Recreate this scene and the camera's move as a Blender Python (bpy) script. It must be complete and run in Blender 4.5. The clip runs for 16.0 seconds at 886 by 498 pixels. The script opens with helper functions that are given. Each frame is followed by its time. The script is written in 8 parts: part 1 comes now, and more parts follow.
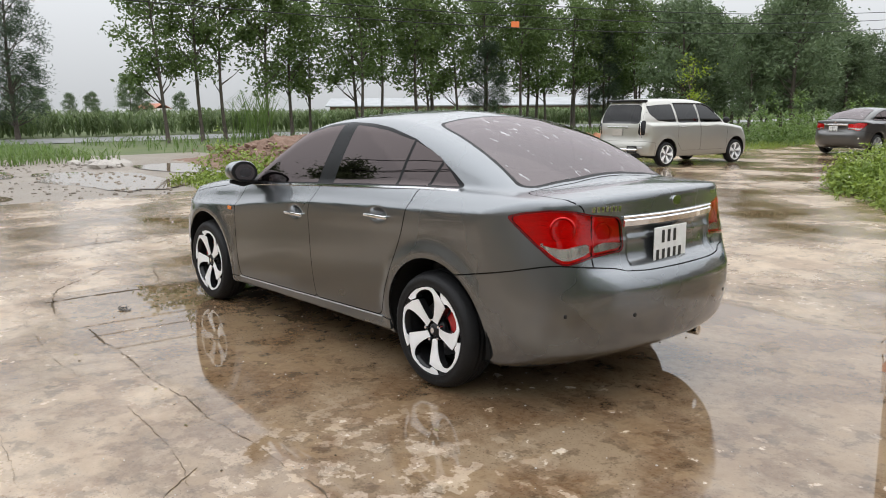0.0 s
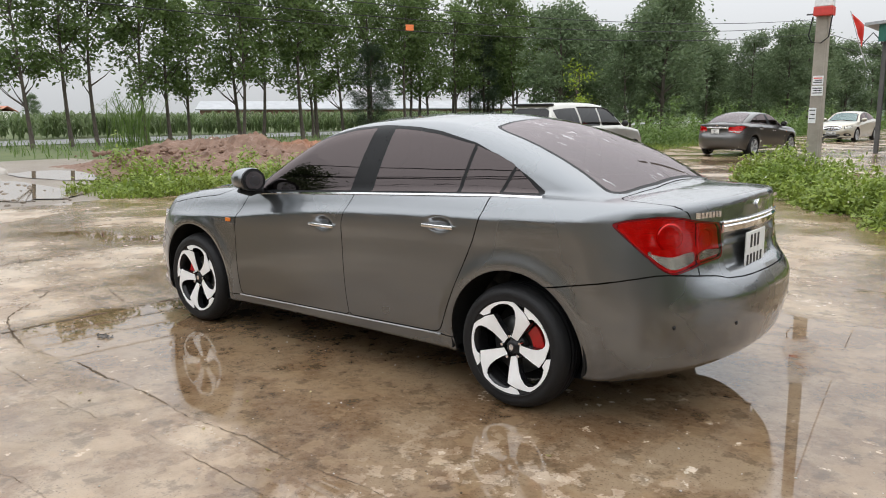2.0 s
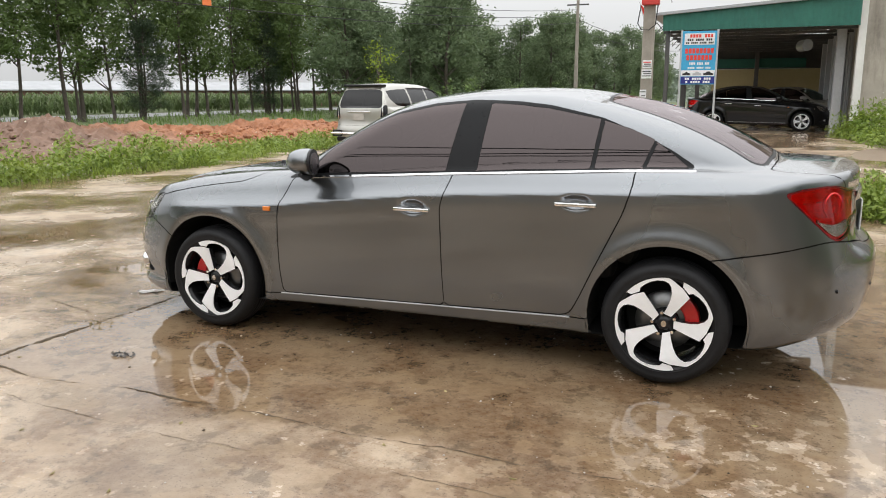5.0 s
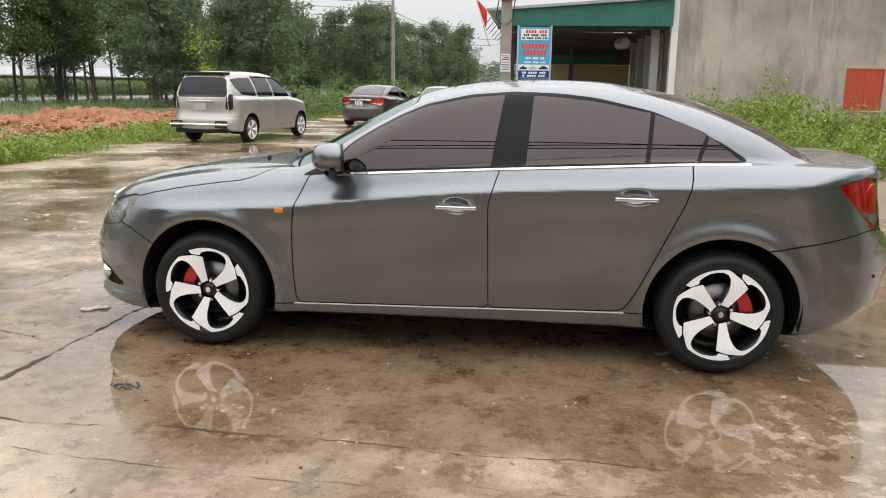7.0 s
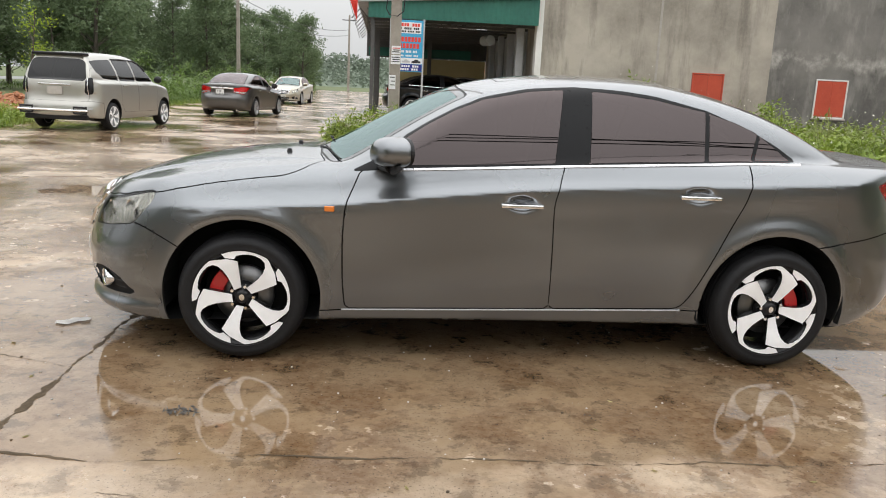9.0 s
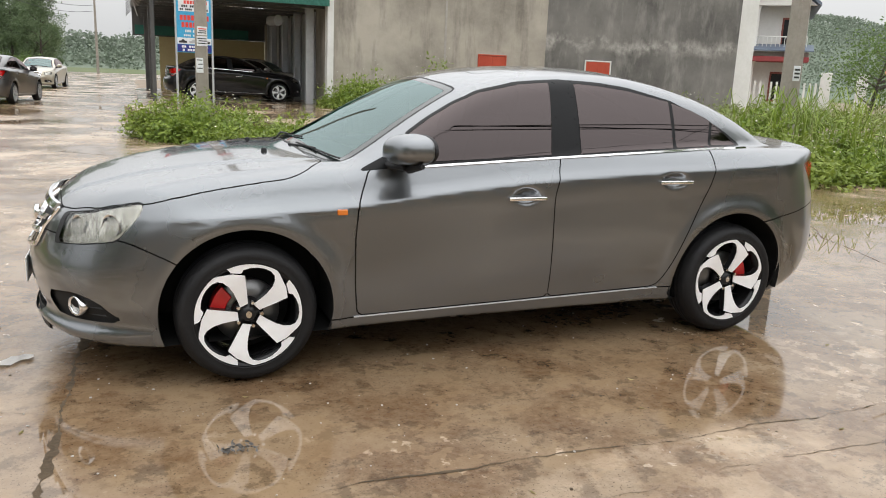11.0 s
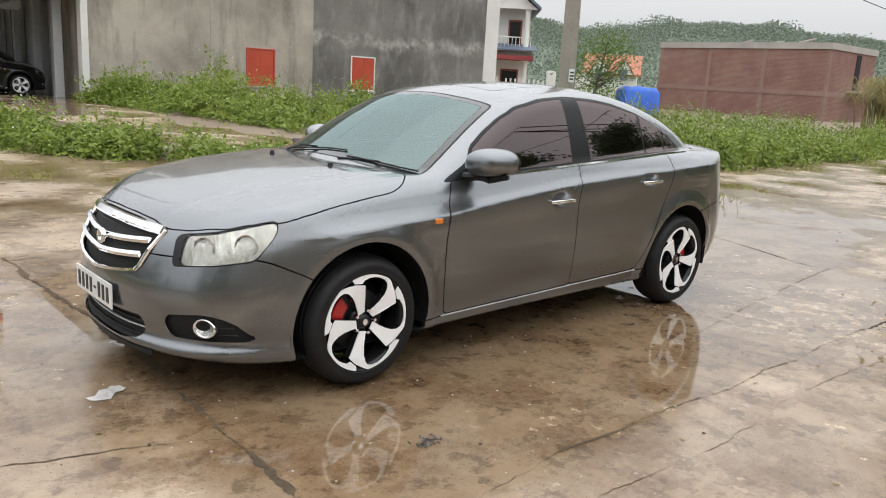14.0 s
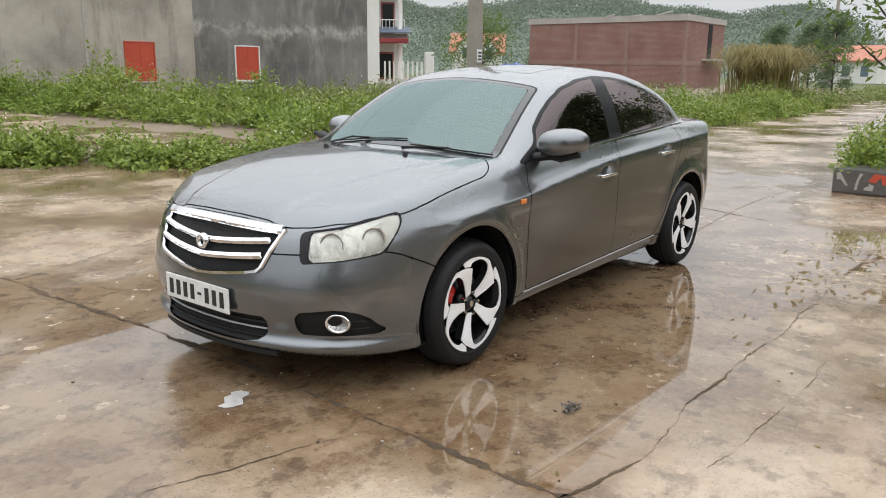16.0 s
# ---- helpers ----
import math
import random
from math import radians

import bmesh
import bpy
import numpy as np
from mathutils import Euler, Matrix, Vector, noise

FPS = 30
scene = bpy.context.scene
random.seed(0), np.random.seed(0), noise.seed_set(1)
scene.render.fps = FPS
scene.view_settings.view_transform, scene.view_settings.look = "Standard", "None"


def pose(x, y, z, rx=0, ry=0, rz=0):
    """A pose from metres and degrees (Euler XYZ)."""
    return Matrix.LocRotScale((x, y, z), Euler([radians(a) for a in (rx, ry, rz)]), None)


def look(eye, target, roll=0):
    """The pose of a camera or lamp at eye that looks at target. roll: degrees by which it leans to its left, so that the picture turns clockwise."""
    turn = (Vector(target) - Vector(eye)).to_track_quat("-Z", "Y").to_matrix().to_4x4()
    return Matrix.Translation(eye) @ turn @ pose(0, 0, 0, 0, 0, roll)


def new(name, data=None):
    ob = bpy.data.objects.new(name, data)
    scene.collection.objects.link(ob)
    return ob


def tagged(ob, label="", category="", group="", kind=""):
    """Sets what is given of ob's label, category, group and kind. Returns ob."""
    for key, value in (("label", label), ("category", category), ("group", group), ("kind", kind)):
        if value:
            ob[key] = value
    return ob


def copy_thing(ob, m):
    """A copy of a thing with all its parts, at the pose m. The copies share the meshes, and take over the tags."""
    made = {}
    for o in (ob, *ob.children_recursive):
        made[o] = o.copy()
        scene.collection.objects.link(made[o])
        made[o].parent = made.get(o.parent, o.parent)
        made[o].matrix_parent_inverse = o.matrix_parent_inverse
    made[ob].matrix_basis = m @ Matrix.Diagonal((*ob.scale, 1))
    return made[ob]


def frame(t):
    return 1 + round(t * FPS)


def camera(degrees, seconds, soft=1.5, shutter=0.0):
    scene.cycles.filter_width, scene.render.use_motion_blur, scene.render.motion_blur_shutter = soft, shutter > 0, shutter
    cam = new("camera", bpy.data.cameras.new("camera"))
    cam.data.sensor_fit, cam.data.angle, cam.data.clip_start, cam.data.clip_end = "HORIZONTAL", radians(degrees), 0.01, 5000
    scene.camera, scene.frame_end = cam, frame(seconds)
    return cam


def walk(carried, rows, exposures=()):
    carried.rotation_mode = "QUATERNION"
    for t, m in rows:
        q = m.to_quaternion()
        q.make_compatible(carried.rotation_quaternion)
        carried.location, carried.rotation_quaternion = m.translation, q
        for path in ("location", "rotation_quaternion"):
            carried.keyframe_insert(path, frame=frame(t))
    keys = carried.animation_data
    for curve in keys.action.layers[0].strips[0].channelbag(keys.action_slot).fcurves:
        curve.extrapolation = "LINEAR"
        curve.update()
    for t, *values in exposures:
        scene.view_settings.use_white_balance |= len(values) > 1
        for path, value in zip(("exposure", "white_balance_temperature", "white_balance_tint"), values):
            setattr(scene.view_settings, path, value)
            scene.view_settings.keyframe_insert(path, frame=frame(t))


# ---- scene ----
cam = camera(59.6, 16.0, 1.0)
PATH = [
    (0, (-4.353, 3.424, 1.461), (-2.871, 2.128, 1.108), -0.4),
    (0.5, (-4.12, 3.53, 1.465), (-2.679, 2.186, 1.124), -0.3),
    (1, (-3.906, 3.727, 1.471), (-2.532, 2.313, 1.143), -0.6),
    (1.5, (-3.704, 3.87, 1.463), (-2.407, 2.385, 1.128), -0.6),
    (2, (-3.417, 3.933, 1.459), (-2.169, 2.408, 1.113), -0.3),
    (2.5, (-3.162, 4.06, 1.437), (-1.972, 2.493, 1.079), 0.0),
    (3, (-2.901, 4.206, 1.445), (-1.805, 2.573, 1.081), -0.0),
    (3.5, (-2.573, 4.267, 1.432), (-1.601, 2.557, 1.069), 0.2),
    (4, (-2.26, 4.418, 1.429), (-1.359, 2.67, 1.062), 0.1),
    (4.5, (-1.993, 4.588, 1.436), (-1.171, 2.807, 1.049), 0.3),
    (5, (-1.699, 4.654, 1.417), (-0.968, 2.834, 1.027), -0.1),
    (7.5, (-0.15, 4.736, 1.406), (-0.013, 2.783, 0.996), 1.4),
    (8, (0.121, 4.709, 1.383), (0.158, 2.752, 0.976), 1.9),
    (10.5, (1.541, 4.323, 1.372), (0.962, 2.461, 0.927), 2.9),
    (11, (1.798, 4.232, 1.392), (1.06, 2.426, 0.953), 2.4),
    (11.5, (2.037, 4.035, 1.395), (1.203, 2.269, 0.961), 1.9),
    (12, (2.311, 3.955, 1.385), (1.363, 2.245, 0.964), 2.9),
    (12.5, (2.625, 3.927, 1.407), (1.577, 2.272, 1.003), 3.3),
    (13, (2.865, 3.79, 1.394), (1.73, 2.196, 0.983), 3.5),
    (13.5, (3.125, 3.698, 1.409), (1.886, 2.188, 0.981), 3.6),
    (14, (3.434, 3.679, 1.452), (2.118, 2.235, 1.025), 3.3),
    (14.5, (3.629, 3.5, 1.419), (2.261, 2.107, 0.983), 2.7),
    (15, (3.822, 3.296, 1.433), (2.403, 1.96, 0.98), 2.0),
    (15.5, (4.096, 3.157, 1.456), (2.606, 1.901, 1.007), 1.4),
    (16, (4.267, 2.988, 1.435), (2.736, 1.785, 0.978), 0.7),
]
TINT = [(0, 0.0, 6320, 10), (3, 0.05, 6420, 10), (5, 0.09, 6520, 10), (12, 0.06, 6520, 10), (14, 0.0, 6430, 10), (16, -0.06, 6330, 10)]
walk(cam, [(t, look(eye, target, roll)) for t, eye, target, roll in PATH], TINT)

# ---- world, sun ----
world = bpy.data.worlds.new("overcast")
scene.world = world
world.use_nodes = True
wt = world.node_tree
wt.nodes.clear()
sky = wt.nodes.new("ShaderNodeTexSky")
sky.sky_type, sky.sun_disc = "NISHITA", False
sky.sun_elevation, sky.sun_rotation = radians(70), radians(200)
sky.air_density, sky.dust_density, sky.ozone_density = 1.0, 6.0, 0.5
cloud = wt.nodes.new("ShaderNodeMix")
cloud.data_type = "RGBA"
cloud.inputs[0].default_value = 0.93
way = wt.nodes.new("ShaderNodeTexCoord")
split = wt.nodes.new("ShaderNodeSeparateXYZ")
wt.links.new(way.outputs["Generated"], split.inputs[0])
rise = wt.nodes.new("ShaderNodeMapRange")
rise.inputs[3].default_value, rise.inputs[4].default_value = 0.0, 1.0
wt.links.new(split.outputs[2], rise.inputs[0])
cover = wt.nodes.new("ShaderNodeMix")
cover.data_type = "RGBA"
cover.inputs[6].default_value, cover.inputs[7].default_value = (6.2, 6.3, 6.35, 1), (25.5, 25.8, 26.2, 1)
wt.links.new(rise.outputs[0], cover.inputs[0])
wt.links.new(cover.outputs[2], cloud.inputs[7])
bg = wt.nodes.new("ShaderNodeBackground")
bg.inputs[1].default_value = 0.1
wo = wt.nodes.new("ShaderNodeOutputWorld")
wt.links.new(sky.outputs[0], cloud.inputs[6])
wt.links.new(cloud.outputs[2], bg.inputs[0])
wt.links.new(bg.outputs[0], wo.inputs[0])
sun = new("sun", bpy.data.lights.new("sun", "SUN"))
sun.data.energy, sun.data.angle, sun.data.color = 0.5, radians(120), (1.0, 0.97, 0.92)
sun.matrix_world = pose(0, 0, 20, 20, 0, 200)


# ---- materials ----
def nodes_of(name):
    m = bpy.data.materials.new(name)
    m.use_nodes = True
    nt = m.node_tree
    return m, nt, nt.nodes["Principled BSDF"]


def node(nt, kind, **values):
    n = nt.nodes.new(kind)
    for key, value in values.items():
        n.inputs[key.replace("_", " ")].default_value = value
    return n


def ramp(nt, src, a, b, ca=(0, 0, 0, 1), cb=(1, 1, 1, 1)):
    r = nt.nodes.new("ShaderNodeValToRGB")
    r.color_ramp.elements[0].position, r.color_ramp.elements[0].color = a, ca
    r.color_ramp.elements[1].position, r.color_ramp.elements[1].color = b, cb
    nt.links.new(src, r.inputs[0])
    return r.outputs[0]


def mix(nt, fac, a, b, mode="MIX"):
    n = nt.nodes.new("ShaderNodeMix")
    n.data_type, n.blend_type = "RGBA", mode
    for socket, value in ((n.inputs[0], fac), (n.inputs[6], a), (n.inputs[7], b)):
        if isinstance(value, (int, float)):
            socket.default_value = value
        elif isinstance(value, tuple):
            socket.default_value = (*value[:3], 1)
        else:
            nt.links.new(value, socket)
    return n.outputs[2]


def noise_of(nt, co, scale, detail=6, rough=0.6, stretch=None):
    n = node(nt, "ShaderNodeTexNoise", Scale=scale, Detail=detail, Roughness=rough)
    if stretch:
        mp = nt.nodes.new("ShaderNodeMapping")
        mp.inputs["Scale"].default_value = stretch
        nt.links.new(co, mp.inputs["Vector"])
        co = mp.outputs[0]
    nt.links.new(co, n.inputs["Vector"])
    return n.outputs["Fac"]


def surface(name, ca, cb, big=0.6, fine=12.0, rough=(0.6, 0.85), bump=0.2, metal=0.0, coat=0.0, where="object", spec=0.5, vary=0.0, stretch=None):
    """A two-scale surface: large stains, fine grain, bump, uneven gloss."""
    m, nt, p = nodes_of(name)
    if where == "world":
        co = nt.nodes.new("ShaderNodeNewGeometry").outputs["Position"]
    else:
        co = nt.nodes.new("ShaderNodeTexCoord").outputs["Object"]
    large = noise_of(nt, co, big, 5, 0.6, stretch)
    grain = noise_of(nt, co, fine, 8, 0.65, stretch)
    both = mix(nt, 0.4, large, grain)
    col = mix(nt, ramp(nt, both, 0.32, 0.68), ca, cb)
    if vary:
        info = nt.nodes.new("ShaderNodeObjectInfo")
        hsv = nt.nodes.new("ShaderNodeHueSaturation")
        mm = node(nt, "ShaderNodeMapRange")
        mm.inputs[3].default_value, mm.inputs[4].default_value = 1 - vary, 1 + vary
        nt.links.new(info.outputs["Random"], mm.inputs[0])
        nt.links.new(mm.outputs[0], hsv.inputs["Value"])
        nt.links.new(col, hsv.inputs["Color"])
        col = hsv.outputs[0]
    nt.links.new(col, p.inputs["Base Color"])
    rr = node(nt, "ShaderNodeMapRange")
    rr.inputs[3].default_value, rr.inputs[4].default_value = rough
    nt.links.new(grain, rr.inputs[0])
    nt.links.new(rr.outputs[0], p.inputs["Roughness"])
    p.inputs["Metallic"].default_value = metal
    p.inputs["Coat Weight"].default_value = coat
    p.inputs["Coat Roughness"].default_value = 0.06
    p.inputs["Specular IOR Level"].default_value = spec
    if bump:
        b = node(nt, "ShaderNodeBump", Strength=bump, Distance=0.02)
        nt.links.new(grain, b.inputs["Height"])
        nt.links.new(b.outputs[0], p.inputs["Normal"])
    return m


def leaf_material(name, ca, cb, dry=None, through_=0.42):
    m, nt, p = nodes_of(name)
    geo = nt.nodes.new("ShaderNodeNewGeometry")
    col = mix(nt, geo.outputs["Random Per Island"], ca, cb)
    big = noise_of(nt, geo.outputs["Position"], 0.5, 3)
    col = mix(nt, ramp(nt, big, 0.35, 0.65), col, mix(nt, 0.45, col, dry or ca))
    nt.links.new(col, p.inputs["Base Color"])
    p.inputs["Roughness"].default_value = 0.5
    p.inputs["Specular IOR Level"].default_value = 0.35
    tr = nt.nodes.new("ShaderNodeBsdfTranslucent")
    nt.links.new(mix(nt, 0.5, col, cb), tr.inputs["Color"])
    ms = nt.nodes.new("ShaderNodeMixShader")
    ms.inputs[0].default_value = through_
    nt.links.new(p.outputs[0], ms.inputs[1])
    nt.links.new(tr.outputs[0], ms.inputs[2])
    nt.links.new(ms.outputs[0], nt.nodes["Material Output"].inputs["Surface"])
    return m


def glass_material(name, tint, ior=1.5, rough=0.0, gloss=(1, 1, 1), runs=False):
    """A tinted pane: clear tinted passage under a Fresnel gloss."""
    m, nt, p = nodes_of(name)
    nt.nodes.remove(p)
    fr = node(nt, "ShaderNodeFresnel", IOR=ior)
    tr = node(nt, "ShaderNodeBsdfTransparent", Color=(*tint, 1))
    gl = node(nt, "ShaderNodeBsdfGlossy", Roughness=rough, Color=(*gloss, 1))
    ms = nt.nodes.new("ShaderNodeMixShader")
    nt.links.new(fr.outputs[0], ms.inputs[0])
    nt.links.new(tr.outputs[0], ms.inputs[1])
    nt.links.new(gl.outputs[0], ms.inputs[2])
    out = ms.outputs[0]
    if runs:
        # rain drops and runs clinging to the pane
        co = nt.nodes.new("ShaderNodeTexCoord").outputs["Object"]
        drop = noise_of(nt, co, 26, 3, 0.6, (0.35, 1.0, 1.0))
        where = noise_of(nt, co, 3.5, 3, 0.5)
        both = mix(nt, 1.0, ramp(nt, drop, 0.60, 0.66), ramp(nt, where, 0.42, 0.60), "MULTIPLY")
        b = node(nt, "ShaderNodeBump", Strength=0.5, Distance=0.01)
        nt.links.new(both, b.inputs["Height"])
        nt.links.new(b.outputs[0], gl.inputs["Normal"])
        wet = node(nt, "ShaderNodeBsdfGlossy", Roughness=0.45, Color=(0.9, 0.9, 0.9, 1))
        part_ = nt.nodes.new("ShaderNodeMath")
        part_.operation = "MULTIPLY"
        part_.inputs[1].default_value = 0.28
        nt.links.new(both, part_.inputs[0])
        m2 = nt.nodes.new("ShaderNodeMixShader")
        nt.links.new(part_.outputs[0], m2.inputs[0])
        nt.links.new(out, m2.inputs[1])
        nt.links.new(wet.outputs[0], m2.inputs[2])
        out = m2.outputs[0]
    nt.links.new(out, nt.nodes["Material Output"].inputs["Surface"])
    return m


def paint_material(name, base, metal=0.6, rough=0.32, flake=0.05, spec=0.5):
    """Metallic car paint under clear coat, with rain-wet patches."""
    m, nt, p = nodes_of(name)
    co = nt.nodes.new("ShaderNodeTexCoord").outputs["Object"]
    dirt = noise_of(nt, co, 1.4, 4, 0.5)
    col = mix(nt, ramp(nt, dirt, 0.4, 0.8), base, tuple(c * (1 - flake) for c in base))
    nt.links.new(col, p.inputs["Base Color"])
    p.inputs["Metallic"].default_value = metal
    rr = node(nt, "ShaderNodeMapRange")
    rr.inputs[3].default_value, rr.inputs[4].default_value = rough - 0.02, rough + 0.03
    nt.links.new(dirt, rr.inputs[0])
    nt.links.new(rr.outputs[0], p.inputs["Roughness"])
    p.inputs["Coat Weight"].default_value, p.inputs["Coat Roughness"].default_value = 1.0, 0.06
    p.inputs["Coat IOR"].default_value = 1.5
    p.inputs["Specular IOR Level"].default_value = spec
    return m


def plain(name, c, rough=0.5, metal=0.0, coat=0.0, spec=0.5, even=False):
    m, nt, p = nodes_of(name)
    co = nt.nodes.new("ShaderNodeTexCoord").outputs["Object"]
    n = noise_of(nt, co, 25, 5)
    nt.links.new(mix(nt, ramp(nt, n, 0.3, 0.7), tuple((0.97 if even else 0.88) * v for v in c), tuple(min(1, (1.02 if even else 1.08) * v) for v in c)), p.inputs["Base Color"])
    rr = node(nt, "ShaderNodeMapRange")
    rr.inputs[3].default_value, rr.inputs[4].default_value = max(0.02, rough - (0.02 if even else 0.07)), rough + (0.02 if even else 0.07)
    nt.links.new(n, rr.inputs[0])
    nt.links.new(rr.outputs[0], p.inputs["Roughness"])
    p.inputs["Metallic"].default_value, p.inputs["Coat Weight"].default_value = metal, coat
    p.inputs["Specular IOR Level"].default_value = spec
    return m


def wet_concrete(name):
    """Old concrete after rain: tan and grey stains, dark damp deepened for the car's shade, standing water in the
    hollows.
    """
    m, nt, p = nodes_of(name)
    co = nt.nodes.new("ShaderNodeNewGeometry").outputs["Position"]
    info = nt.nodes.new("ShaderNodeObjectInfo")
    big = noise_of(nt, co, 0.35, 4, 0.55)
    mid = noise_of(nt, co, 1.7, 8, 0.62)
    fine = noise_of(nt, co, 22, 8, 0.7)
    speck = noise_of(nt, co, 90, 3, 0.6)
    base = mix(nt, ramp(nt, big, 0.35, 0.65), (0.385, 0.285, 0.19), (0.445, 0.365, 0.28))
    base = mix(nt, ramp(nt, mid, 0.44, 0.56), base, (0.25, 0.165, 0.10))
    base = mix(nt, ramp(nt, fine, 0.40, 0.75), base, mix(nt, 0.5, base, (0.56, 0.46, 0.35)))
    base = mix(nt, ramp(nt, speck, 0.60, 0.66), base, mix(nt, 0.7, base, (0.08, 0.06, 0.045)))
    mott = noise_of(nt, co, 6.5, 7, 0.7)
    base = mix(nt, ramp(nt, mott, 0.53, 0.60), base, mix(nt, 0.5, base, (0.10, 0.07, 0.042)))
    film = noise_of(nt, co, 2.9, 9, 0.62)
    base = mix(nt, ramp(nt, film, 0.535, 0.55, (0, 0, 0, 1), (0.45, 0.45, 0.45, 1)), base, (0.50, 0.385, 0.265))
    hsv = nt.nodes.new("ShaderNodeHueSaturation")
    mm = node(nt, "ShaderNodeMapRange")
    mm.inputs[3].default_value, mm.inputs[4].default_value = 0.98, 1.14
    nt.links.new(info.outputs["Random"], mm.inputs[0])
    nt.links.new(mm.outputs[0], hsv.inputs["Value"])
    nt.links.new(base, hsv.inputs["Color"])
    # water lies in the long hollow beside and behind the car, and in patches elsewhere
    xyz = nt.nodes.new("ShaderNodeSeparateXYZ")
    nt.links.new(co, xyz.inputs[0])

    def band(axis, lo, hi, soft):
        a = node(nt, "ShaderNodeMapRange")
        a.interpolation_type = "SMOOTHSTEP"
        a.inputs[1].default_value, a.inputs[2].default_value = lo - soft, lo + soft
        nt.links.new(xyz.outputs[axis], a.inputs[0])
        b = node(nt, "ShaderNodeMapRange")
        b.interpolation_type = "SMOOTHSTEP"
        b.inputs[1].default_value, b.inputs[2].default_value = hi + soft, hi - soft
        nt.links.new(xyz.outputs[axis], b.inputs[0])
        c = nt.nodes.new("ShaderNodeMath")
        c.operation = "MULTIPLY"
        nt.links.new(a.outputs[0], c.inputs[0])
        nt.links.new(b.outputs[0], c.inputs[1])
        return c.outputs[0]

    def math_node(op, a, b):
        c = nt.nodes.new("ShaderNodeMath")
        c.operation = op
        c.use_clamp = True
        for s, v in zip(c.inputs, (a, b)):
            if isinstance(v, (int, float)):
                s.default_value = v
            else:
                nt.links.new(v, s)
        return c.outputs[0]

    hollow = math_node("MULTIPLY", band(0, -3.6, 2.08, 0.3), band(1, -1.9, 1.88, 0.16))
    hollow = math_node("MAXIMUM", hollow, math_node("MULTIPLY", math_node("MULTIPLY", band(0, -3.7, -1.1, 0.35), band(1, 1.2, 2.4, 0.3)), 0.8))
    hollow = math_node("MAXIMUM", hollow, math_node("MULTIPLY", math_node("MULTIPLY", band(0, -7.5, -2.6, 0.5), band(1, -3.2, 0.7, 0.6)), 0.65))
    patch = noise_of(nt, co, 0.55, 7, 0.58, (1.0, 1.0, 1.0))
    ragged = noise_of(nt, co, 7.5, 6, 0.6)
    level = math_node("ADD", math_node("MULTIPLY", hollow, 0.20), math_node("ADD", patch, 0.012))
    # dried flakes where the film of water has broken up
    dried = math_node("MULTIPLY", math_node("MULTIPLY", band(0, -2.9, -1.25, 0.35), band(1, 1.15, 2.35, 0.3)), math_node("MULTIPLY", ramp(nt, ragged, 0.53, 0.545), 0.7))
    some = math_node("MULTIPLY", ramp(nt, ragged, 0.63, 0.66), ramp(nt, big, 0.45, 0.55))
    keep = math_node("SUBTRACT", 1.0, math_node("ADD", dried, some))
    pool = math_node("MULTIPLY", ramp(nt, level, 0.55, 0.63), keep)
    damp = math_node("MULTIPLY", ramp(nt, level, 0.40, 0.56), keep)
    # damp tint set extra dark, so it also paints shade under the car
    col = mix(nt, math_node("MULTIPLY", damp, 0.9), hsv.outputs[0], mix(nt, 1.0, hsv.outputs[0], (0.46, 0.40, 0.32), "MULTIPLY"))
    nt.links.new(col, p.inputs["Base Color"])
    rough = node(nt, "ShaderNodeMapRange")
    rough.inputs[3].default_value, rough.inputs[4].default_value = 0.20, 0.50
    nt.links.new(fine, rough.inputs[0])
    rmix = nt.nodes.new("ShaderNodeMix")
    nt.links.new(damp, rmix.inputs[0])
    nt.links.new(rough.outputs[0], rmix.inputs[2])
    rmix.inputs[3].default_value = 0.12
    rmix2 = nt.nodes.new("ShaderNodeMix")
    nt.links.new(pool, rmix2.inputs[0])
    nt.links.new(rmix.outputs[0], rmix2.inputs[2])
    rmix2.inputs[3].default_value = 0.02
    nt.links.new(rmix2.outputs[0], p.inputs["Roughness"])
    p.inputs["Specular IOR Level"].default_value = 0.5
    p.inputs["IOR"].default_value = 1.6
    flat = nt.nodes.new("ShaderNodeMath")
    flat.operation = "SUBTRACT"
    flat.inputs[0].default_value = 1.0
    nt.links.new(pool, flat.inputs[1])
    h = mix(nt, 0.35, mid, fine)
    b = node(nt, "ShaderNodeBump", Distance=0.03)
    st = math_node("MULTIPLY", flat.outputs[0], 0.26)
    nt.links.new(st, b.inputs["Strength"])
    nt.links.new(h, b.inputs["Height"])
    nt.links.new(b.outputs[0], p.inputs["Normal"])
    return m


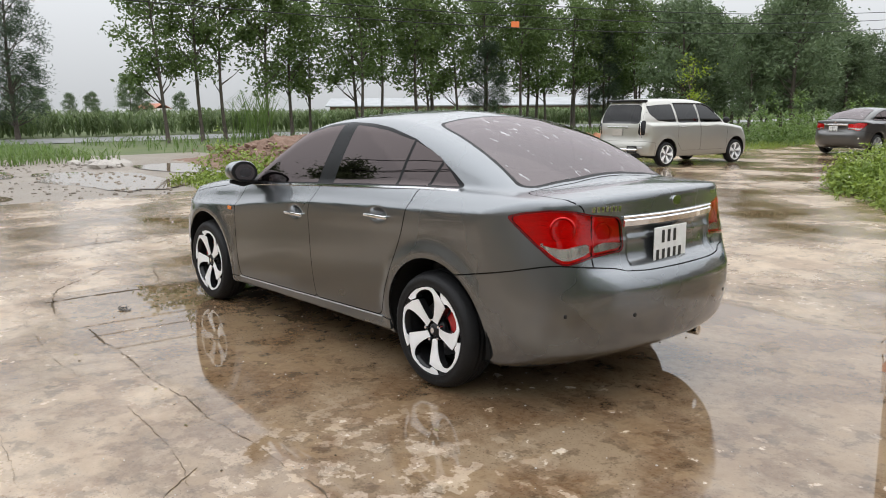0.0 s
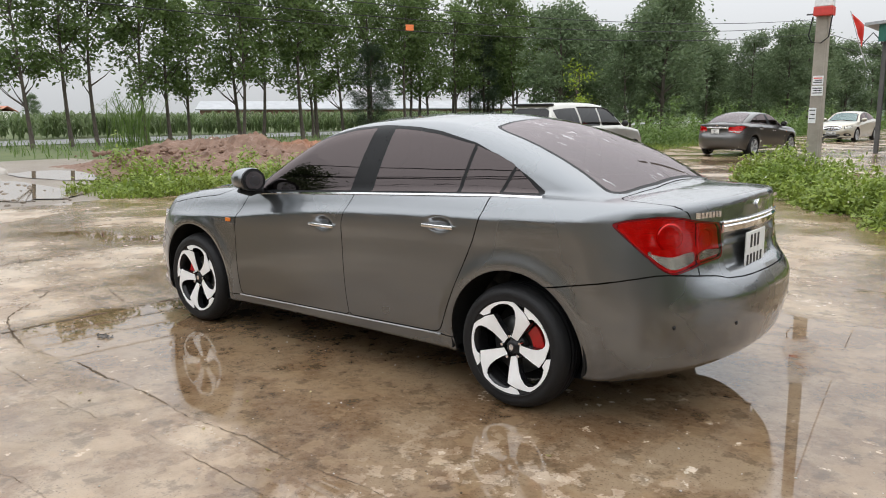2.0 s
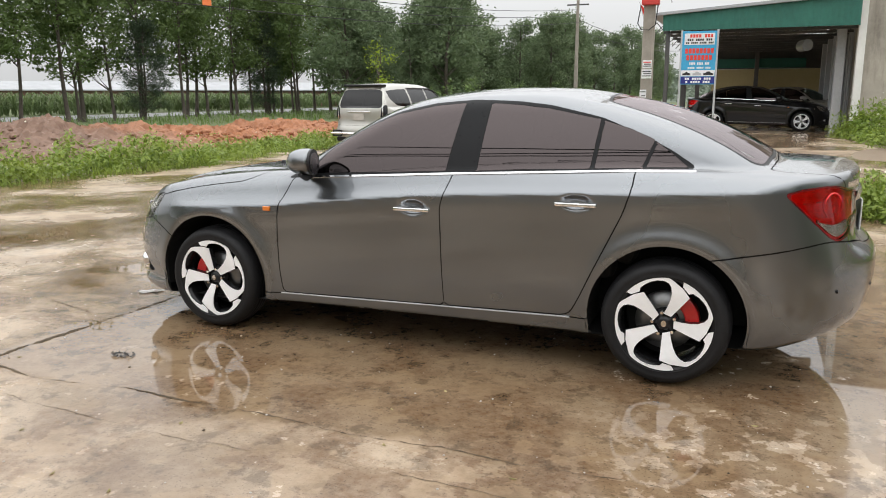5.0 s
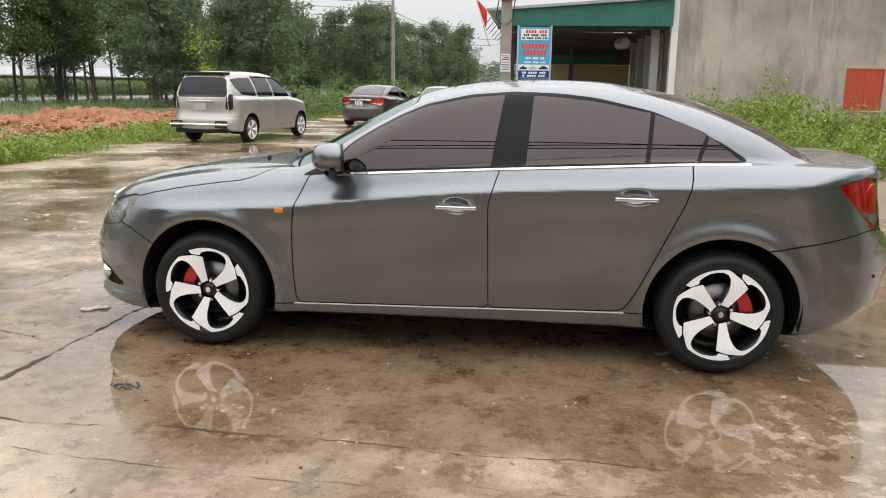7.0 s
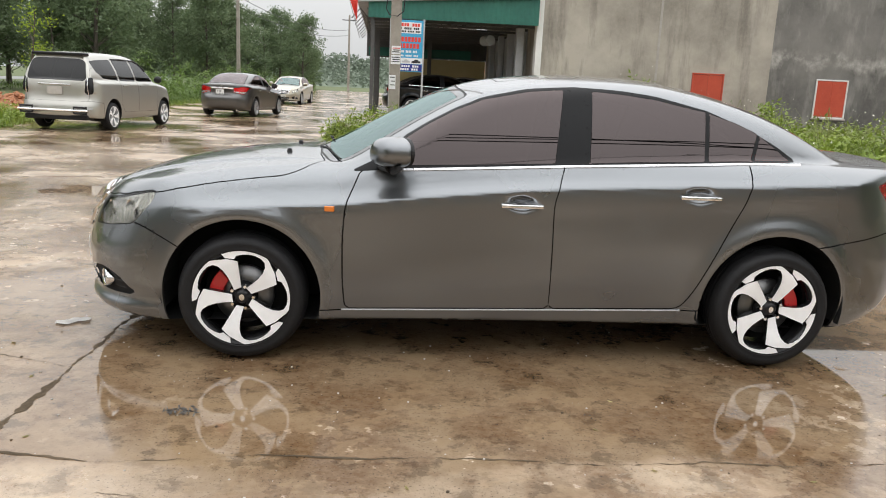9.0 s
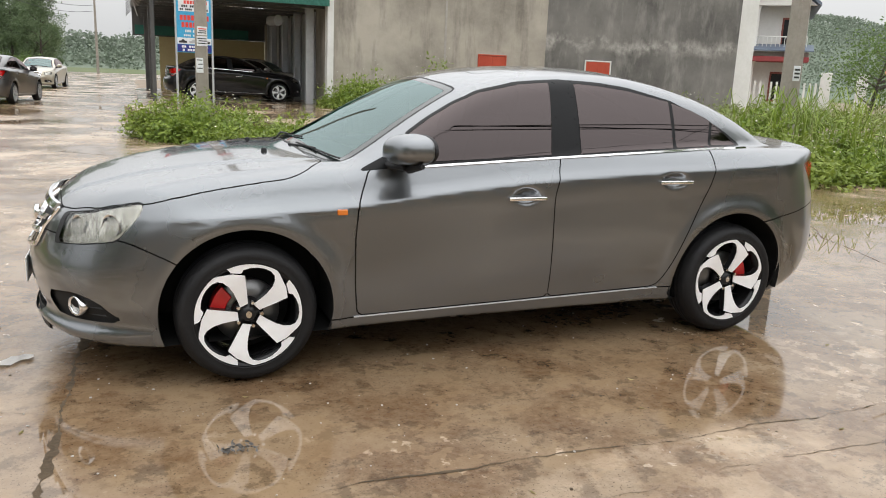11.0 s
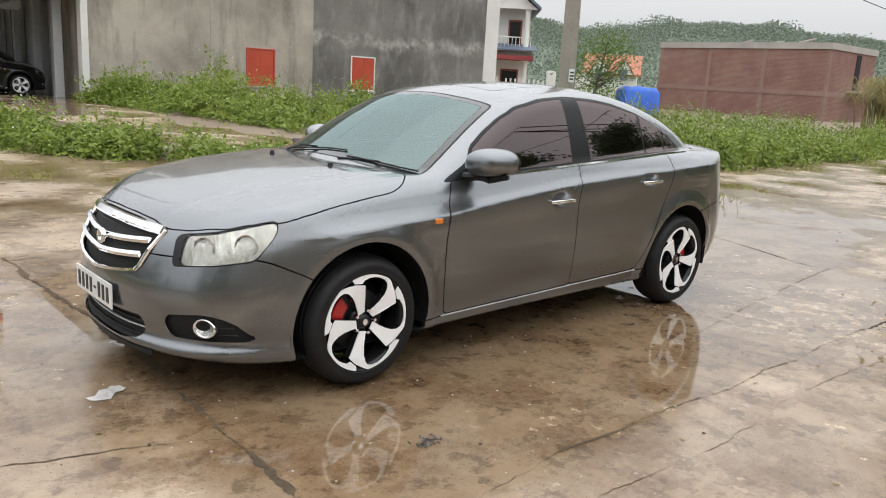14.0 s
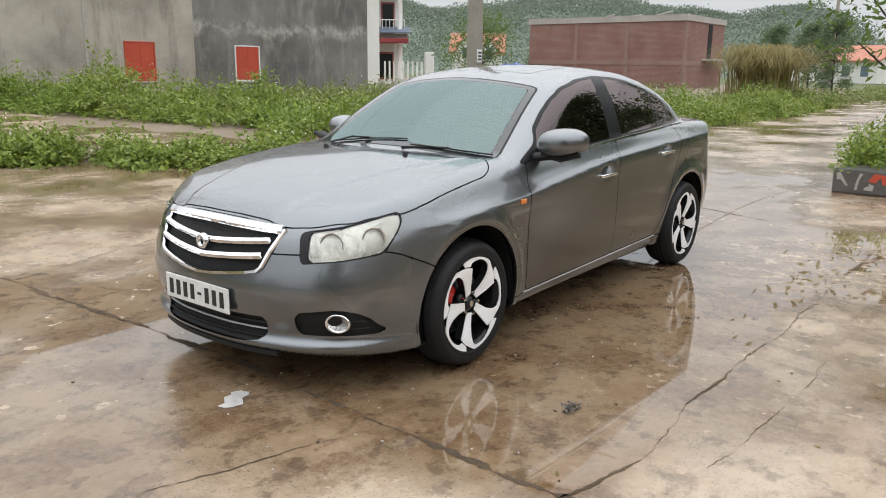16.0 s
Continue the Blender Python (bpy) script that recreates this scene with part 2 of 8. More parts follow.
def stained_wall(name, ca, cb, dark, streak=0.6, along=0.10, salts=()):
    """Bare render with rain streaks running down it."""
    m, nt, p = nodes_of(name)
    co = nt.nodes.new("ShaderNodeNewGeometry").outputs["Position"]
    large = noise_of(nt, co, 0.5, 6, 0.6)
    run = noise_of(nt, co, 1.6, 8, 0.68, (1.0, 1.0, along))
    grain = noise_of(nt, co, 9, 9, 0.7)
    col = mix(nt, ramp(nt, large, 0.35, 0.65), ca, cb)
    col = mix(nt, ramp(nt, run, 0.50, 0.68), col, mix(nt, streak, col, dark))
    col = mix(nt, ramp(nt, grain, 0.45, 0.75), col, mix(nt, 0.3, col, cb))
    # pale salts that have crept out along the lifts of the wall, in ragged bands
    for level in salts:
        xyz = nt.nodes.new("ShaderNodeSeparateXYZ")
        nt.links.new(co, xyz.inputs[0])
        creep = noise_of(nt, co, 1.3, 8, 0.7, (1.0, 1.0, 0.5))
        m1 = nt.nodes.new("ShaderNodeMath")
        m1.operation = "MULTIPLY_ADD"
        m1.inputs[1].default_value, m1.inputs[2].default_value = 1.1, -0.55 - level
        nt.links.new(creep, m1.inputs[0])
        m2 = nt.nodes.new("ShaderNodeMath")
        nt.links.new(m1.outputs[0], m2.inputs[0])
        nt.links.new(xyz.outputs[2], m2.inputs[1])
        m3 = nt.nodes.new("ShaderNodeMath")
        m3.operation = "ABSOLUTE"
        nt.links.new(m2.outputs[0], m3.inputs[0])
        fade = ramp(nt, m3.outputs[0], 0.0, 0.32, (0.75, 0.75, 0.75, 1), (0, 0, 0, 1))
        col = mix(nt, mix(nt, 1.0, fade, ramp(nt, noise_of(nt, co, 2.6, 6, 0.65), 0.38, 0.62), "MULTIPLY"), col, (0.50, 0.475, 0.43))
    nt.links.new(col, p.inputs["Base Color"])
    p.inputs["Roughness"].default_value = 0.85
    b = node(nt, "ShaderNodeBump", Strength=0.3, Distance=0.02)
    nt.links.new(grain, b.inputs["Height"])
    nt.links.new(b.outputs[0], p.inputs["Normal"])
    return m


def brick_wall(name):
    """Rough brickwork seen from far off, coursed by the material."""
    m, nt, p = nodes_of(name)
    co = nt.nodes.new("ShaderNodeNewGeometry").outputs["Position"]
    xyz = nt.nodes.new("ShaderNodeSeparateXYZ")
    nt.links.new(co, xyz.inputs[0])
    add = nt.nodes.new("ShaderNodeMath")
    nt.links.new(xyz.outputs[0], add.inputs[0])
    nt.links.new(xyz.outputs[1], add.inputs[1])
    com = nt.nodes.new("ShaderNodeCombineXYZ")
    nt.links.new(add.outputs[0], com.inputs[0])
    nt.links.new(xyz.outputs[2], com.inputs[1])
    b = node(nt, "ShaderNodeTexBrick", Color1=(0.20, 0.085, 0.065, 1), Color2=(0.28, 0.13, 0.10, 1), Mortar=(0.27, 0.225, 0.195, 1), Scale=1.0)
    b.inputs["Mortar Size"].default_value, b.inputs["Brick Width"].default_value, b.inputs["Row Height"].default_value = 0.012, 0.22, 0.075
    nt.links.new(com.outputs[0], b.inputs["Vector"])
    stain = noise_of(nt, co, 0.6, 6, 0.6)
    nt.links.new(mix(nt, ramp(nt, stain, 0.4, 0.7), b.outputs[0], (0.20, 0.10, 0.085)), p.inputs["Base Color"])
    p.inputs["Roughness"].default_value = 0.9
    return m


M = {}
M["brick_wall"] = brick_wall("rough brickwork")
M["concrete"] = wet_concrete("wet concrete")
M["joint"] = surface("joint dirt", (0.045, 0.034, 0.023), (0.135, 0.10, 0.066), 3, 40, (0.85, 0.97), 0.5, where="world", spec=0.12)
M["earth"] = surface("earth", (0.16, 0.11, 0.07), (0.24, 0.19, 0.13), 0.4, 10, (0.5, 0.9), 0.6, where="world")
M["grass_ground"] = surface("grassy ground", (0.055, 0.085, 0.028), (0.13, 0.15, 0.055), 0.5, 8, (0.8, 0.95), 0.5, where="world")
M["gravel"] = surface("wet gravel", (0.15, 0.122, 0.095), (0.27, 0.23, 0.185), 0.7, 18, (0.25, 0.7), 0.6, where="world")
M["asphalt"] = surface("asphalt", (0.10, 0.10, 0.10), (0.20, 0.20, 0.20), 0.3, 25, (0.3, 0.6), 0.3, where="world")
M["clay"] = surface("red clay", (0.19, 0.072, 0.032), (0.42, 0.185, 0.085), 1.6, 14, (0.6, 0.9), 0.9, where="world")
cnt = M["clay"].node_tree
cxyz = cnt.nodes.new("ShaderNodeSeparateXYZ")
cnt.links.new(cnt.nodes.new("ShaderNodeNewGeometry").outputs["Position"], cxyz.inputs[0])
cmr = node(cnt, "ShaderNodeMapRange")
cmr.inputs[1].default_value, cmr.inputs[2].default_value = -13.5, -9.5
cnt.links.new(cxyz.outputs[1], cmr.inputs[0])
cin = cnt.nodes["Principled BSDF"].inputs["Base Color"]
csoil = mix(cnt, noise_of(cnt, cnt.nodes.new("ShaderNodeNewGeometry").outputs["Position"], 5, 6), (0.105, 0.062, 0.042), (0.27, 0.165, 0.115))
cnt.links.new(mix(cnt, cmr.outputs[0], cin.links[0].from_socket, csoil), cin)
M["wall_old"] = stained_wall("old render", (0.25, 0.224, 0.188), (0.46, 0.415, 0.35), (0.13, 0.115, 0.097), 0.7, 0.16)
M["wall_dark"] = stained_wall("dark damp render", (0.095, 0.09, 0.083), (0.21, 0.198, 0.18), (0.42, 0.40, 0.365), 0.4, 0.35, (2.75, 5.1))
M["white_wall"] = surface("white paint wall", (0.66, 0.65, 0.61), (0.80, 0.79, 0.76), 0.6, 7, (0.6, 0.8), 0.1, where="world")
M["brick_pier"] = surface("mortar-smeared pier", (0.20, 0.125, 0.105), (0.30, 0.20, 0.165), 0.8, 9, (0.75, 0.95), 0.3, where="world")
M["band"] = surface("concrete band", (0.33, 0.30, 0.27), (0.45, 0.42, 0.38), 0.8, 9, (0.75, 0.95), 0.3, where="world")
M["pole"] = surface("concrete pole", (0.22, 0.195, 0.165), (0.36, 0.33, 0.285), 1.5, 14, (0.6, 0.9), 0.25)
M["shutter"] = surface("red shutter", (0.42, 0.055, 0.025), (0.54, 0.085, 0.04), 2, 20, (0.35, 0.6), 0.1)
M["green_sheet"] = surface("green sheet", (0.015, 0.10, 0.075), (0.025, 0.15, 0.11), 1, 8, (0.4, 0.6), 0.05)
M["dark_steel"] = surface("dark steel", (0.05, 0.05, 0.05), (0.11, 0.105, 0.10), 2, 18, (0.4, 0.7), 0.1)
M["grey_steel"] = surface("grey steel", (0.40, 0.41, 0.42), (0.55, 0.56, 0.57), 1, 12, (0.35, 0.6), 0.05, metal=0.3)
M["tin"] = surface("corrugated tin", (0.28, 0.29, 0.30), (0.42, 0.43, 0.44), 1, 12, (0.35, 0.6), 0.05, metal=0.3)
M["bark"] = surface("bark", (0.045, 0.037, 0.03), (0.115, 0.095, 0.075), 3, 30, (0.8, 0.95), 0.6)
M["leaf_tree"] = leaf_material("tree leaves", (0.065, 0.112, 0.035), (0.15, 0.215, 0.065), (0.12, 0.15, 0.05))
M["leaf_dark"] = leaf_material("dark needles", (0.045, 0.080, 0.045), (0.09, 0.13, 0.07), (0.07, 0.09, 0.055))
M["leaf_weed"] = leaf_material("weed leaves", (0.085, 0.15, 0.020), (0.27, 0.36, 0.055), (0.24, 0.26, 0.05), 0.3)
M["leaf_corn"] = leaf_material("maize leaves", (0.085, 0.135, 0.05), (0.16, 0.215, 0.085), (0.15, 0.17, 0.085))
# far leaves greyed and lightened: the mist is in this colour
M["leaf_far_hazed"] = leaf_material("hill woods paled by mist", (0.165, 0.205, 0.155), (0.21, 0.255, 0.19), (0.19, 0.225, 0.17), 0.2)
M["straw"] = leaf_material("dry reed", (0.24, 0.19, 0.07), (0.36, 0.29, 0.13), (0.15, 0.17, 0.05))
# leaves of the wood lightened to paint the mist before them
M["leaf_wood_hazed"] = leaf_material("wood leaves paled by mist", (0.105, 0.155, 0.08), (0.18, 0.24, 0.12), (0.14, 0.18, 0.10))
M["leaf_bush"] = leaf_material("bush leaves", (0.085, 0.145, 0.036), (0.16, 0.245, 0.06), (0.13, 0.18, 0.05))
M["leaf_bright"] = leaf_material("young leaves", (0.22, 0.32, 0.03), (0.34, 0.45, 0.05))
M["leaf_field"] = leaf_material("field weeds", (0.085, 0.14, 0.03), (0.22, 0.28, 0.07), (0.24, 0.21, 0.07), 0.3)
# slope colour lightened to match, again painting the mist
M["hill_ground_hazed"] = surface("hill ground paled by mist", (0.17, 0.21, 0.165), (0.22, 0.26, 0.20), 0.05, 0.4, (0.9, 1.0), 0.0, where="world")
M["flower"] = plain("small white petals", (0.75, 0.74, 0.62), 0.6)
M["paint_grey"] = paint_material("grey metallic paint", (0.188, 0.199, 0.209), 0.93, 0.27)
M["paint_silver"] = paint_material("champagne silver paint", (0.46, 0.45, 0.41), 0.6, 0.33)
M["paint_dark"] = paint_material("dark grey paint", (0.09, 0.088, 0.085), 0.6, 0.32)
M["paint_gold"] = paint_material("pale gold paint", (0.42, 0.39, 0.31), 0.6, 0.33)
M["paint_black"] = paint_material("black paint", (0.006, 0.006, 0.007), 0.0, 0.3, 0.05, 0.1)
M["glass_side"] = glass_material("tinted side glass", (0.025, 0.018, 0.018), 1.72, gloss=(1.0, 0.85, 0.84))
M["glass_front"] = glass_material("windscreen glass", (0.28, 0.39, 0.385), 2.15, gloss=(0.80, 1.0, 0.985))
M["glass_rear"] = glass_material("rear glass", (0.05, 0.035, 0.036), 1.95, gloss=(1.0, 0.90, 0.91), runs=True)
M["glass_clear"] = glass_material("clear lens", (0.88, 0.88, 0.85), 1.45)
M["glass_dark"] = glass_material("smoky window glass", (0.03, 0.032, 0.032), 1.5)
M["black_gloss"] = plain("gloss black", (0.014, 0.014, 0.015), 0.22, spec=0.3)
M["pillar"] = plain("dark pillar film", (0.012, 0.0125, 0.0135), 0.28, spec=0.14, even=True)
M["black_plastic"] = plain("black plastic", (0.014, 0.014, 0.015), 0.5, spec=0.3)
M["rubber"] = surface("tyre rubber", (0.009, 0.009, 0.010), (0.019, 0.019, 0.020), 5, 60, (0.45, 0.65), 0.2, spec=0.25)
M["dark_inside"] = plain("dark inside", (0.006, 0.006, 0.006), 0.8)
M["chrome"] = plain("chrome", (0.86, 0.86, 0.87), 0.07, 1.0, even=True)
M["alloy_white"] = plain("machined alloy", (0.95, 0.95, 0.96), 0.30, 0.1, coat=0.5, even=True)
M["brake_red"] = plain("red caliper", (0.55, 0.012, 0.012), 0.3, coat=0.5)
M["brake_disc"] = plain("brake disc", (0.22, 0.22, 0.22), 0.35, 0.9)
M["lamp_edge"] = plain("dark red lens edge", (0.16, 0.004, 0.008), 0.08, coat=0.6)
M["lamp_dark_red"] = plain("deep red lens", (0.42, 0.008, 0.014), 0.06, coat=1.0)
M["lamp_clear"] = surface("clear reflector", (0.16, 0.16, 0.155), (0.80, 0.79, 0.76), 9, 30, (0.10, 0.25), 0.5, metal=0.8, stretch=(1.0, 3.0, 0.2))
M["amber"] = plain("amber lens", (0.75, 0.20, 0.02), 0.12, coat=1.0)
M["white_plate"] = plain("white plate", (0.72, 0.72, 0.70), 0.4)
M["ink"] = plain("black ink", (0.02, 0.02, 0.02), 0.5)
M["seat"] = surface("seat cloth", (0.03, 0.028, 0.027), (0.06, 0.055, 0.05), 3, 40, (0.8, 0.95), 0.2)
M["sign_blue"] = plain("sign blue", (0.05, 0.36, 0.62), 0.35)
M["sign_navy"] = plain("sign navy", (0.02, 0.03, 0.22), 0.35)
M["sign_white"] = plain("sign white", (0.75, 0.77, 0.78), 0.35)
M["sign_red"] = plain("sign red", (0.72, 0.06, 0.04), 0.4)
M["red_box"] = plain("red box", (0.55, 0.05, 0.04), 0.5)
# orange dulled in the base colour, for the haze before the far roofs
M["roof_tile"] = surface("orange roof tile dulled by mist", (0.38, 0.14, 0.085), (0.50, 0.23, 0.15), 2, 12, (0.6, 0.85), 0.3, where="world")
M["slate"] = surface("slate roof", (0.09, 0.12, 0.17), (0.16, 0.19, 0.24), 2, 12, (0.5, 0.7), 0.3, where="world")
M["tarp"] = surface("blue tarp", (0.015, 0.09, 0.50), (0.03, 0.15, 0.66), 1.5, 9, (0.3, 0.5), 0.2, where="world")
M["blue_sheet"] = plain("blue sheet", (0.06, 0.22, 0.5), 0.5)
M["paper"] = plain("paper", (0.72, 0.70, 0.67), 0.8)
M["orange"] = plain("orange tag", (0.8, 0.22, 0.06), 0.5)
M["maroon"] = surface("maroon paint", (0.22, 0.03, 0.035), (0.30, 0.05, 0.05), 1, 9, (0.5, 0.7), 0.1)
M["wood_red"] = surface("red brown wood", (0.20, 0.045, 0.03), (0.28, 0.07, 0.045), 2, 14, (0.4, 0.6), 0.1)
M["dark_stone"] = surface("dark stone", (0.07, 0.065, 0.06), (0.14, 0.13, 0.12), 2, 18, (0.6, 0.85), 0.3)
M["yellow_panel"] = surface("yellow panel", (0.42, 0.34, 0.16), (0.5, 0.42, 0.22), 1, 9, (0.5, 0.8), 0.1)
M["water"] = plain("muddy water", (0.20, 0.15, 0.10), 0.02, even=True)


# ---- mesh helpers ----
def finish(name, bm, material, parent=None, label="", smooth=False):
    me = bpy.data.meshes.new(name)
    bm.to_mesh(me)
    bm.free()
    me.materials.append(material)
    if smooth:
        me.shade_smooth()
    ob = new(name, me)
    if parent:
        ob.parent = parent
    return tagged(ob, label)


def part(name, bm, material, parent, label="", smooth=False):
    return finish(name, bm, material, parent, label, smooth)


def thing(name, m, label, category, group="", kind=""):
    ob = new(name)
    ob.matrix_world = m
    return tagged(ob, label, category, group, kind)


def box(bm, lo, hi, m=None):
    vs = [bm.verts.new((x, y, z)) for z in (lo[2], hi[2]) for y in (lo[1], hi[1]) for x in (lo[0], hi[0])]
    for f in ((0, 2, 3, 1), (4, 5, 7, 6), (0, 1, 5, 4), (2, 6, 7, 3), (0, 4, 6, 2), (1, 3, 7, 5)):
        bm.faces.new([vs[i] for i in f])
    if m is not None:
        bmesh.ops.transform(bm, matrix=m, verts=vs)
    return vs


def soft_box(lo, hi, r=0.01, seg=2):
    bm = bmesh.new()
    box(bm, lo, hi)
    bmesh.ops.bevel(bm, geom=bm.edges[:], offset=r, segments=seg, profile=0.5, affect="EDGES")
    return bm


def tube(bm, path, radius, n=8, cap=True):
    """A round tube along points; radius is one number or one for each point."""
    pts = [Vector([float(c) for c in q]) for q in path]
    rad = [float(r) for r in radius] if isinstance(radius, (list, tuple)) else [float(radius)] * len(pts)
    rings = []
    up = Vector((0.013, 0.021, 1))
    for i, q in enumerate(pts):
        d = (pts[min(i + 1, len(pts) - 1)] - pts[max(i - 1, 0)]).normalized()
        if abs(d.dot(up.normalized())) > 0.98:
            up = Vector((1, 0.02, 0))
        a = d.cross(up).normalized()
        b = d.cross(a).normalized()
        rings.append([bm.verts.new(q + rad[i] * (a * math.cos(2 * math.pi * k / n) + b * math.sin(2 * math.pi * k / n))) for k in range(n)])
    for r0, r1 in zip(rings, rings[1:]):
        for k in range(n):
            bm.faces.new((r0[k], r0[(k + 1) % n], r1[(k + 1) % n], r1[k]))
    if cap:
        bm.faces.new(rings[0])
        bm.faces.new(rings[-1][::-1])
    return rings


def prism(bm, outline, lo, hi, place):
    """Extrudes a flat outline (a, b) from depth lo to hi; place(a, b, d) gives the point."""
    n = len(outline)
    r0 = [bm.verts.new(place(a, b, lo)) for a, b in outline]
    r1 = [bm.verts.new(place(a, b, hi)) for a, b in outline]
    f = [bm.faces.new(r0), bm.faces.new(r1[::-1])]
    for k in range(n):
        f.append(bm.faces.new((r0[k], r1[k], r1[(k + 1) % n], r0[(k + 1) % n])))
    bmesh.ops.recalc_face_normals(bm, faces=f)
    return r0, r1


def lathe(bm, profile, centre, axis="y", n=48):
    """Turns a profile of (radius, along) round an axis through centre."""
    rings = []
    for r, h in profile:
        ring = []
        for k in range(n):
            c, s = math.cos(2 * math.pi * k / n), math.sin(2 * math.pi * k / n)
            p = (r * c, h, r * s) if axis == "y" else ((h, r * c, r * s) if axis == "x" else (r * c, r * s, h))
            ring.append(bm.verts.new(Vector(centre) + Vector(p)))
        rings.append(ring)
    fs = []
    for a, b in zip(rings, rings[1:]):
        for k in range(n):
            fs.append(bm.faces.new((a[k], a[(k + 1) % n], b[(k + 1) % n], b[k])))
    bmesh.ops.recalc_face_normals(bm, faces=fs)
    return rings


# ---- ground, paving, earth ----
def wob(a, b, seed, amp=0.012):
    """A small wandering offset, the same for both sides of a joint."""
    return amp * (noise.noise(Vector((a * 1.7, b * 1.7, seed))) + 0.6 * noise.noise(Vector((a * 6.1, b * 6.1, seed + 7))))


def sheet(name, x0, x1, y0, y1, z, material, label, category, step=None, bumps=0.0, scale=0.5):
    bm = bmesh.new()
    nx = max(1, int((x1 - x0) / (step or 1e9)))
    ny = max(1, int((y1 - y0) / (step or 1e9)))
    rows = [[bm.verts.new((x0 + (x1 - x0) * i / nx, y0 + (y1 - y0) * j / ny, 0)) for i in range(nx + 1)] for j in range(ny + 1)]
    for r in rows:
        for v in r:
            v.co.z = z + bumps * noise.fractal(Vector((v.co.x * scale, v.co.y * scale, 3.1)), 1.0, 2.0, 4)
    for a, b in zip(rows, rows[1:]):
        for i in range(nx):
            bm.faces.new((a[i], a[i + 1], b[i + 1], b[i]))
    return tagged(finish(name, bm, material, smooth=True), label, category, kind="structure")


sheet("ground", -700, 700, -700, 700, -0.07, M["grass_ground"], "wide green ground under grass and crops", "ground")
sheet("ground_yard", 9.4, 24, -9.0, 26, -0.03, M["gravel"], "wet stony ground with shallow puddles", "ground", 0.5, 0.02)
sheet("ground_bed", -62, 9.9, -96, 13.5, -0.03, M["joint"], "dark dirt in the joints of the paving", "ground")
sheet("road", 38, 46, -200, 120, -0.03, M["asphalt"], "wet grey country road beyond the trees", "road")


def slab(x0, x1, y0, y1, parent):
    """One cast slab with worn, wandering edges."""
    n = 26
    outline = []
    g = 0.0015
    for i in range(n):
        x = x0 + (x1 - x0) * i / n
        outline.append((x, y0 + g + 0.003 * abs(noise.noise(Vector((x * 3, y0, 1)))) + wob(x, y0, 2)))
    for i in range(n):
        y = y0 + (y1 - y0) * i / n
        outline.append((x1 - g - 0.003 * abs(noise.noise(Vector((x1, y * 3, 5)))) + wob(x1, y, 4), y))
    for i in range(n):
        x = x1 + (x0 - x1) * i / n
        outline.append((x, y1 - g - 0.003 * abs(noise.noise(Vector((x * 3, y1, 9)))) + wob(x, y1, 2)))
    for i in range(n):
        y = y1 + (y0 - y1) * i / n
        outline.append((x0 + g + 0.003 * abs(noise.noise(Vector((x0, y * 3, 11)))) + wob(x0, y, 4), y))
    bm = bmesh.new()
    top = [bm.verts.new((x, y, 0.0)) for x, y in outline]
    mid = [bm.verts.new((x, y, -0.006)) for x, y in outline]
    cx, cy = sum(p[0] for p in outline) / len(outline), sum(p[1] for p in outline) / len(outline)
    for v in top:
        d = Vector((cx - v.co.x, cy - v.co.y, 0)).normalized() * 0.006
        v.co += d
    low = [bm.verts.new((x, y, -0.12)) for x, y in outline]
    bm.faces.new(top)
    m = len(outline)
    for a, b in ((top, mid), (mid, low)):
        for k in range(m):
            bm.faces.new((a[k], b[k], b[(k + 1) % m], a[(k + 1) % m]))
    bmesh.ops.recalc_face_normals(bm, faces=bm.faces[:])
    return part("slab", bm, M["concrete"], parent)


# ---- yard before the garage: raised, with weeds round it ----
def plot_depth(x, y):
    """How far a place lies inside the plot's edge, in metres."""
    edge = -((x + 2.9) * 0.809 + (y + 5.0) * 0.588)
    return min(edge, -4.15 - y + 0.10 * math.sin(x * 1.3), 1.95 - x + 0.10 * math.sin(y * 1.7))


bm = bmesh.new()
gx, gy = np.arange(-62, 3.01, 0.5), np.arange(-62, -3.4, 0.5)
grid = {}
for i, x in enumerate(gx):
    for j, y in enumerate(gy):
        d = plot_depth(x, y)
        if d > -0.6:
            h = -0.05 + 0.33 * min(1.0, max(0.0, d / 7.0)) ** 0.8 + 0.02 * noise.noise(Vector((x, y, 0)))
            grid[i, j] = bm.verts.new((x, y, h if d > 0.0 else -0.08))
for (i, j), v in grid.items():
    q = [grid.get(k) for k in ((i, j), (i + 1, j), (i + 1, j + 1), (i, j + 1))]
    if all(q):
        bm.faces.new(q)
tagged(finish("ground_plot", bm, M["earth"], smooth=True), "rough earth plot under tall weeds", "ground", kind="structure")

bm = bmesh.new()
drive = [(-0.2, -20.7), (-3.6, -20.2), (-4.1, -15.5), (-4.6, -11.6), (-5.2, -8.8), (-4.4, -7.9), (-3.2, -8.6), (-1.7, -10.6), (-0.3, -13.2), (1.4, -14.6), (1.9, -17.5), (1.8, -20.7)]
ring0 = [bm.verts.new((x, y, 0.10 + 0.16 * min(1, max(0, (-8.0 - y) / 9)))) for x, y in drive]
ring1 = [bm.verts.new((x, y, -0.05)) for x, y in drive]
bm.faces.new(ring0)
for k in range(len(drive)):
    bm.faces.new((ring0[k], ring1[k], ring1[(k + 1) % len(drive)], ring0[(k + 1) % len(drive)]))
bmesh.ops.recalc_face_normals(bm, faces=bm.faces[:])
for v in ring0:
    v.co.z += 0.03
tagged(finish("pavement_drive", bm, M["concrete"]), "worn concrete drive up to the garage", "pavement", kind="structure")

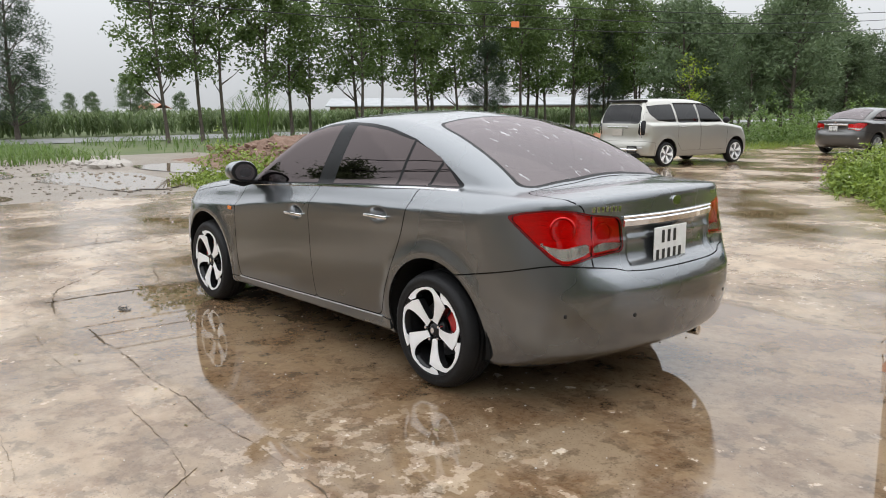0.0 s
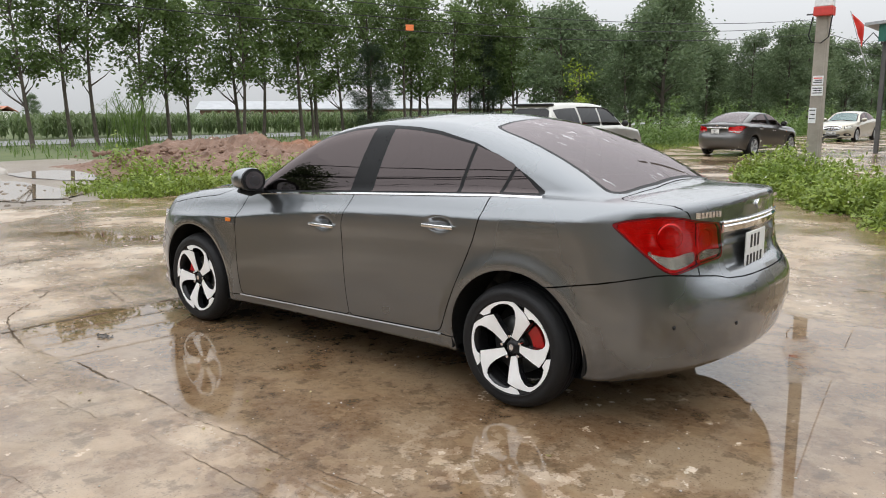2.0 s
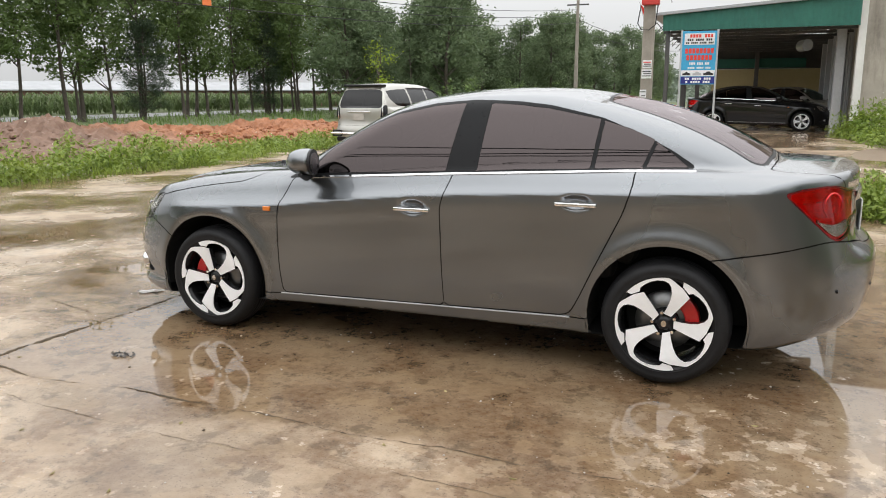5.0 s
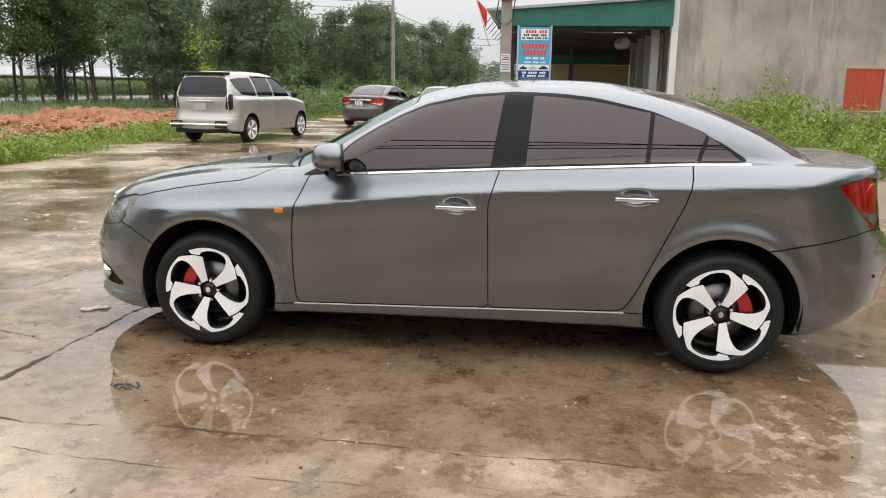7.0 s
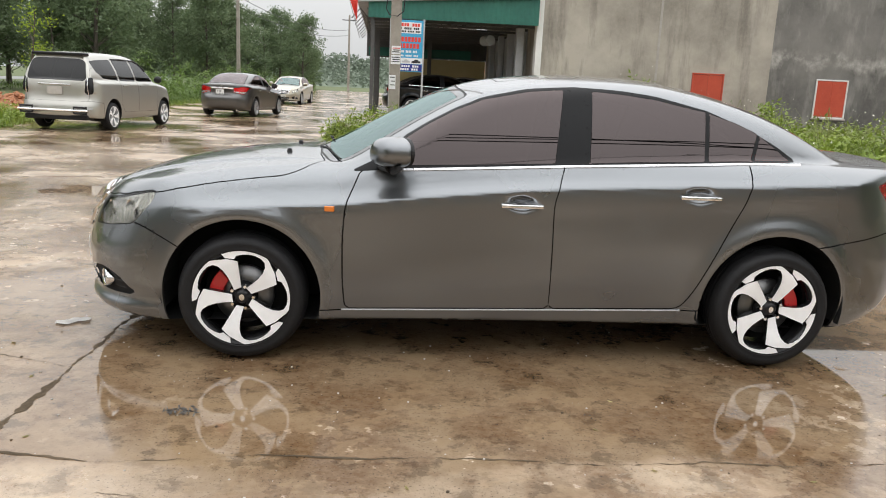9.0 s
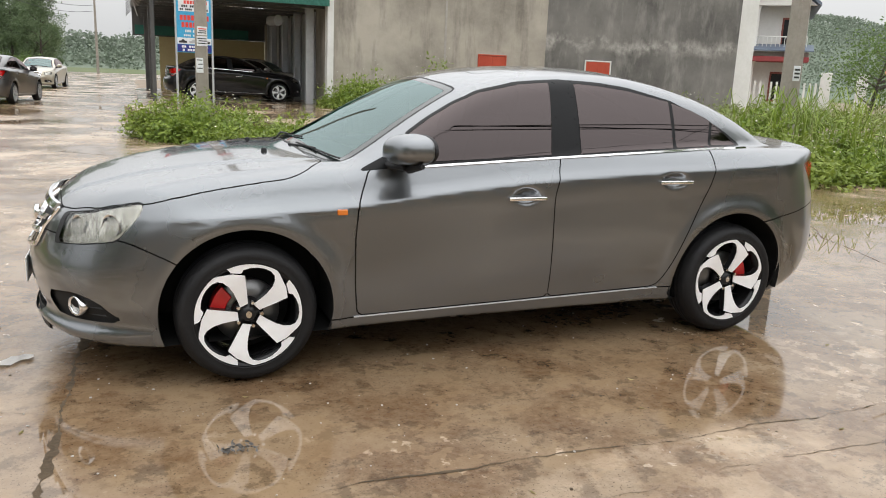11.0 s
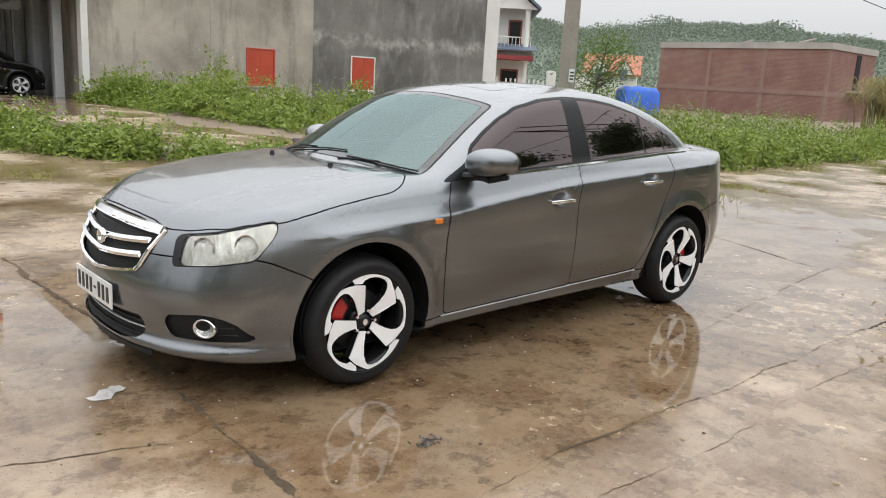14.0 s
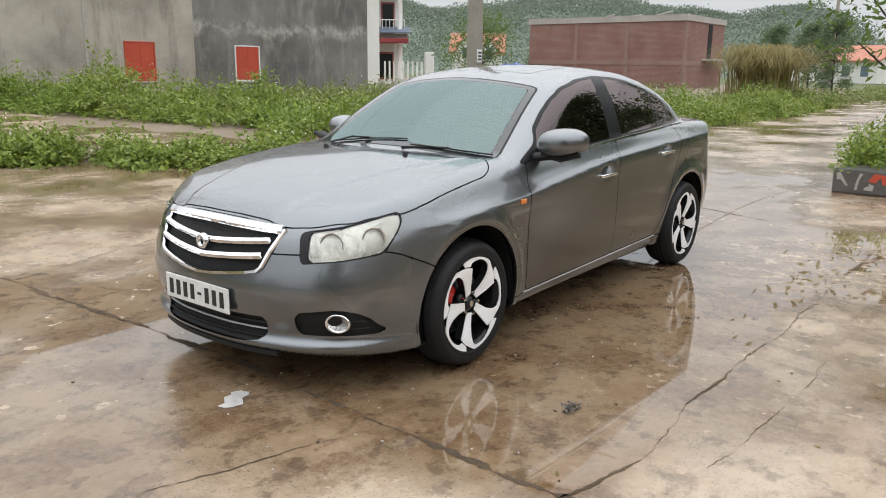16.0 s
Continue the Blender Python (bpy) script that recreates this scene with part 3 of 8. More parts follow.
# ---- garage and the long bare wall ----
YW = -21.0
bm = bmesh.new()
box(bm, (-20.8, YW - 0.25, -0.1), (-4.25, YW, 7.4))
tagged(finish("wall_side", bm, M["wall_old"]), "tall bare rendered wall with rain streaks", "wall", kind="structure")
bm = bmesh.new()
n = 40
xs = np.linspace(-12.15, -20.80, n)
top = [bm.verts.new((x, YW + 0.004, 7.4)) for x in xs]
bot = [bm.verts.new((x, YW + 0.004, -0.1)) for x in xs]
for k in range(n - 1):
    bm.faces.new((top[k], bot[k], bot[k + 1], top[k + 1]))
tagged(finish("wall_side_dark", bm, M["wall_dark"]), "dark damp skim coat on the wall", "wall", kind="structure")
bm = bmesh.new()
box(bm, (-8.32, YW, -0.1), (-8.24, YW + 0.012, 7.4))
tagged(finish("trim_joint", bm, M["band"]), "dark settlement joint in the wall", "trim", kind="structure")
bm = bmesh.new()
box(bm, (-4.40, YW - 0.3, -0.1), (-4.20, YW + 0.06, 7.4))
tagged(finish("trim_corner", bm, M["white_wall"]), "pale corner pier of the garage", "trim", kind="structure")
bm = bmesh.new()
box(bm, (-22.1, YW - 0.75, -0.1), (-20.82, YW - 0.5, 7.4))
tagged(finish("wall_neighbour", bm, M["white_wall"]), "narrow white-painted end of a neighbouring wall", "wall", kind="structure")
bm = bmesh.new()
box(bm, (-20.8, -34, -0.1), (-20.55, YW - 0.25, 7.4))
box(bm, (-4.55, -34, -0.1), (-4.30, YW - 0.3, 7.4))
box(bm, (-20.8, -34.25, -0.1), (-4.30, -34, 7.4))
tagged(finish("wall_house", bm, M["wall_old"]), "bare walls of the unfinished building", "wall", kind="structure")


def shutter_window(name, x0, x1, z0, z1, edge="white_wall"):
    w = tagged(new(name), "closed red shutters in a narrow frame", "window", kind="structure")
    w.location = (0, YW, 0)
    f = 0.045
    for lo, hi in (((x0 - f, 0.005, z0 - f), (x0, 0.05, z1 + f)), ((x1, 0.005, z0 - f), (x1 + f, 0.05, z1 + f)), ((x0, 0.005, z1), (x1, 0.05, z1 + f)), ((x0, 0.005, z0 - f), (x1, 0.05, z0))):
        part("window_frame", soft_box(lo, hi, 0.006, 1), M[edge], w)
    mid = (x0 + x1) / 2
    for a, b in ((x0 + 0.006, mid - 0.004), (mid + 0.004, x1 - 0.006)):
        leaf = part("shutter", soft_box((a, 0.006, z0 + 0.006), (b, 0.030, z1 - 0.006), 0.004, 1), M["shutter"], w, "red painted shutter leaf")
        for k in range(14):
            zz = z0 + 0.08 + (z1 - z0 - 0.16) * k / 13
            bm = bmesh.new()
            box(bm, (a + 0.05, 0.030, zz - 0.02), (b - 0.05, 0.036, zz + 0.02), None)
            part("louvre", bm, M["shutter"], leaf)
    part("window_sill", soft_box((x0 - 0.08, 0.005, z0 - 0.10), (x1 + 0.08, 0.09, z0 - f - 0.002), 0.01, 1), M["band"], w)


shutter_window("window_1", -10.56, -9.56, 0.92, 2.10, "shutter")
shutter_window("window_2", -14.90, -13.86, 0.90, 2.09)

garage = thing("garage", pose(0, 0, 0), "open steel garage with a green sheet fascia", "garage")
bm = bmesh.new()
box(bm, (-4.3, -34, 0.0), (1.5, -20.7, 0.25))
part("garage_floor", bm, M["concrete"], garage, "concrete garage floor")
bm = bmesh.new()
n = 72
rows = []
for k in range(n + 1):
    x, top = -4.20 + 5.40 * k / n, 4.16 - 0.36 * k / n
    y = YW + 0.30 + (0.016 if k % 2 else 0.0)
    rows.append([bm.verts.new(q) for q in ((x, y, 3.34), (x, y, top), (x, y - 0.02, top), (x, y - 0.02, 3.34))])
for a, b in zip(rows, rows[1:]):
    for k in range(4):
        bm.faces.new((a[k], b[k], b[(k + 1) % 4], a[(k + 1) % 4]))
part("fascia", bm, M["green_sheet"], garage, "ribbed green sheet fascia")
bm = bmesh.new()
prism(bm, [(1.55, 3.78), (1.55, 3.86), (-4.22, 4.26), (-4.22, 4.17)], -35.0, YW + 0.42, lambda a, b, d: Vector((a, d, b)))
part("roof", bm, M["tin"], garage, "grey tin roof")
for k in range(9):
    y = -21.4 - 1.5 * k
    bm = bmesh.new()
    box(bm, (-4.25, y - 0.03, 3.30), (1.25, y + 0.03, 3.38))
    box(bm, (-4.25, y - 0.03, 3.62), (1.25, y + 0.03, 3.68))
    for i in range(11):
        x = -4.2 + 0.54 * i
        tube(bm, [(x, y, 3.34), (x + 0.27, y, 3.65), (x + 0.54, y, 3.34)], 0.018, 4)
    part("truss", bm, M["dark_steel"], garage)
for x, y, mt, w in ((-3.88, -22.2, "grey_steel", 0.13), (-3.95, -24.6, "grey_steel", 0.11), (-3.95, -27.0, "grey_steel", 0.11), (-3.95, -29.5, "grey_steel", 0.11), (1.05, -20.9, "dark_steel", 0.06), (0.95, -26.0, "dark_steel", 0.09), (0.95, -33.0, "dark_steel", 0.09), (-1.5, -33.5, "dark_steel", 0.09)):
    part("column", soft_box((x - w, y - w, 0.25), (x + w, y + w, 3.35), 0.012, 1), M[mt], garage, "steel column")
for k in range(22):
    y = -23.2 - 0.45 * k
    bm = bmesh.new()
    box(bm, (-4.29, y - 0.18, 0.25), (-4.24 + (0.02 if k % 2 else 0), y + 0.18, 3.35))
    part("side_sheet", bm, M["tin"], garage)
bm = bmesh.new()
box(bm, (-4.25, -34.0, 0.25), (0.4, -33.9, 2.55))
part("back_panel", bm, M["yellow_panel"], garage, "dull yellow back panel")
bm = bmesh.new()
box(bm, (-4.3, -34.06, 2.56), (1.5, -34.02, 3.95))
part("back_sheet", bm, M["dark_steel"], garage)
bm = bmesh.new()
box(bm, (-3.5, -33.8, 2.6), (1.4, -33.7, 3.0))
part("back_fascia", bm, M["green_sheet"], garage)
bm = bmesh.new()
prism(bm, [(0.86 * math.cos(t) * 0.18, 0.18 * math.sin(t)) for t in np.linspace(0, 2 * math.pi, 17)[:-1]], -0.55, 0.0, lambda a, b, d: Vector((-3.0 + a - 0.3 * d, -23.0 + d, 2.95 + b)))
part("duct", bm, M["tin"], garage, "bent tin duct under the roof")

# unseen plain walls added to close the place behind the way and darken reflections
for k, (x0, x1, y0, y1, h) in enumerate(((-45.0, -6.0, 15.0, 15.3, 3.6), (-6.0, 40.0, 16.0, 16.3, 5.2))):
    bm = bmesh.new()
    box(bm, (x0, y0, -0.1), (x1, y1, h))
    tagged(finish("wall_out_of_view_%d" % (k + 1), bm, M["wall_old"]), "added plain wall out of view, darkening the car's side reflections", "wall", kind="structure")


# ---- vehicles: a smooth body field, meshed, then cut into panels ----
def spline(*pts):
    """A smooth function through (x, y) pairs."""
    xs, ys = np.array([p[0] for p in pts], float), np.array([p[1] for p in pts], float)
    k = np.argsort(xs)
    xs, ys = xs[k], ys[k]
    g = np.gradient(ys, xs)
    X = np.linspace(xs[0], xs[-1], 1600)
    i = np.clip(np.searchsorted(xs, X) - 1, 0, len(xs) - 2)
    h = xs[i + 1] - xs[i]
    t = (X - xs[i]) / h
    Y = (2 * t**3 - 3 * t**2 + 1) * ys[i] + (t**3 - 2 * t**2 + t) * h * g[i] + (3 * t**2 - 2 * t**3) * ys[i + 1] + (t**3 - t**2) * h * g[i + 1]
    return lambda v: np.interp(v, X, Y)


def smax(a, b, k):
    h = np.clip(0.5 + 0.5 * (a - b) / k, 0, 1)
    return b * (1 - h) + a * h + k * h * (1 - h)


def rounded(poly, times=2, most=0.02):
    """Cuts the corners of a closed outline."""
    p = np.array(poly, float)
    for _ in range(times):
        q = np.roll(p, -1, 0)
        k = np.minimum(0.25, most / np.maximum(1e-6, np.linalg.norm(q - p, axis=1)))[:, None]
        p = np.stack(((1 - k) * p + k * q, k * p + (1 - k) * q), 1).reshape(-1, 2)
    return p


def outline_distance(a, b, poly):
    """Signed distance of points (a, b) to a closed outline, below zero inside."""
    d = np.full(a.shape, 1e9)
    inside = np.zeros(a.shape, bool)
    for (x0, y0), (x1, y1) in zip(poly, np.roll(poly, -1, 0)):
        ex, ey = x1 - x0, y1 - y0
        t = np.clip(((a - x0) * ex + (b - y0) * ey) / (ex * ex + ey * ey + 1e-12), 0, 1)
        d = np.minimum(d, np.hypot(a - x0 - t * ex, b - y0 - t * ey))
        if y0 != y1:
            inside ^= ((y0 > b) != (y1 > b)) & (a < (x1 - x0) * (b - y0) / (y1 - y0) + x0)
    return np.where(inside, -d, d)


def net(field, lo, hi, res):
    """The surface field = 0 as quads (surface nets), drawn onto the field."""
    n = [int(round((b - a) / res)) + 1 for a, b in zip(lo, hi)]
    ax = [a + res * np.arange(k) for a, k in zip(lo, n)]
    P = np.stack(np.meshgrid(*ax, indexing="ij"), -1)
    F = field(P[..., 0], P[..., 1], P[..., 2])
    ins = F < 0
    cells = tuple(k - 1 for k in n)
    acc, cnt = np.zeros((*cells, 3)), np.zeros(cells)
    for a in range(3):
        s0, s1 = [slice(None)] * 3, [slice(None)] * 3
        s0[a], s1[a] = slice(0, -1), slice(1, None)
        s0, s1 = tuple(s0), tuple(s1)
        cross = ins[s0] != ins[s1]
        t = np.where(cross, F[s0] / np.where(cross, F[s0] - F[s1], 1), 0)
        pt = P[s0] + t[..., None] * (P[s1] - P[s0])
        o1, o2 = [i for i in range(3) if i != a]
        for d1 in (0, 1):
            for d2 in (0, 1):
                s = [slice(None)] * 3
                s[o1], s[o2] = slice(d1, n[o1] - 1 + d1), slice(d2, n[o2] - 1 + d2)
                s = tuple(s)
                acc += pt[s] * cross[s][..., None]
                cnt += cross[s]
    ids = np.full(cells, -1)
    used = cnt > 0
    ids[used] = np.arange(used.sum())
    V = acc[used] / cnt[used][:, None]
    quads = []
    for a in range(3):
        b, c = (a + 1) % 3, (a + 2) % 3
        s0, s1 = [slice(1, -1)] * 3, [slice(1, -1)] * 3
        s0[a], s1[a] = slice(0, -1), slice(1, None)
        I = np.argwhere(ins[tuple(s0)] != ins[tuple(s1)])
        off = np.ones(3, int)
        off[a] = 0
        I = I + off
        corner = []
        for db, dc in ((-1, -1), (0, -1), (0, 0), (-1, 0)):
            J = I.copy()
            J[:, b] += db
            J[:, c] += dc
            corner.append(ids[J[:, 0], J[:, 1], J[:, 2]])
        Q = np.stack(corner, 1)
        flip = ~ins[I[:, 0], I[:, 1], I[:, 2]]
        Q[flip] = Q[flip][:, ::-1]
        quads.append(Q)
    Q = np.concatenate(quads)
    for _ in range(5):
        f, g = field(*V.T), gradient(field, V)
        V = V - np.clip(f / (g * g).sum(1), -res, res)[:, None] * g
    return V, Q


def gradient(field, V, e=0.002):
    return np.stack([(field(*(V + e * d).T) - field(*(V - e * d).T)) / (2 * e) for d in np.eye(3)], 1)


def cut_along(bm, value, domain):
    """Splits the faces of bm along value = 0, where domain holds."""
    bm.verts.ensure_lookup_table()
    C = np.array([v.co for v in bm.verts])
    val = value(C)
    val[np.abs(val) < 2e-4] = 2e-4
    dom = domain(C)
    bm.verts.index_update()
    todo = [e for e in bm.edges if dom[e.verts[0].index] and dom[e.verts[1].index] and val[e.verts[0].index] * val[e.verts[1].index] < 0]
    fresh = set()
    for e in todo:
        a, b = e.verts
        t = val[a.index] / (val[a.index] - val[b.index])
        _, v = bmesh.utils.edge_split(e, a, float(t))
        fresh.add(v)
    seen = set()
    for v in fresh:
        for f in list(v.link_faces):
            if f in seen or not f.is_valid:
                continue
            seen.add(f)
            on = [u for u in f.verts if u in fresh]
            if len(on) == 2 and not any(e.other_vert(on[0]) is on[1] for e in on[0].link_edges):
                bmesh.utils.face_split(f, on[0], on[1])


def car_field(s):
    def field(x, y, z):
        ya = np.sqrt(y * y + 1e-6)
        top = z - s["zt"](x) + s["crown"](x) * (ya / 0.75) ** 2
        if "crease" in s:
            inside = np.clip((np.interp(x, (0.95, 2.10), s["crease"]) - ya) / 0.028, 0, 1)
            top = top - 0.011 * inside * inside * (3 - 2 * inside) * np.clip((x - 0.95) / 0.25, 0, 1)
        h = z - s["zc"](x)
        w = s["wp"](x) + s["sec"](h)
        for hx in s["hubs"]:
            r = np.hypot(x - hx, z - s["hubz"])
            w = w + 0.014 * np.exp(-(((r - 0.405) / 0.05) ** 2))
        for hx, hz in s.get("cups", ()):
            w = w - 0.025 * np.exp(-((((x - hx) / 0.07) ** 2 + ((z - hz) / 0.034) ** 2) ** 2))
        front = x - s["xf"](z) + s["xfs"](ya)
        back = s["xr"](z)
        if "xr2" in s:
            # the bumper's ledge under the lid dies away towards the corners
            f = np.clip((ya - 0.42) / 0.26, 0, 1)
            back = back + (s["xr2"](z) - back) * f * f * (3 - 2 * f)
        if "recess" in s:
            # the sunk field round the rear plate
            half, z0, z1, deep = s["recess"]
            e = np.clip(np.minimum(np.minimum((half - ya) / 0.03, (z - z0) / 0.03), (z1 - z) / 0.03), 0, 1)
            back = back + deep * e * e * (3 - 2 * e)
        rear = back + s["xrs"](ya) - x
        low = smax(smax(ya - w, top, s["k_top"]), s["zb"](x) - z, 0.03)
        low = smax(smax(low, front, 0.07), rear, np.interp(z, (0.92, 1.05), (0.06, 0.038)))
        wgt = np.clip((x + 0.4) / 0.7, -1, 1)
        tp = z - s["Tc"](x + s["bow"] * ya * ya * wgt) + 0.05 * (ya / 0.6) ** 2
        side = ya - (s["gb"](x) - s["lean"] * (z - 1.0) - 0.40 * (z - 1.0) ** 2)
        gh = smax(smax(tp, side, 0.07), 0.85 - z, 0.02)
        if "grear" in s:
            gh = smax(gh, s["grear"](z) + 0.10 * ya**3 - x, 0.06)
        return -smax(-low, -gh, s.get("k_mix", 0.03))

    return field


def poly_of(side, pts, times=2):
    """A cut on the car: outline in the side (x, z), plan (x, y), front (y, z) or wrapped (s, z) plane."""
    return side, rounded(pts, times) if times else np.array(pts, float)


def flat_pair(C, plane):
    x, y, z = C[:, 0], np.abs(C[:, 1]), C[:, 2]
    if plane in ("side", "whole"):
        return x, z
    if plane == "plan":
        return x, y
    if plane == "front":
        return y, z
    if plane == "nose":
        return x + 0.85 - y, z
    return -x + 0.85 - y, z


def domain_of(name):
    return {
        "flank": lambda C: np.abs(C[:, 1]) > 0.42,
        "nose": lambda C: (C[:, 0] > 1.3) & (np.abs(C[:, 1]) > -1),
        "tail": lambda C: C[:, 0] < -1.4,
        "top": lambda C: C[:, 2] > 0.70,
        "front_face": lambda C: C[:, 0] > 1.78,
        "rear_gate": lambda C: (C[:, 0] < -1.85) & (C[:, 2] > 0.6),
    }[name]


def seam_distance(field, C, plane, poly):
    """Distance to an outline along the body's skin, so that a shut line keeps its width on slanting faces."""
    d = outline_distance(*flat_pair(C, plane), poly)
    near = np.flatnonzero(np.abs(d) < 0.06)
    P = C[near]
    g = np.stack([(outline_distance(*flat_pair(P + 0.001 * e, plane), poly) - outline_distance(*flat_pair(P - 0.001 * e, plane), poly)) / 0.002 for e in np.eye(3)], 1)
    n = gradient(field, P)
    n /= np.linalg.norm(n, axis=1)[:, None]
    slant = np.linalg.norm(g - (g * n).sum(1)[:, None] * n, axis=1)
    d[near] = d[near] / np.clip(slant, 0.15, 1.0)
    return d


def make_body(car, s, res, paint, fine):
    """Meshes the body, cuts the panels and links each as a part of the car."""
    field = car_field(s)
    shut = {n: 0.0024 for n in ("front_bumper", "front_door", "rear_door", "hood", "trunk_lid", "rear_bumper", "sill", "tailgate", "sunroof")} if fine else {}
    V, Q = net(field, (s["ends"][0] - 0.1, -1.02, 0.1), (s["ends"][1] + 0.1, 1.02, s["high"]), res)
    me = bpy.data.meshes.new("shell")
    me.from_pydata(V.tolist(), [], Q.tolist())
    bm = bmesh.new()
    bm.from_mesh(me)
    bpy.data.meshes.remove(me)
    arch = lambda C: np.minimum(*[np.hypot(C[:, 0] - hx, C[:, 2] - s["hubz"]) for hx in s["hubs"]]) - s["arch"]
    cut_along(bm, arch, domain_of("flank"))
    for name, dom, plane, poly, *_rest in s["panels"]:
        for off in (-shut.get(name, 0), shut[name]) if name in shut else (0,):
            cut_along(bm, lambda C: (seam_distance(field, C, plane, poly) if name in shut else outline_distance(*flat_pair(C, plane), poly)) + off, domain_of(dom))
    bm.verts.ensure_lookup_table()
    bm.verts.index_update()
    V = np.array([v.co for v in bm.verts])
    N = gradient(field, V)
    N /= np.linalg.norm(N, axis=1)[:, None]
    faces = [[v.index for v in f.verts] for f in bm.faces]
    bm.free()
    C = np.array([V[f].mean(0) for f in faces])
    lab = np.full(len(faces), "body_shell", dtype=object)
    for name, dom, plane, poly, *_rest in s["panels"]:
        far = seam_distance(field, C, plane, poly) if name in shut else outline_distance(*flat_pair(C, plane), poly)
        wide = shut.get(name, 0)
        hit = domain_of(dom)(C) & (far < -wide)
        if wide:
            seam = domain_of(dom)(C) & (np.abs(far) <= wide)
            if plane in ("side", "nose", "tail"):
                seam &= np.abs(C[:, 1]) > 0.3
            lab[seam] = "gap"
        if plane in ("side", "nose", "tail"):
            hit &= np.abs(C[:, 1]) > 0.3
            lab[hit & (C[:, 1] > 0)] = name + "+"
            lab[hit & (C[:, 1] < 0)] = name + "-"
        else:
            lab[hit] = name
    lab[domain_of("flank")(C) & (arch(C) < 0)] = "gone"
    low = (C[:, 2] < 0.24) & (np.array([N[f].mean(0)[2] for f in faces]) < -0.75)
    lab[low] = "underbody"
    mats = {n: (mt, lb, nm) for n, _, _, _, mt, lb, nm in s["panels"]}
    mats.update(body_shell=("paint", "", "body_shell"), underbody=("dark_inside", "", "underbody"))
    made = {}
    gone = ("gone", "gap")
    for key in sorted(set(lab)):
        if key in gone:
            continue
        base = key.rstrip("+-")
        mt, lb, nm = mats[base]
        if mt == "open":
            continue
        mt = paint if mt == "paint" else M[mt]
        sel = [faces[i] for i in np.flatnonzero(lab == key)]
        ob = panel_mesh(nm, sel, V, N, mt, car, 0.0012 if fine else 0.004)
        tagged(ob, lb)
        made[key] = ob
    keep = [i for i in range(len(faces)) if not any(k in lab[i] for k in ("window", "windscreen", "gone", "headlamp", "tail_lamp", "underbody"))]
    ob = panel_mesh("inner_shell", [faces[i] for i in keep], V - 0.016 * N, N, M["dark_inside"], car, 0.0)
    made["lab"], made["V"], made["N"], made["faces"] = lab, V, N, faces
    return field, made


def panel_mesh(name, sel, V, N, material, parent, gap):
    used = sorted({i for f in sel for i in f})
    to = {u: i for i, u in enumerate(used)}
    P, n = V[used].copy(), N[used]
    F = [[to[i] for i in f] for f in sel]
    if gap:
        count = {}
        for f in F:
            for a, b in zip(f, f[1:] + f[:1]):
                k = (min(a, b), max(a, b))
                count[k] = count.get(k, 0) + 1
        rim = {v for k, c in count.items() if c == 1 for v in k}
        pull = {v: [] for v in rim}
        for f in F:
            on = [v for v in f if v in rim]
            if on:
                c = P[f].mean(0)
                for v in on:
                    pull[v].append(c)
        for v, cs in pull.items():
            d = np.mean(cs, 0) - P[v]
            d -= d.dot(n[v]) * n[v]
            ln = np.linalg.norm(d)
            if ln > 1e-6:
                P[v] += d / ln * min(gap, 0.4 * ln)
    me = bpy.data.meshes.new(name)
    me.from_pydata(P.tolist(), [], F)
    me.materials.append(material)
    me.shade_smooth()
    me.normals_split_custom_set_from_vertices(n.tolist())
    ob = new(name, me)
    ob.parent = parent
    return ob


def outer(field, p, axis, sign=1, reach=(0.0, 2.6)):
    """The outermost place of the body along one axis through p."""
    d = np.linspace(reach[1], reach[0], 2600)
    q = np.tile(np.array(p, float), (len(d), 1))
    q[:, axis] = sign * d
    i = int(np.argmax(field(*q.T) < 0))
    return float(q[i, axis])


def band(bm, pts, width, depth, normal):
    """A flat strip with thickness along pts; normal(i) looks out of the body."""
    rows = []
    for i, p in enumerate(pts):
        p = Vector(p)
        t = (Vector(pts[min(i + 1, len(pts) - 1)]) - Vector(pts[max(i - 1, 0)])).normalized()
        nn = Vector(normal(i)).normalized()
        u = t.cross(nn).normalized() * width / 2
        rows.append([bm.verts.new(p + u), bm.verts.new(p + 0.6 * u + nn * depth), bm.verts.new(p - 0.6 * u + nn * depth), bm.verts.new(p - u)])
    fs = []
    for a, b in zip(rows, rows[1:]):
        for k in range(4):
            fs.append(bm.faces.new((a[k], a[(k + 1) % 4], b[(k + 1) % 4], b[k])))
    fs += [bm.faces.new(rows[0]), bm.faces.new(rows[-1][::-1])]
    bmesh.ops.recalc_face_normals(bm, faces=fs)


def wheel_spot(r, a, y):
    return (-r * math.cos(a), y, r * math.sin(a))


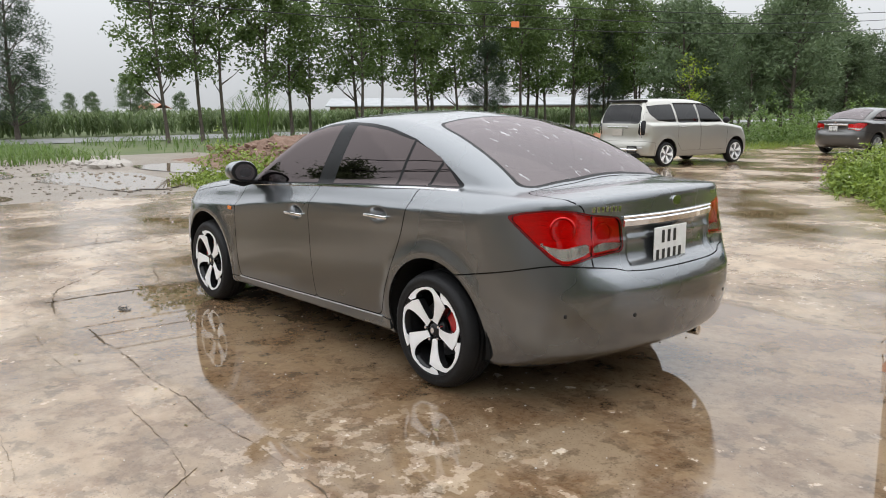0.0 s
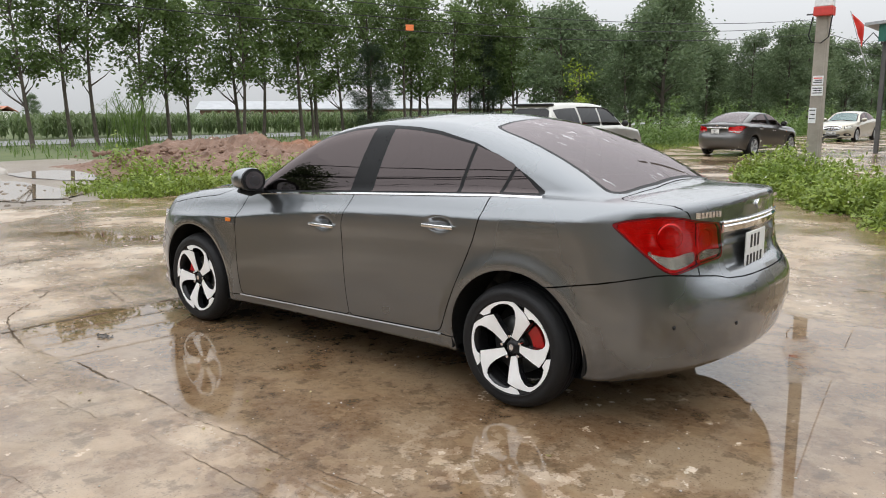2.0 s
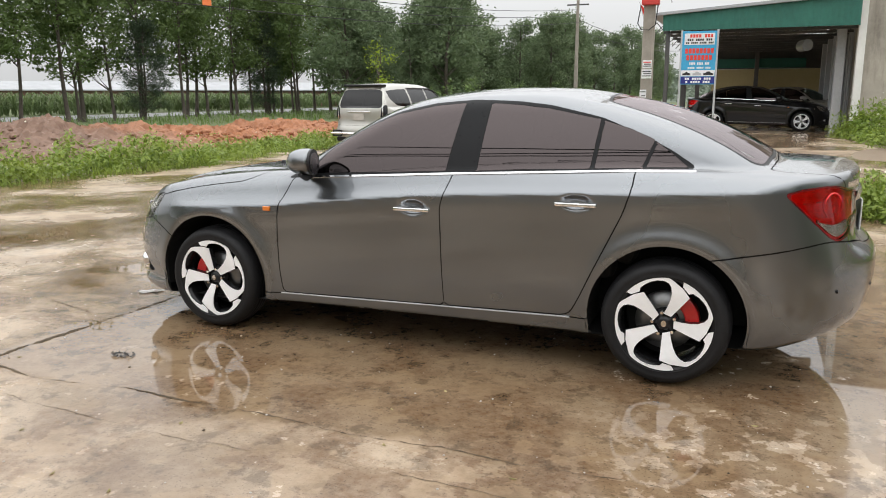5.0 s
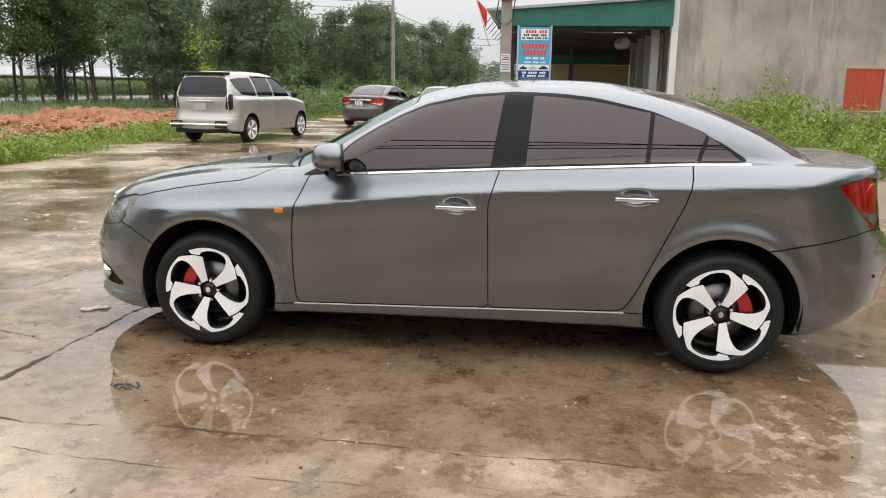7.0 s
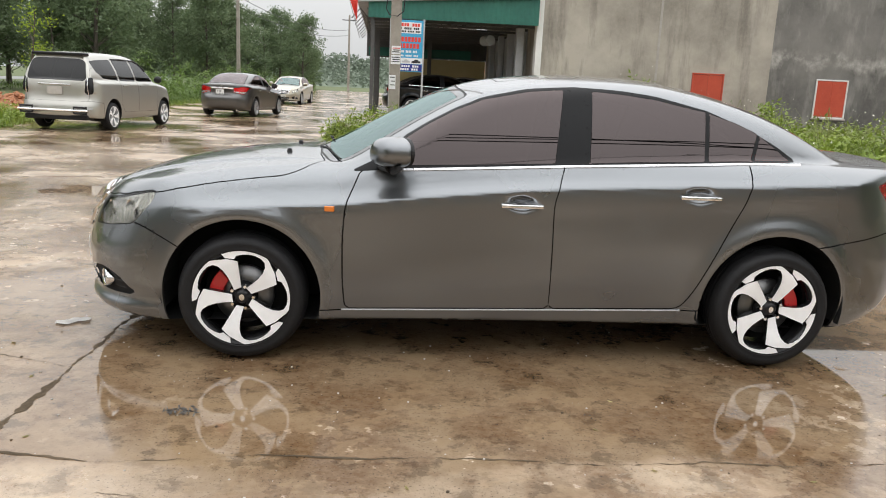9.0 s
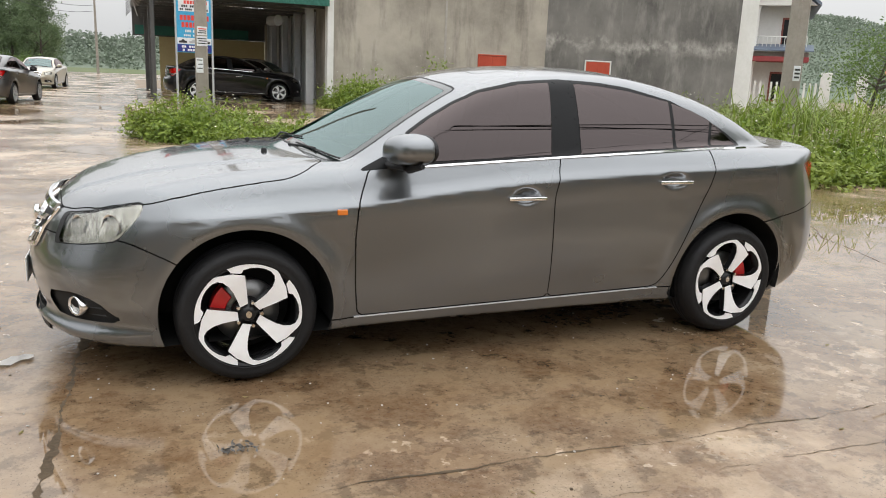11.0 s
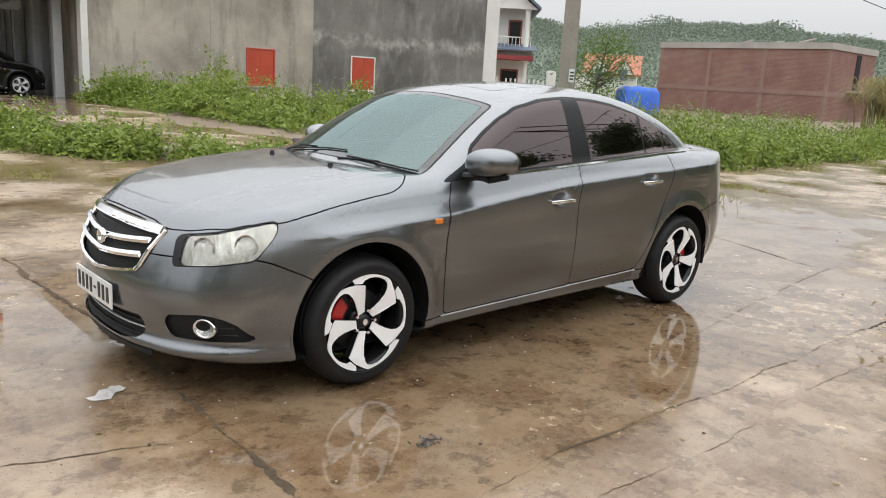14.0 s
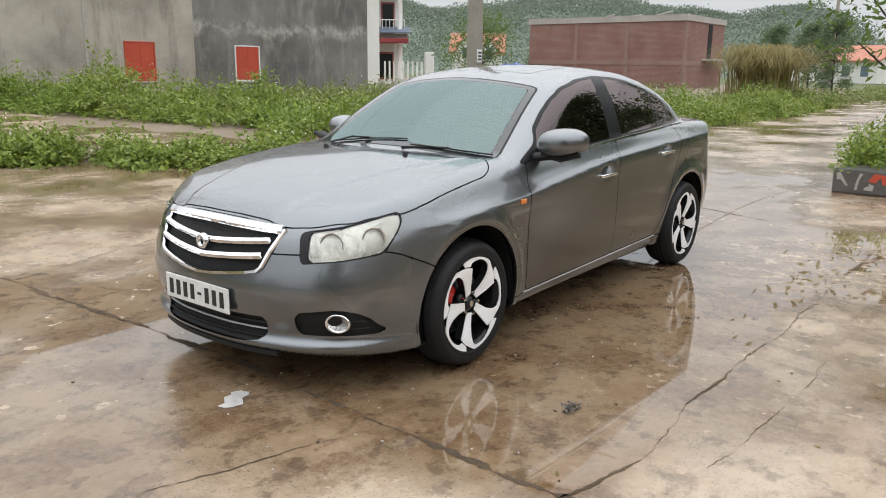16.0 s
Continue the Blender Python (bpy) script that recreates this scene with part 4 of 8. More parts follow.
def make_wheel(car, at, phase, caliper, turned=False, fine=True, face="alloy_white", tone="black_gloss"):
    """Wheel with tyre, barrel, five broad spokes, nuts, cap, disc and caliper."""
    bm = bmesh.new()
    n = 64 if fine else 28
    lathe(bm, [(0.2342, -0.004), (0.239, 0.0), (0.239, -0.02), (0.222, -0.03), (0.208, -0.10), (0.208, -0.20), (0.225, -0.205)], (0, 0, 0), "y", n)
    lathe(bm, [(0.2342, -0.004), (0.214, -0.012), (0.210, -0.05)], (0, 0, 0), "y", n)
    wheel = part("wheel", bm, M[tone], car, "black alloy wheel with bright machined spokes", True)
    wheel.location = at
    if turned:
        wheel.rotation_euler = (0, 0, math.pi)
    bm = bmesh.new()
    prof = [(0.235, -0.012), (0.2405, 0.003), (0.243, 0.004), (0.246, 0.002), (0.262, 0.007), (0.278, 0.006), (0.284, 0.002), (0.292, -0.004), (0.301, -0.016), (0.308, -0.034), (0.3125, -0.055)]
    for g in (-0.072, -0.100, -0.128):
        prof += [(0.316, g + 0.008), (0.308, g + 0.005), (0.308, g - 0.005), (0.316, g - 0.008)]
    prof += [(0.3125, -0.145), (0.308, -0.166), (0.301, -0.184), (0.290, -0.196), (0.262, -0.205), (0.225, -0.195)]
    lathe(bm, prof, (0, 0, 0), "y", n)
    part("tyre", bm, M["rubber"], wheel, "", True)
    for k in range(5):
        a0 = math.radians(phase + 72 * k)
        shape = [(0.050, -19), (0.050, 25), (0.085, 13.5), (0.125, 10), (0.162, 10.5), (0.192, 13.5), (0.210, 17.5), (0.2195, 24), (0.2225, 32), (0.2215, 40), (0.2175, 48), (0.211, 56), (0.197, 59.5), (0.212, 71), (0.2345, 73)]
        shape += [(0.2345, d) for d in (66, 59, 52, 45, 38, 31, 24, 18)] + [(0.227, 13.5), (0.203, -3), (0.184, -17), (0.125, -17.5)]
        flat = [(r, a0 + math.radians(d)) for r, d in shape]
        place = lambda r, a, d: Vector(wheel_spot(r, a, d - 0.030 * max(0.0, 1 - r / 0.19) ** 1.3))
        bm = bmesh.new()
        prism(bm, flat, -0.005, 0.0, place)
        part("spoke", bm, M[face], wheel, "bright machined spoke face")
        bm = bmesh.new()
        prism(bm, [(r, a) for r, a in flat], -0.045, -0.0055, place)
        part("spoke_flank", bm, M[tone], wheel)
        if fine:
            bm = bmesh.new()
            cx = wheel_spot(0.056, a0 + math.radians(33), 0)
            lathe(bm, [(0.0, -0.012), (0.008, -0.012), (0.0095, -0.02), (0.0095, -0.045)], cx, "y", 8)
            part("lug_nut", bm, M["chrome"], wheel)
    bm = bmesh.new()
    lathe(bm, [(0.0, -0.016), (0.022, -0.017), (0.031, -0.022), (0.036, -0.03), (0.068, -0.040), (0.072, -0.07)], (0, 0, 0), "y", 32)
    part("hub", bm, M[tone], wheel, "", True)
    bm = bmesh.new()
    prism(bm, [(0.013 * math.cos(t), 0.016 * math.sin(t)) for t in np.linspace(0, 2 * math.pi, 14)[:-1]], -0.02, -0.0135, lambda a, b, d: Vector((a, d, b)))
    part("cap_mark", bm, M["chrome"], wheel)
    bm = bmesh.new()
    lathe(bm, [(0.06, -0.085), (0.145, -0.085), (0.147, -0.09), (0.147, -0.11), (0.06, -0.112)], (0, 0, 0), "y", n // 2)
    part("brake_disc", bm, M["brake_disc"], wheel, "", True)
    if caliper is not None:
        bm = bmesh.new()
        ca = math.radians(caliper)
        rim_c = [(0.165, ca + d) for d in np.linspace(-0.42, 0.42, 9)] + [(0.098, ca + d) for d in np.linspace(0.40, -0.40, 7)]
        prism(bm, rim_c, -0.13, -0.058, lambda r, a, d: Vector(wheel_spot(r, a, d)))
        bmesh.ops.bevel(bm, geom=bm.edges[:], offset=0.006, segments=2, profile=0.5, affect="EDGES")
        part("brake_caliper", bm, M["brake_red"], wheel, "red painted brake caliper")
    bm = bmesh.new()
    lathe(bm, [(0.05, -0.15), (0.2, -0.17), (0.207, -0.19)], (0, 0, 0), "y", n // 2)
    part("wheel_back", bm, M["dark_inside"], wheel)
    return wheel


def grown(pts, d):
    """The outline moved outward by d."""
    p = np.array(pts, float)
    e = np.roll(p, -1, 0) - p
    area = (p[:, 0] * np.roll(p[:, 1], -1) - np.roll(p[:, 0], -1) * p[:, 1]).sum()
    n = np.c_[e[:, 1], -e[:, 0]] / np.linalg.norm(e, axis=1)[:, None] * (1 if area > 0 else -1)
    v = n + np.roll(n, 1, 0)
    return p + d * v / np.maximum(0.5, (v * v).sum(1) / 2)[:, None]


def sedan_spec():
    s = dict(
        ends=(-2.34, 2.30), high=1.62, hubs=(1.3425, -1.3425), hubz=0.325, arch=0.380, k_top=0.085, bow=0.20, lean=0.33,
        crease=(0.60, 0.34), cups=((-0.005, 0.828), (-0.893, 0.896)),
        zt=spline((-2.6, 1.02), (-2.25, 1.062), (-2.1, 1.082), (-1.95, 1.086), (-1.75, 1.084), (-1.5, 1.078), (-1.1, 1.06), (-0.2, 1.02), (0.7, 0.985), (1.0, 0.985), (1.24, 0.972), (1.55, 0.938), (1.89, 0.866), (2.08, 0.800), (2.2, 0.735), (2.4, 0.60)),
        crown=spline((-2.5, 0.06), (-2.1, 0.05), (-1.7, 0.03), (-1.2, 0.0), (0.6, 0.0), (1.2, 0.025), (1.6, 0.035), (2.0, 0.04), (2.4, 0.04)),
        wp=spline((-2.5, 0.76), (-2.25, 0.80), (-2.0, 0.845), (-1.7, 0.874), (-1.35, 0.886), (-0.9, 0.884), (0.0, 0.886), (0.9, 0.882), (1.35, 0.882), (1.6, 0.872), (1.9, 0.835), (2.1, 0.78), (2.4, 0.66)),
        sec=spline((-0.85, -0.12), (-0.72, -0.065), (-0.62, -0.038), (-0.5, -0.016), (-0.35, -0.004), (-0.15, 0.0), (-0.025, 0.003), (0.0, 0.0), (0.013, -0.010), (0.03, -0.024), (0.05, -0.038), (0.12, -0.076), (0.2, -0.128), (0.4, -0.27)),
        zc=spline((-2.4, 1.0), (-1.76, 0.98), (-1.17, 0.95), (-0.68, 0.93), (-0.12, 0.90), (0.59, 0.83), (0.87, 0.795), (1.3, 0.77), (1.8, 0.74), (2.4, 0.70)),
        zb=spline((-2.5, 0.33), (-2.2, 0.27), (-1.9, 0.215), (-1.7, 0.20), (-0.9, 0.205), (0.9, 0.205), (1.7, 0.185), (2.0, 0.175), (2.4, 0.20)),
        xf=spline((0.1, 2.14), (0.165, 2.20), (0.205, 2.258), (0.24, 2.268), (0.268, 2.246), (0.36, 2.266), (0.5, 2.275), (0.6, 2.245), (0.70, 2.20), (0.78, 2.14), (0.9, 2.04), (1.2, 1.8)),
        xfs=spline((0.0, 0.0), (0.2, 0.012), (0.4, 0.060), (0.55, 0.125), (0.66, 0.20), (0.75, 0.30), (0.82, 0.42), (0.9, 0.60), (1.1, 1.1)),
        xr=spline((0.1, -2.0), (0.22, -2.13), (0.3, -2.24), (0.45, -2.31), (0.57, -2.325), (0.645, -2.318), (0.69, -2.29), (0.73, -2.248), (0.85, -2.222), (0.95, -2.215), (1.05, -2.215), (1.12, -2.22), (1.3, -2.22)),
        xr2=spline((0.1, -2.0), (0.22, -2.13), (0.3, -2.225), (0.45, -2.29), (0.57, -2.298), (0.70, -2.280), (0.85, -2.250), (0.95, -2.228), (1.05, -2.215), (1.3, -2.215)),
        recess=(0.37, 0.715, 0.905, 0.020),
        xrs=spline((0.0, 0.0), (0.2, 0.010), (0.4, 0.045), (0.55, 0.095), (0.66, 0.16), (0.75, 0.25), (0.82, 0.36), (0.9, 0.55), (1.1, 1.0)),
        Tc=spline((1.7, 0.66), (1.3, 0.865), (1.08, 0.975), (0.86, 1.085), (0.52, 1.268), (0.34, 1.352), (0.18, 1.402), (0.0, 1.434), (-0.25, 1.456), (-0.5, 1.462), (-0.75, 1.452), (-0.95, 1.425), (-1.15, 1.386), (-1.4, 1.312), (-1.6, 1.228), (-1.75, 1.148), (-1.95, 1.02), (-2.3, 0.8)),
        gb=spline((1.6, 0.70), (1.2, 0.745), (0.9, 0.775), (0.5, 0.80), (0.0, 0.812), (-0.6, 0.81), (-1.1, 0.785), (-1.4, 0.75), (-1.7, 0.68), (-2.0, 0.6)),
    )
    dlo = [(0.83, 0.945), (0.71, 1.005), (0.647, 1.040), (0.582, 1.113), (0.461, 1.190), (0.325, 1.263), (0.18, 1.325), (-0.05, 1.375), (-0.28, 1.393), (-0.52, 1.385), (-0.70, 1.365), (-0.97, 1.305), (-1.2, 1.215), (-1.34, 1.14), (-1.45, 1.068), (-1.15, 1.058), (-0.22, 1.015), (0.58, 0.968), (0.80, 0.945)]
    pane_f = [(0.66, 0.978), (0.64, 1.03), (0.575, 1.105), (0.455, 1.182), (0.32, 1.255), (0.177, 1.313), (-0.05, 1.360), (-0.224, 1.376), (-0.170, 1.020), (0.58, 0.982)]
    pane_r = [(-0.345, 1.027), (-0.372, 1.375), (-0.52, 1.367), (-0.695, 1.348), (-0.964, 1.296), (-0.938, 1.055), (-0.6, 1.042)]
    pane_v = [(-0.958, 1.057), (-0.984, 1.290), (-1.12, 1.250), (-1.238, 1.200), (-1.188, 1.066)]
    pane_q = [(-1.208, 1.069), (-1.252, 1.188), (-1.33, 1.132), (-1.405, 1.072)]
    door_f = [(0.78, 0.955), (0.815, 0.87), (0.85, 0.79), (0.862, 0.62), (0.858, 0.42), (0.845, 0.272), (0.5, 0.278), (-0.178, 0.290), (-0.172, 0.57), (-0.165, 0.83), (-0.19, 0.92), (-0.222, 1.02), (-0.25, 1.25), (0.3, 1.12)]
    door_r = [(-0.178, 0.290), (-0.172, 0.57), (-0.165, 0.83), (-0.19, 0.92), (-0.222, 1.02), (-0.5, 1.15), (-1.165, 1.07), (-1.16, 0.97), (-1.125, 0.855), (-1.06, 0.715), (-0.99, 0.565), (-0.915, 0.40), (-0.875, 0.325), (-0.835, 0.302)]
    bump_f = [(1.50, 0.475), (1.66, 0.575), (1.82, 0.648), (1.90, 0.662), (2.02, 0.655), (2.18, 0.640), (2.6, 0.62), (2.6, 0.0), (1.50, 0.0)]
    bump_r = [(-1.45, 0.635), (-1.60, 0.66), (-1.84, 0.705), (-1.98, 0.735), (-2.05, 0.748), (-2.12, 0.742), (-2.18, 0.728), (-2.24, 0.700), (-2.6, 0.690), (-2.6, 0.0), (-1.45, 0.0)]
    sill = [(0.97, 0.262), (0.5, 0.272), (-0.2, 0.284), (-0.97, 0.296), (-0.97, 0.05), (0.97, 0.05)]
    head = [(2.385, 0.738), (2.20, 0.757), (2.05, 0.781), (1.93, 0.803), (1.845, 0.813), (1.826, 0.790), (1.838, 0.755), (1.875, 0.715), (1.938, 0.654), (2.18, 0.629), (2.405, 0.616)]
    head_rim = [(2.445, 0.730), (2.385, 0.742), (2.20, 0.761), (2.05, 0.785), (1.93, 0.807), (1.842, 0.818), (1.821, 0.791), (1.834, 0.754), (1.872, 0.713), (1.934, 0.649), (2.18, 0.624), (2.40, 0.611), (2.450, 0.607)]
    tail_red = [(1.872, 0.966), (1.97, 0.982), (2.13, 0.995), (2.30, 0.990), (2.42, 0.970), (2.62, 0.950), (2.645, 0.800), (2.44, 0.788), (2.25, 0.752), (2.17, 0.775), (2.03, 0.862)]
    tail_in = [(2.434, 0.967), (2.62, 0.950), (2.645, 0.800), (2.44, 0.788), (2.434, 0.786)]
    tail_rim = [(1.852, 0.970), (1.97, 0.991), (2.13, 1.003), (2.30, 0.998), (2.42, 0.978), (2.628, 0.958), (2.655, 0.793), (2.44, 0.779), (2.245, 0.743), (2.165, 0.766), (2.022, 0.855)]
    tail_clear = [(2.065, 0.848), (2.13, 0.834), (2.24, 0.822), (2.30, 0.834), (2.41, 0.846), (2.412, 0.797), (2.25, 0.764), (2.175, 0.786)]
    tail_clear2 = [(2.436, 0.826), (2.50, 0.846), (2.63, 0.834), (2.636, 0.810), (2.44, 0.798)]
    hood = [(1.005, -0.3), (1.005, 0.40), (0.965, 0.64), (1.0, 0.70), (1.07, 0.765), (1.15, 0.792), (1.335, 0.800), (1.62, 0.808), (1.70, 0.80), (1.79, 0.768), (1.94, 0.665), (2.045, 0.53), (2.095, 0.42), (2.115, 0.20), (2.12, 0.0), (2.12, -0.3)]
    trunk = [(-1.815, -0.3), (-1.815, 0.30), (-1.775, 0.61), (-1.83, 0.655), (-2.03, 0.652), (-2.075, 0.63), (-2.115, 0.575), (-2.5, 0.55), (-2.5, -0.3)]
    ws = [(0.285, -0.3), (0.285, 0.25), (0.262, 0.50), (0.272, 0.535), (0.50, 0.585), (0.80, 0.655), (0.915, 0.685), (0.945, 0.60), (1.0, 0.35), (1.015, 0.0), (1.015, -0.3)]
    rw = [(-0.965, -0.3), (-0.965, 0.30), (-0.98, 0.465), (-1.05, 0.50), (-1.35, 0.545), (-1.70, 0.585), (-1.745, 0.53), (-1.785, 0.25), (-1.79, -0.3)]
    cowl = [(0.93, -0.3), (0.93, 0.60), (0.90, 0.69), (0.975, 0.70), (1.02, 0.42), (1.045, 0.0), (1.045, -0.3)]
    grille = [(-0.3, 0.522), (0.02, 0.524), (0.18, 0.540), (0.30, 0.556), (0.367, 0.576), (0.395, 0.66), (0.418, 0.742), (0.20, 0.766), (-0.3, 0.770)]
    intake = [(-0.3, 0.232), (0.25, 0.236), (0.365, 0.255), (0.395, 0.362), (-0.3, 0.362)]
    fog = [(0.515, 0.292), (0.675, 0.290), (0.800, 0.296), (0.758, 0.388), (0.685, 0.416), (0.523, 0.396)]
    sunroof = [(0.08, -0.3), (0.08, 0.36), (-0.36, 0.37), (-0.36, -0.3)]
    rows = [
        ("front_bumper", "nose", "whole", poly_of("side", bump_f, 1)[1], "paint", "", "front_bumper"),
        ("sill", "flank", "side", poly_of("side", sill, 0)[1], "paint", "", "sill"),
        ("front_door", "flank", "side", poly_of("side", door_f, 1)[1], "paint", "", "front_door"),
        ("rear_door", "flank", "side", poly_of("side", door_r, 1)[1], "paint", "", "rear_door"),
        ("hood", "top", "plan", poly_of("plan", hood, 1)[1], "paint", "", "hood"),
        ("trunk_lid", "top", "plan", poly_of("plan", trunk, 1)[1], "paint", "", "trunk_lid"),
        ("rear_bumper", "tail", "whole", poly_of("side", bump_r, 1)[1], "paint", "", "rear_bumper"),
        ("window_trim", "flank", "side", poly_of("side", dlo, 1)[1], "pillar", "dark window surround", "window_trim"),
        ("side_window_a", "flank", "side", poly_of("side", pane_f, 0)[1], "glass_side", "dark tinted side window", "side_window"),
        ("side_window_b", "flank", "side", poly_of("side", pane_r, 0)[1], "glass_side", "dark tinted side window", "side_window"),
        ("side_window_c", "flank", "side", poly_of("side", pane_v, 0)[1], "glass_side", "dark tinted side window", "side_window"),
        ("side_window_d", "flank", "side", poly_of("side", pane_q, 0)[1], "glass_side", "dark tinted side window", "side_window"),
        ("screen_seal", "top", "plan", poly_of("plan", grown(ws, 0.010), 1)[1], "black_plastic", "black windscreen seal", "windscreen_rim"),
        ("rear_seal", "top", "plan", poly_of("plan", grown(rw, 0.016), 1)[1], "black_plastic", "black rear window seal", "rear_glass_rim"),
        ("windscreen_frit", "top", "plan", poly_of("plan", ws, 1)[1], "frit", "dark windscreen edge band", "windscreen_frit"),
        ("windscreen", "top", "plan", poly_of("plan", grown(ws, -0.04), 1)[1], "glass_front", "pale green windscreen", "windscreen"),
        ("rear_window", "top", "plan", poly_of("plan", rw, 1)[1], "glass_rear", "dark rear window with water runs", "rear_window"),
        ("headlamp_rim", "nose", "nose", poly_of("nose", head_rim, 1)[1], "black_plastic", "black headlamp surround", "headlamp_rim"),
        ("headlamp", "nose", "nose", poly_of("nose", head, 1)[1], "glass_clear", "slightly clouded clear headlamp lens", "headlamp"),
        ("tail_lamp_rim", "tail", "tail", poly_of("tail", tail_rim, 1)[1], "lamp_edge", "deep red lamp edge", "tail_lamp_rim"),
        ("tail_lamp", "tail", "tail", poly_of("tail", tail_red, 1)[1], "glass_red", "red tail lamp lens", "tail_lamp"),
        ("tail_gap", "tail", "tail", np.array([(2.426, 0.968), (2.434, 0.967), (2.434, 0.788), (2.426, 0.785)]), "lamp_dark_red", "", "tail_lamp_split"),
        ("tail_lamp_inner", "tail", "tail", poly_of("tail", tail_in, 1)[1], "glass_red", "red tail lamp lens on the trunk lid", "tail_lamp_inner"),
        ("tail_lamp_clear", "tail", "tail", poly_of("tail", tail_clear, 1)[1], "glass_clear", "clear reversing lamp lens", "tail_lamp_clear"),
        ("tail_lamp_clear_inner", "tail", "tail", poly_of("tail", tail_clear2, 1)[1], "glass_clear", "clear reversing lamp lens", "tail_lamp_clear"),
        ("grille_hole", "front_face", "front", poly_of("front", grille, 1)[1], "open", "", ""),
        ("intake_hole", "front_face", "front", poly_of("front", intake, 1)[1], "open", "", ""),
        ("fog_hole", "front_face", "front", poly_of("front", fog, 1)[1], "open", "", ""),
        ("sunroof", "top", "plan", poly_of("plan", sunroof, 1)[1], "paint", "sunroof panel", "sunroof"),
    ]
    s["panels"] = rows
    s["grille"], s["dlo"] = grille, dlo
    return s


M["frit"] = plain("dark glass edge", (0.016, 0.021, 0.021), 0.08, coat=0.5, even=True)
M["mirror"] = plain("mirror glass", (0.35, 0.36, 0.37), 0.03, 1.0, even=True)
M["glass_red"] = glass_material("red lens glass", (0.93, 0.12, 0.125), 1.5)


def offset_panel(name, made, keys, depth, material, car):
    idx = [i for i, k in enumerate(made["lab"]) if k in keys]
    return panel_mesh(name, [made["faces"][i] for i in idx], made["V"] - depth * made["N"], made["N"], material, car, 0.0)


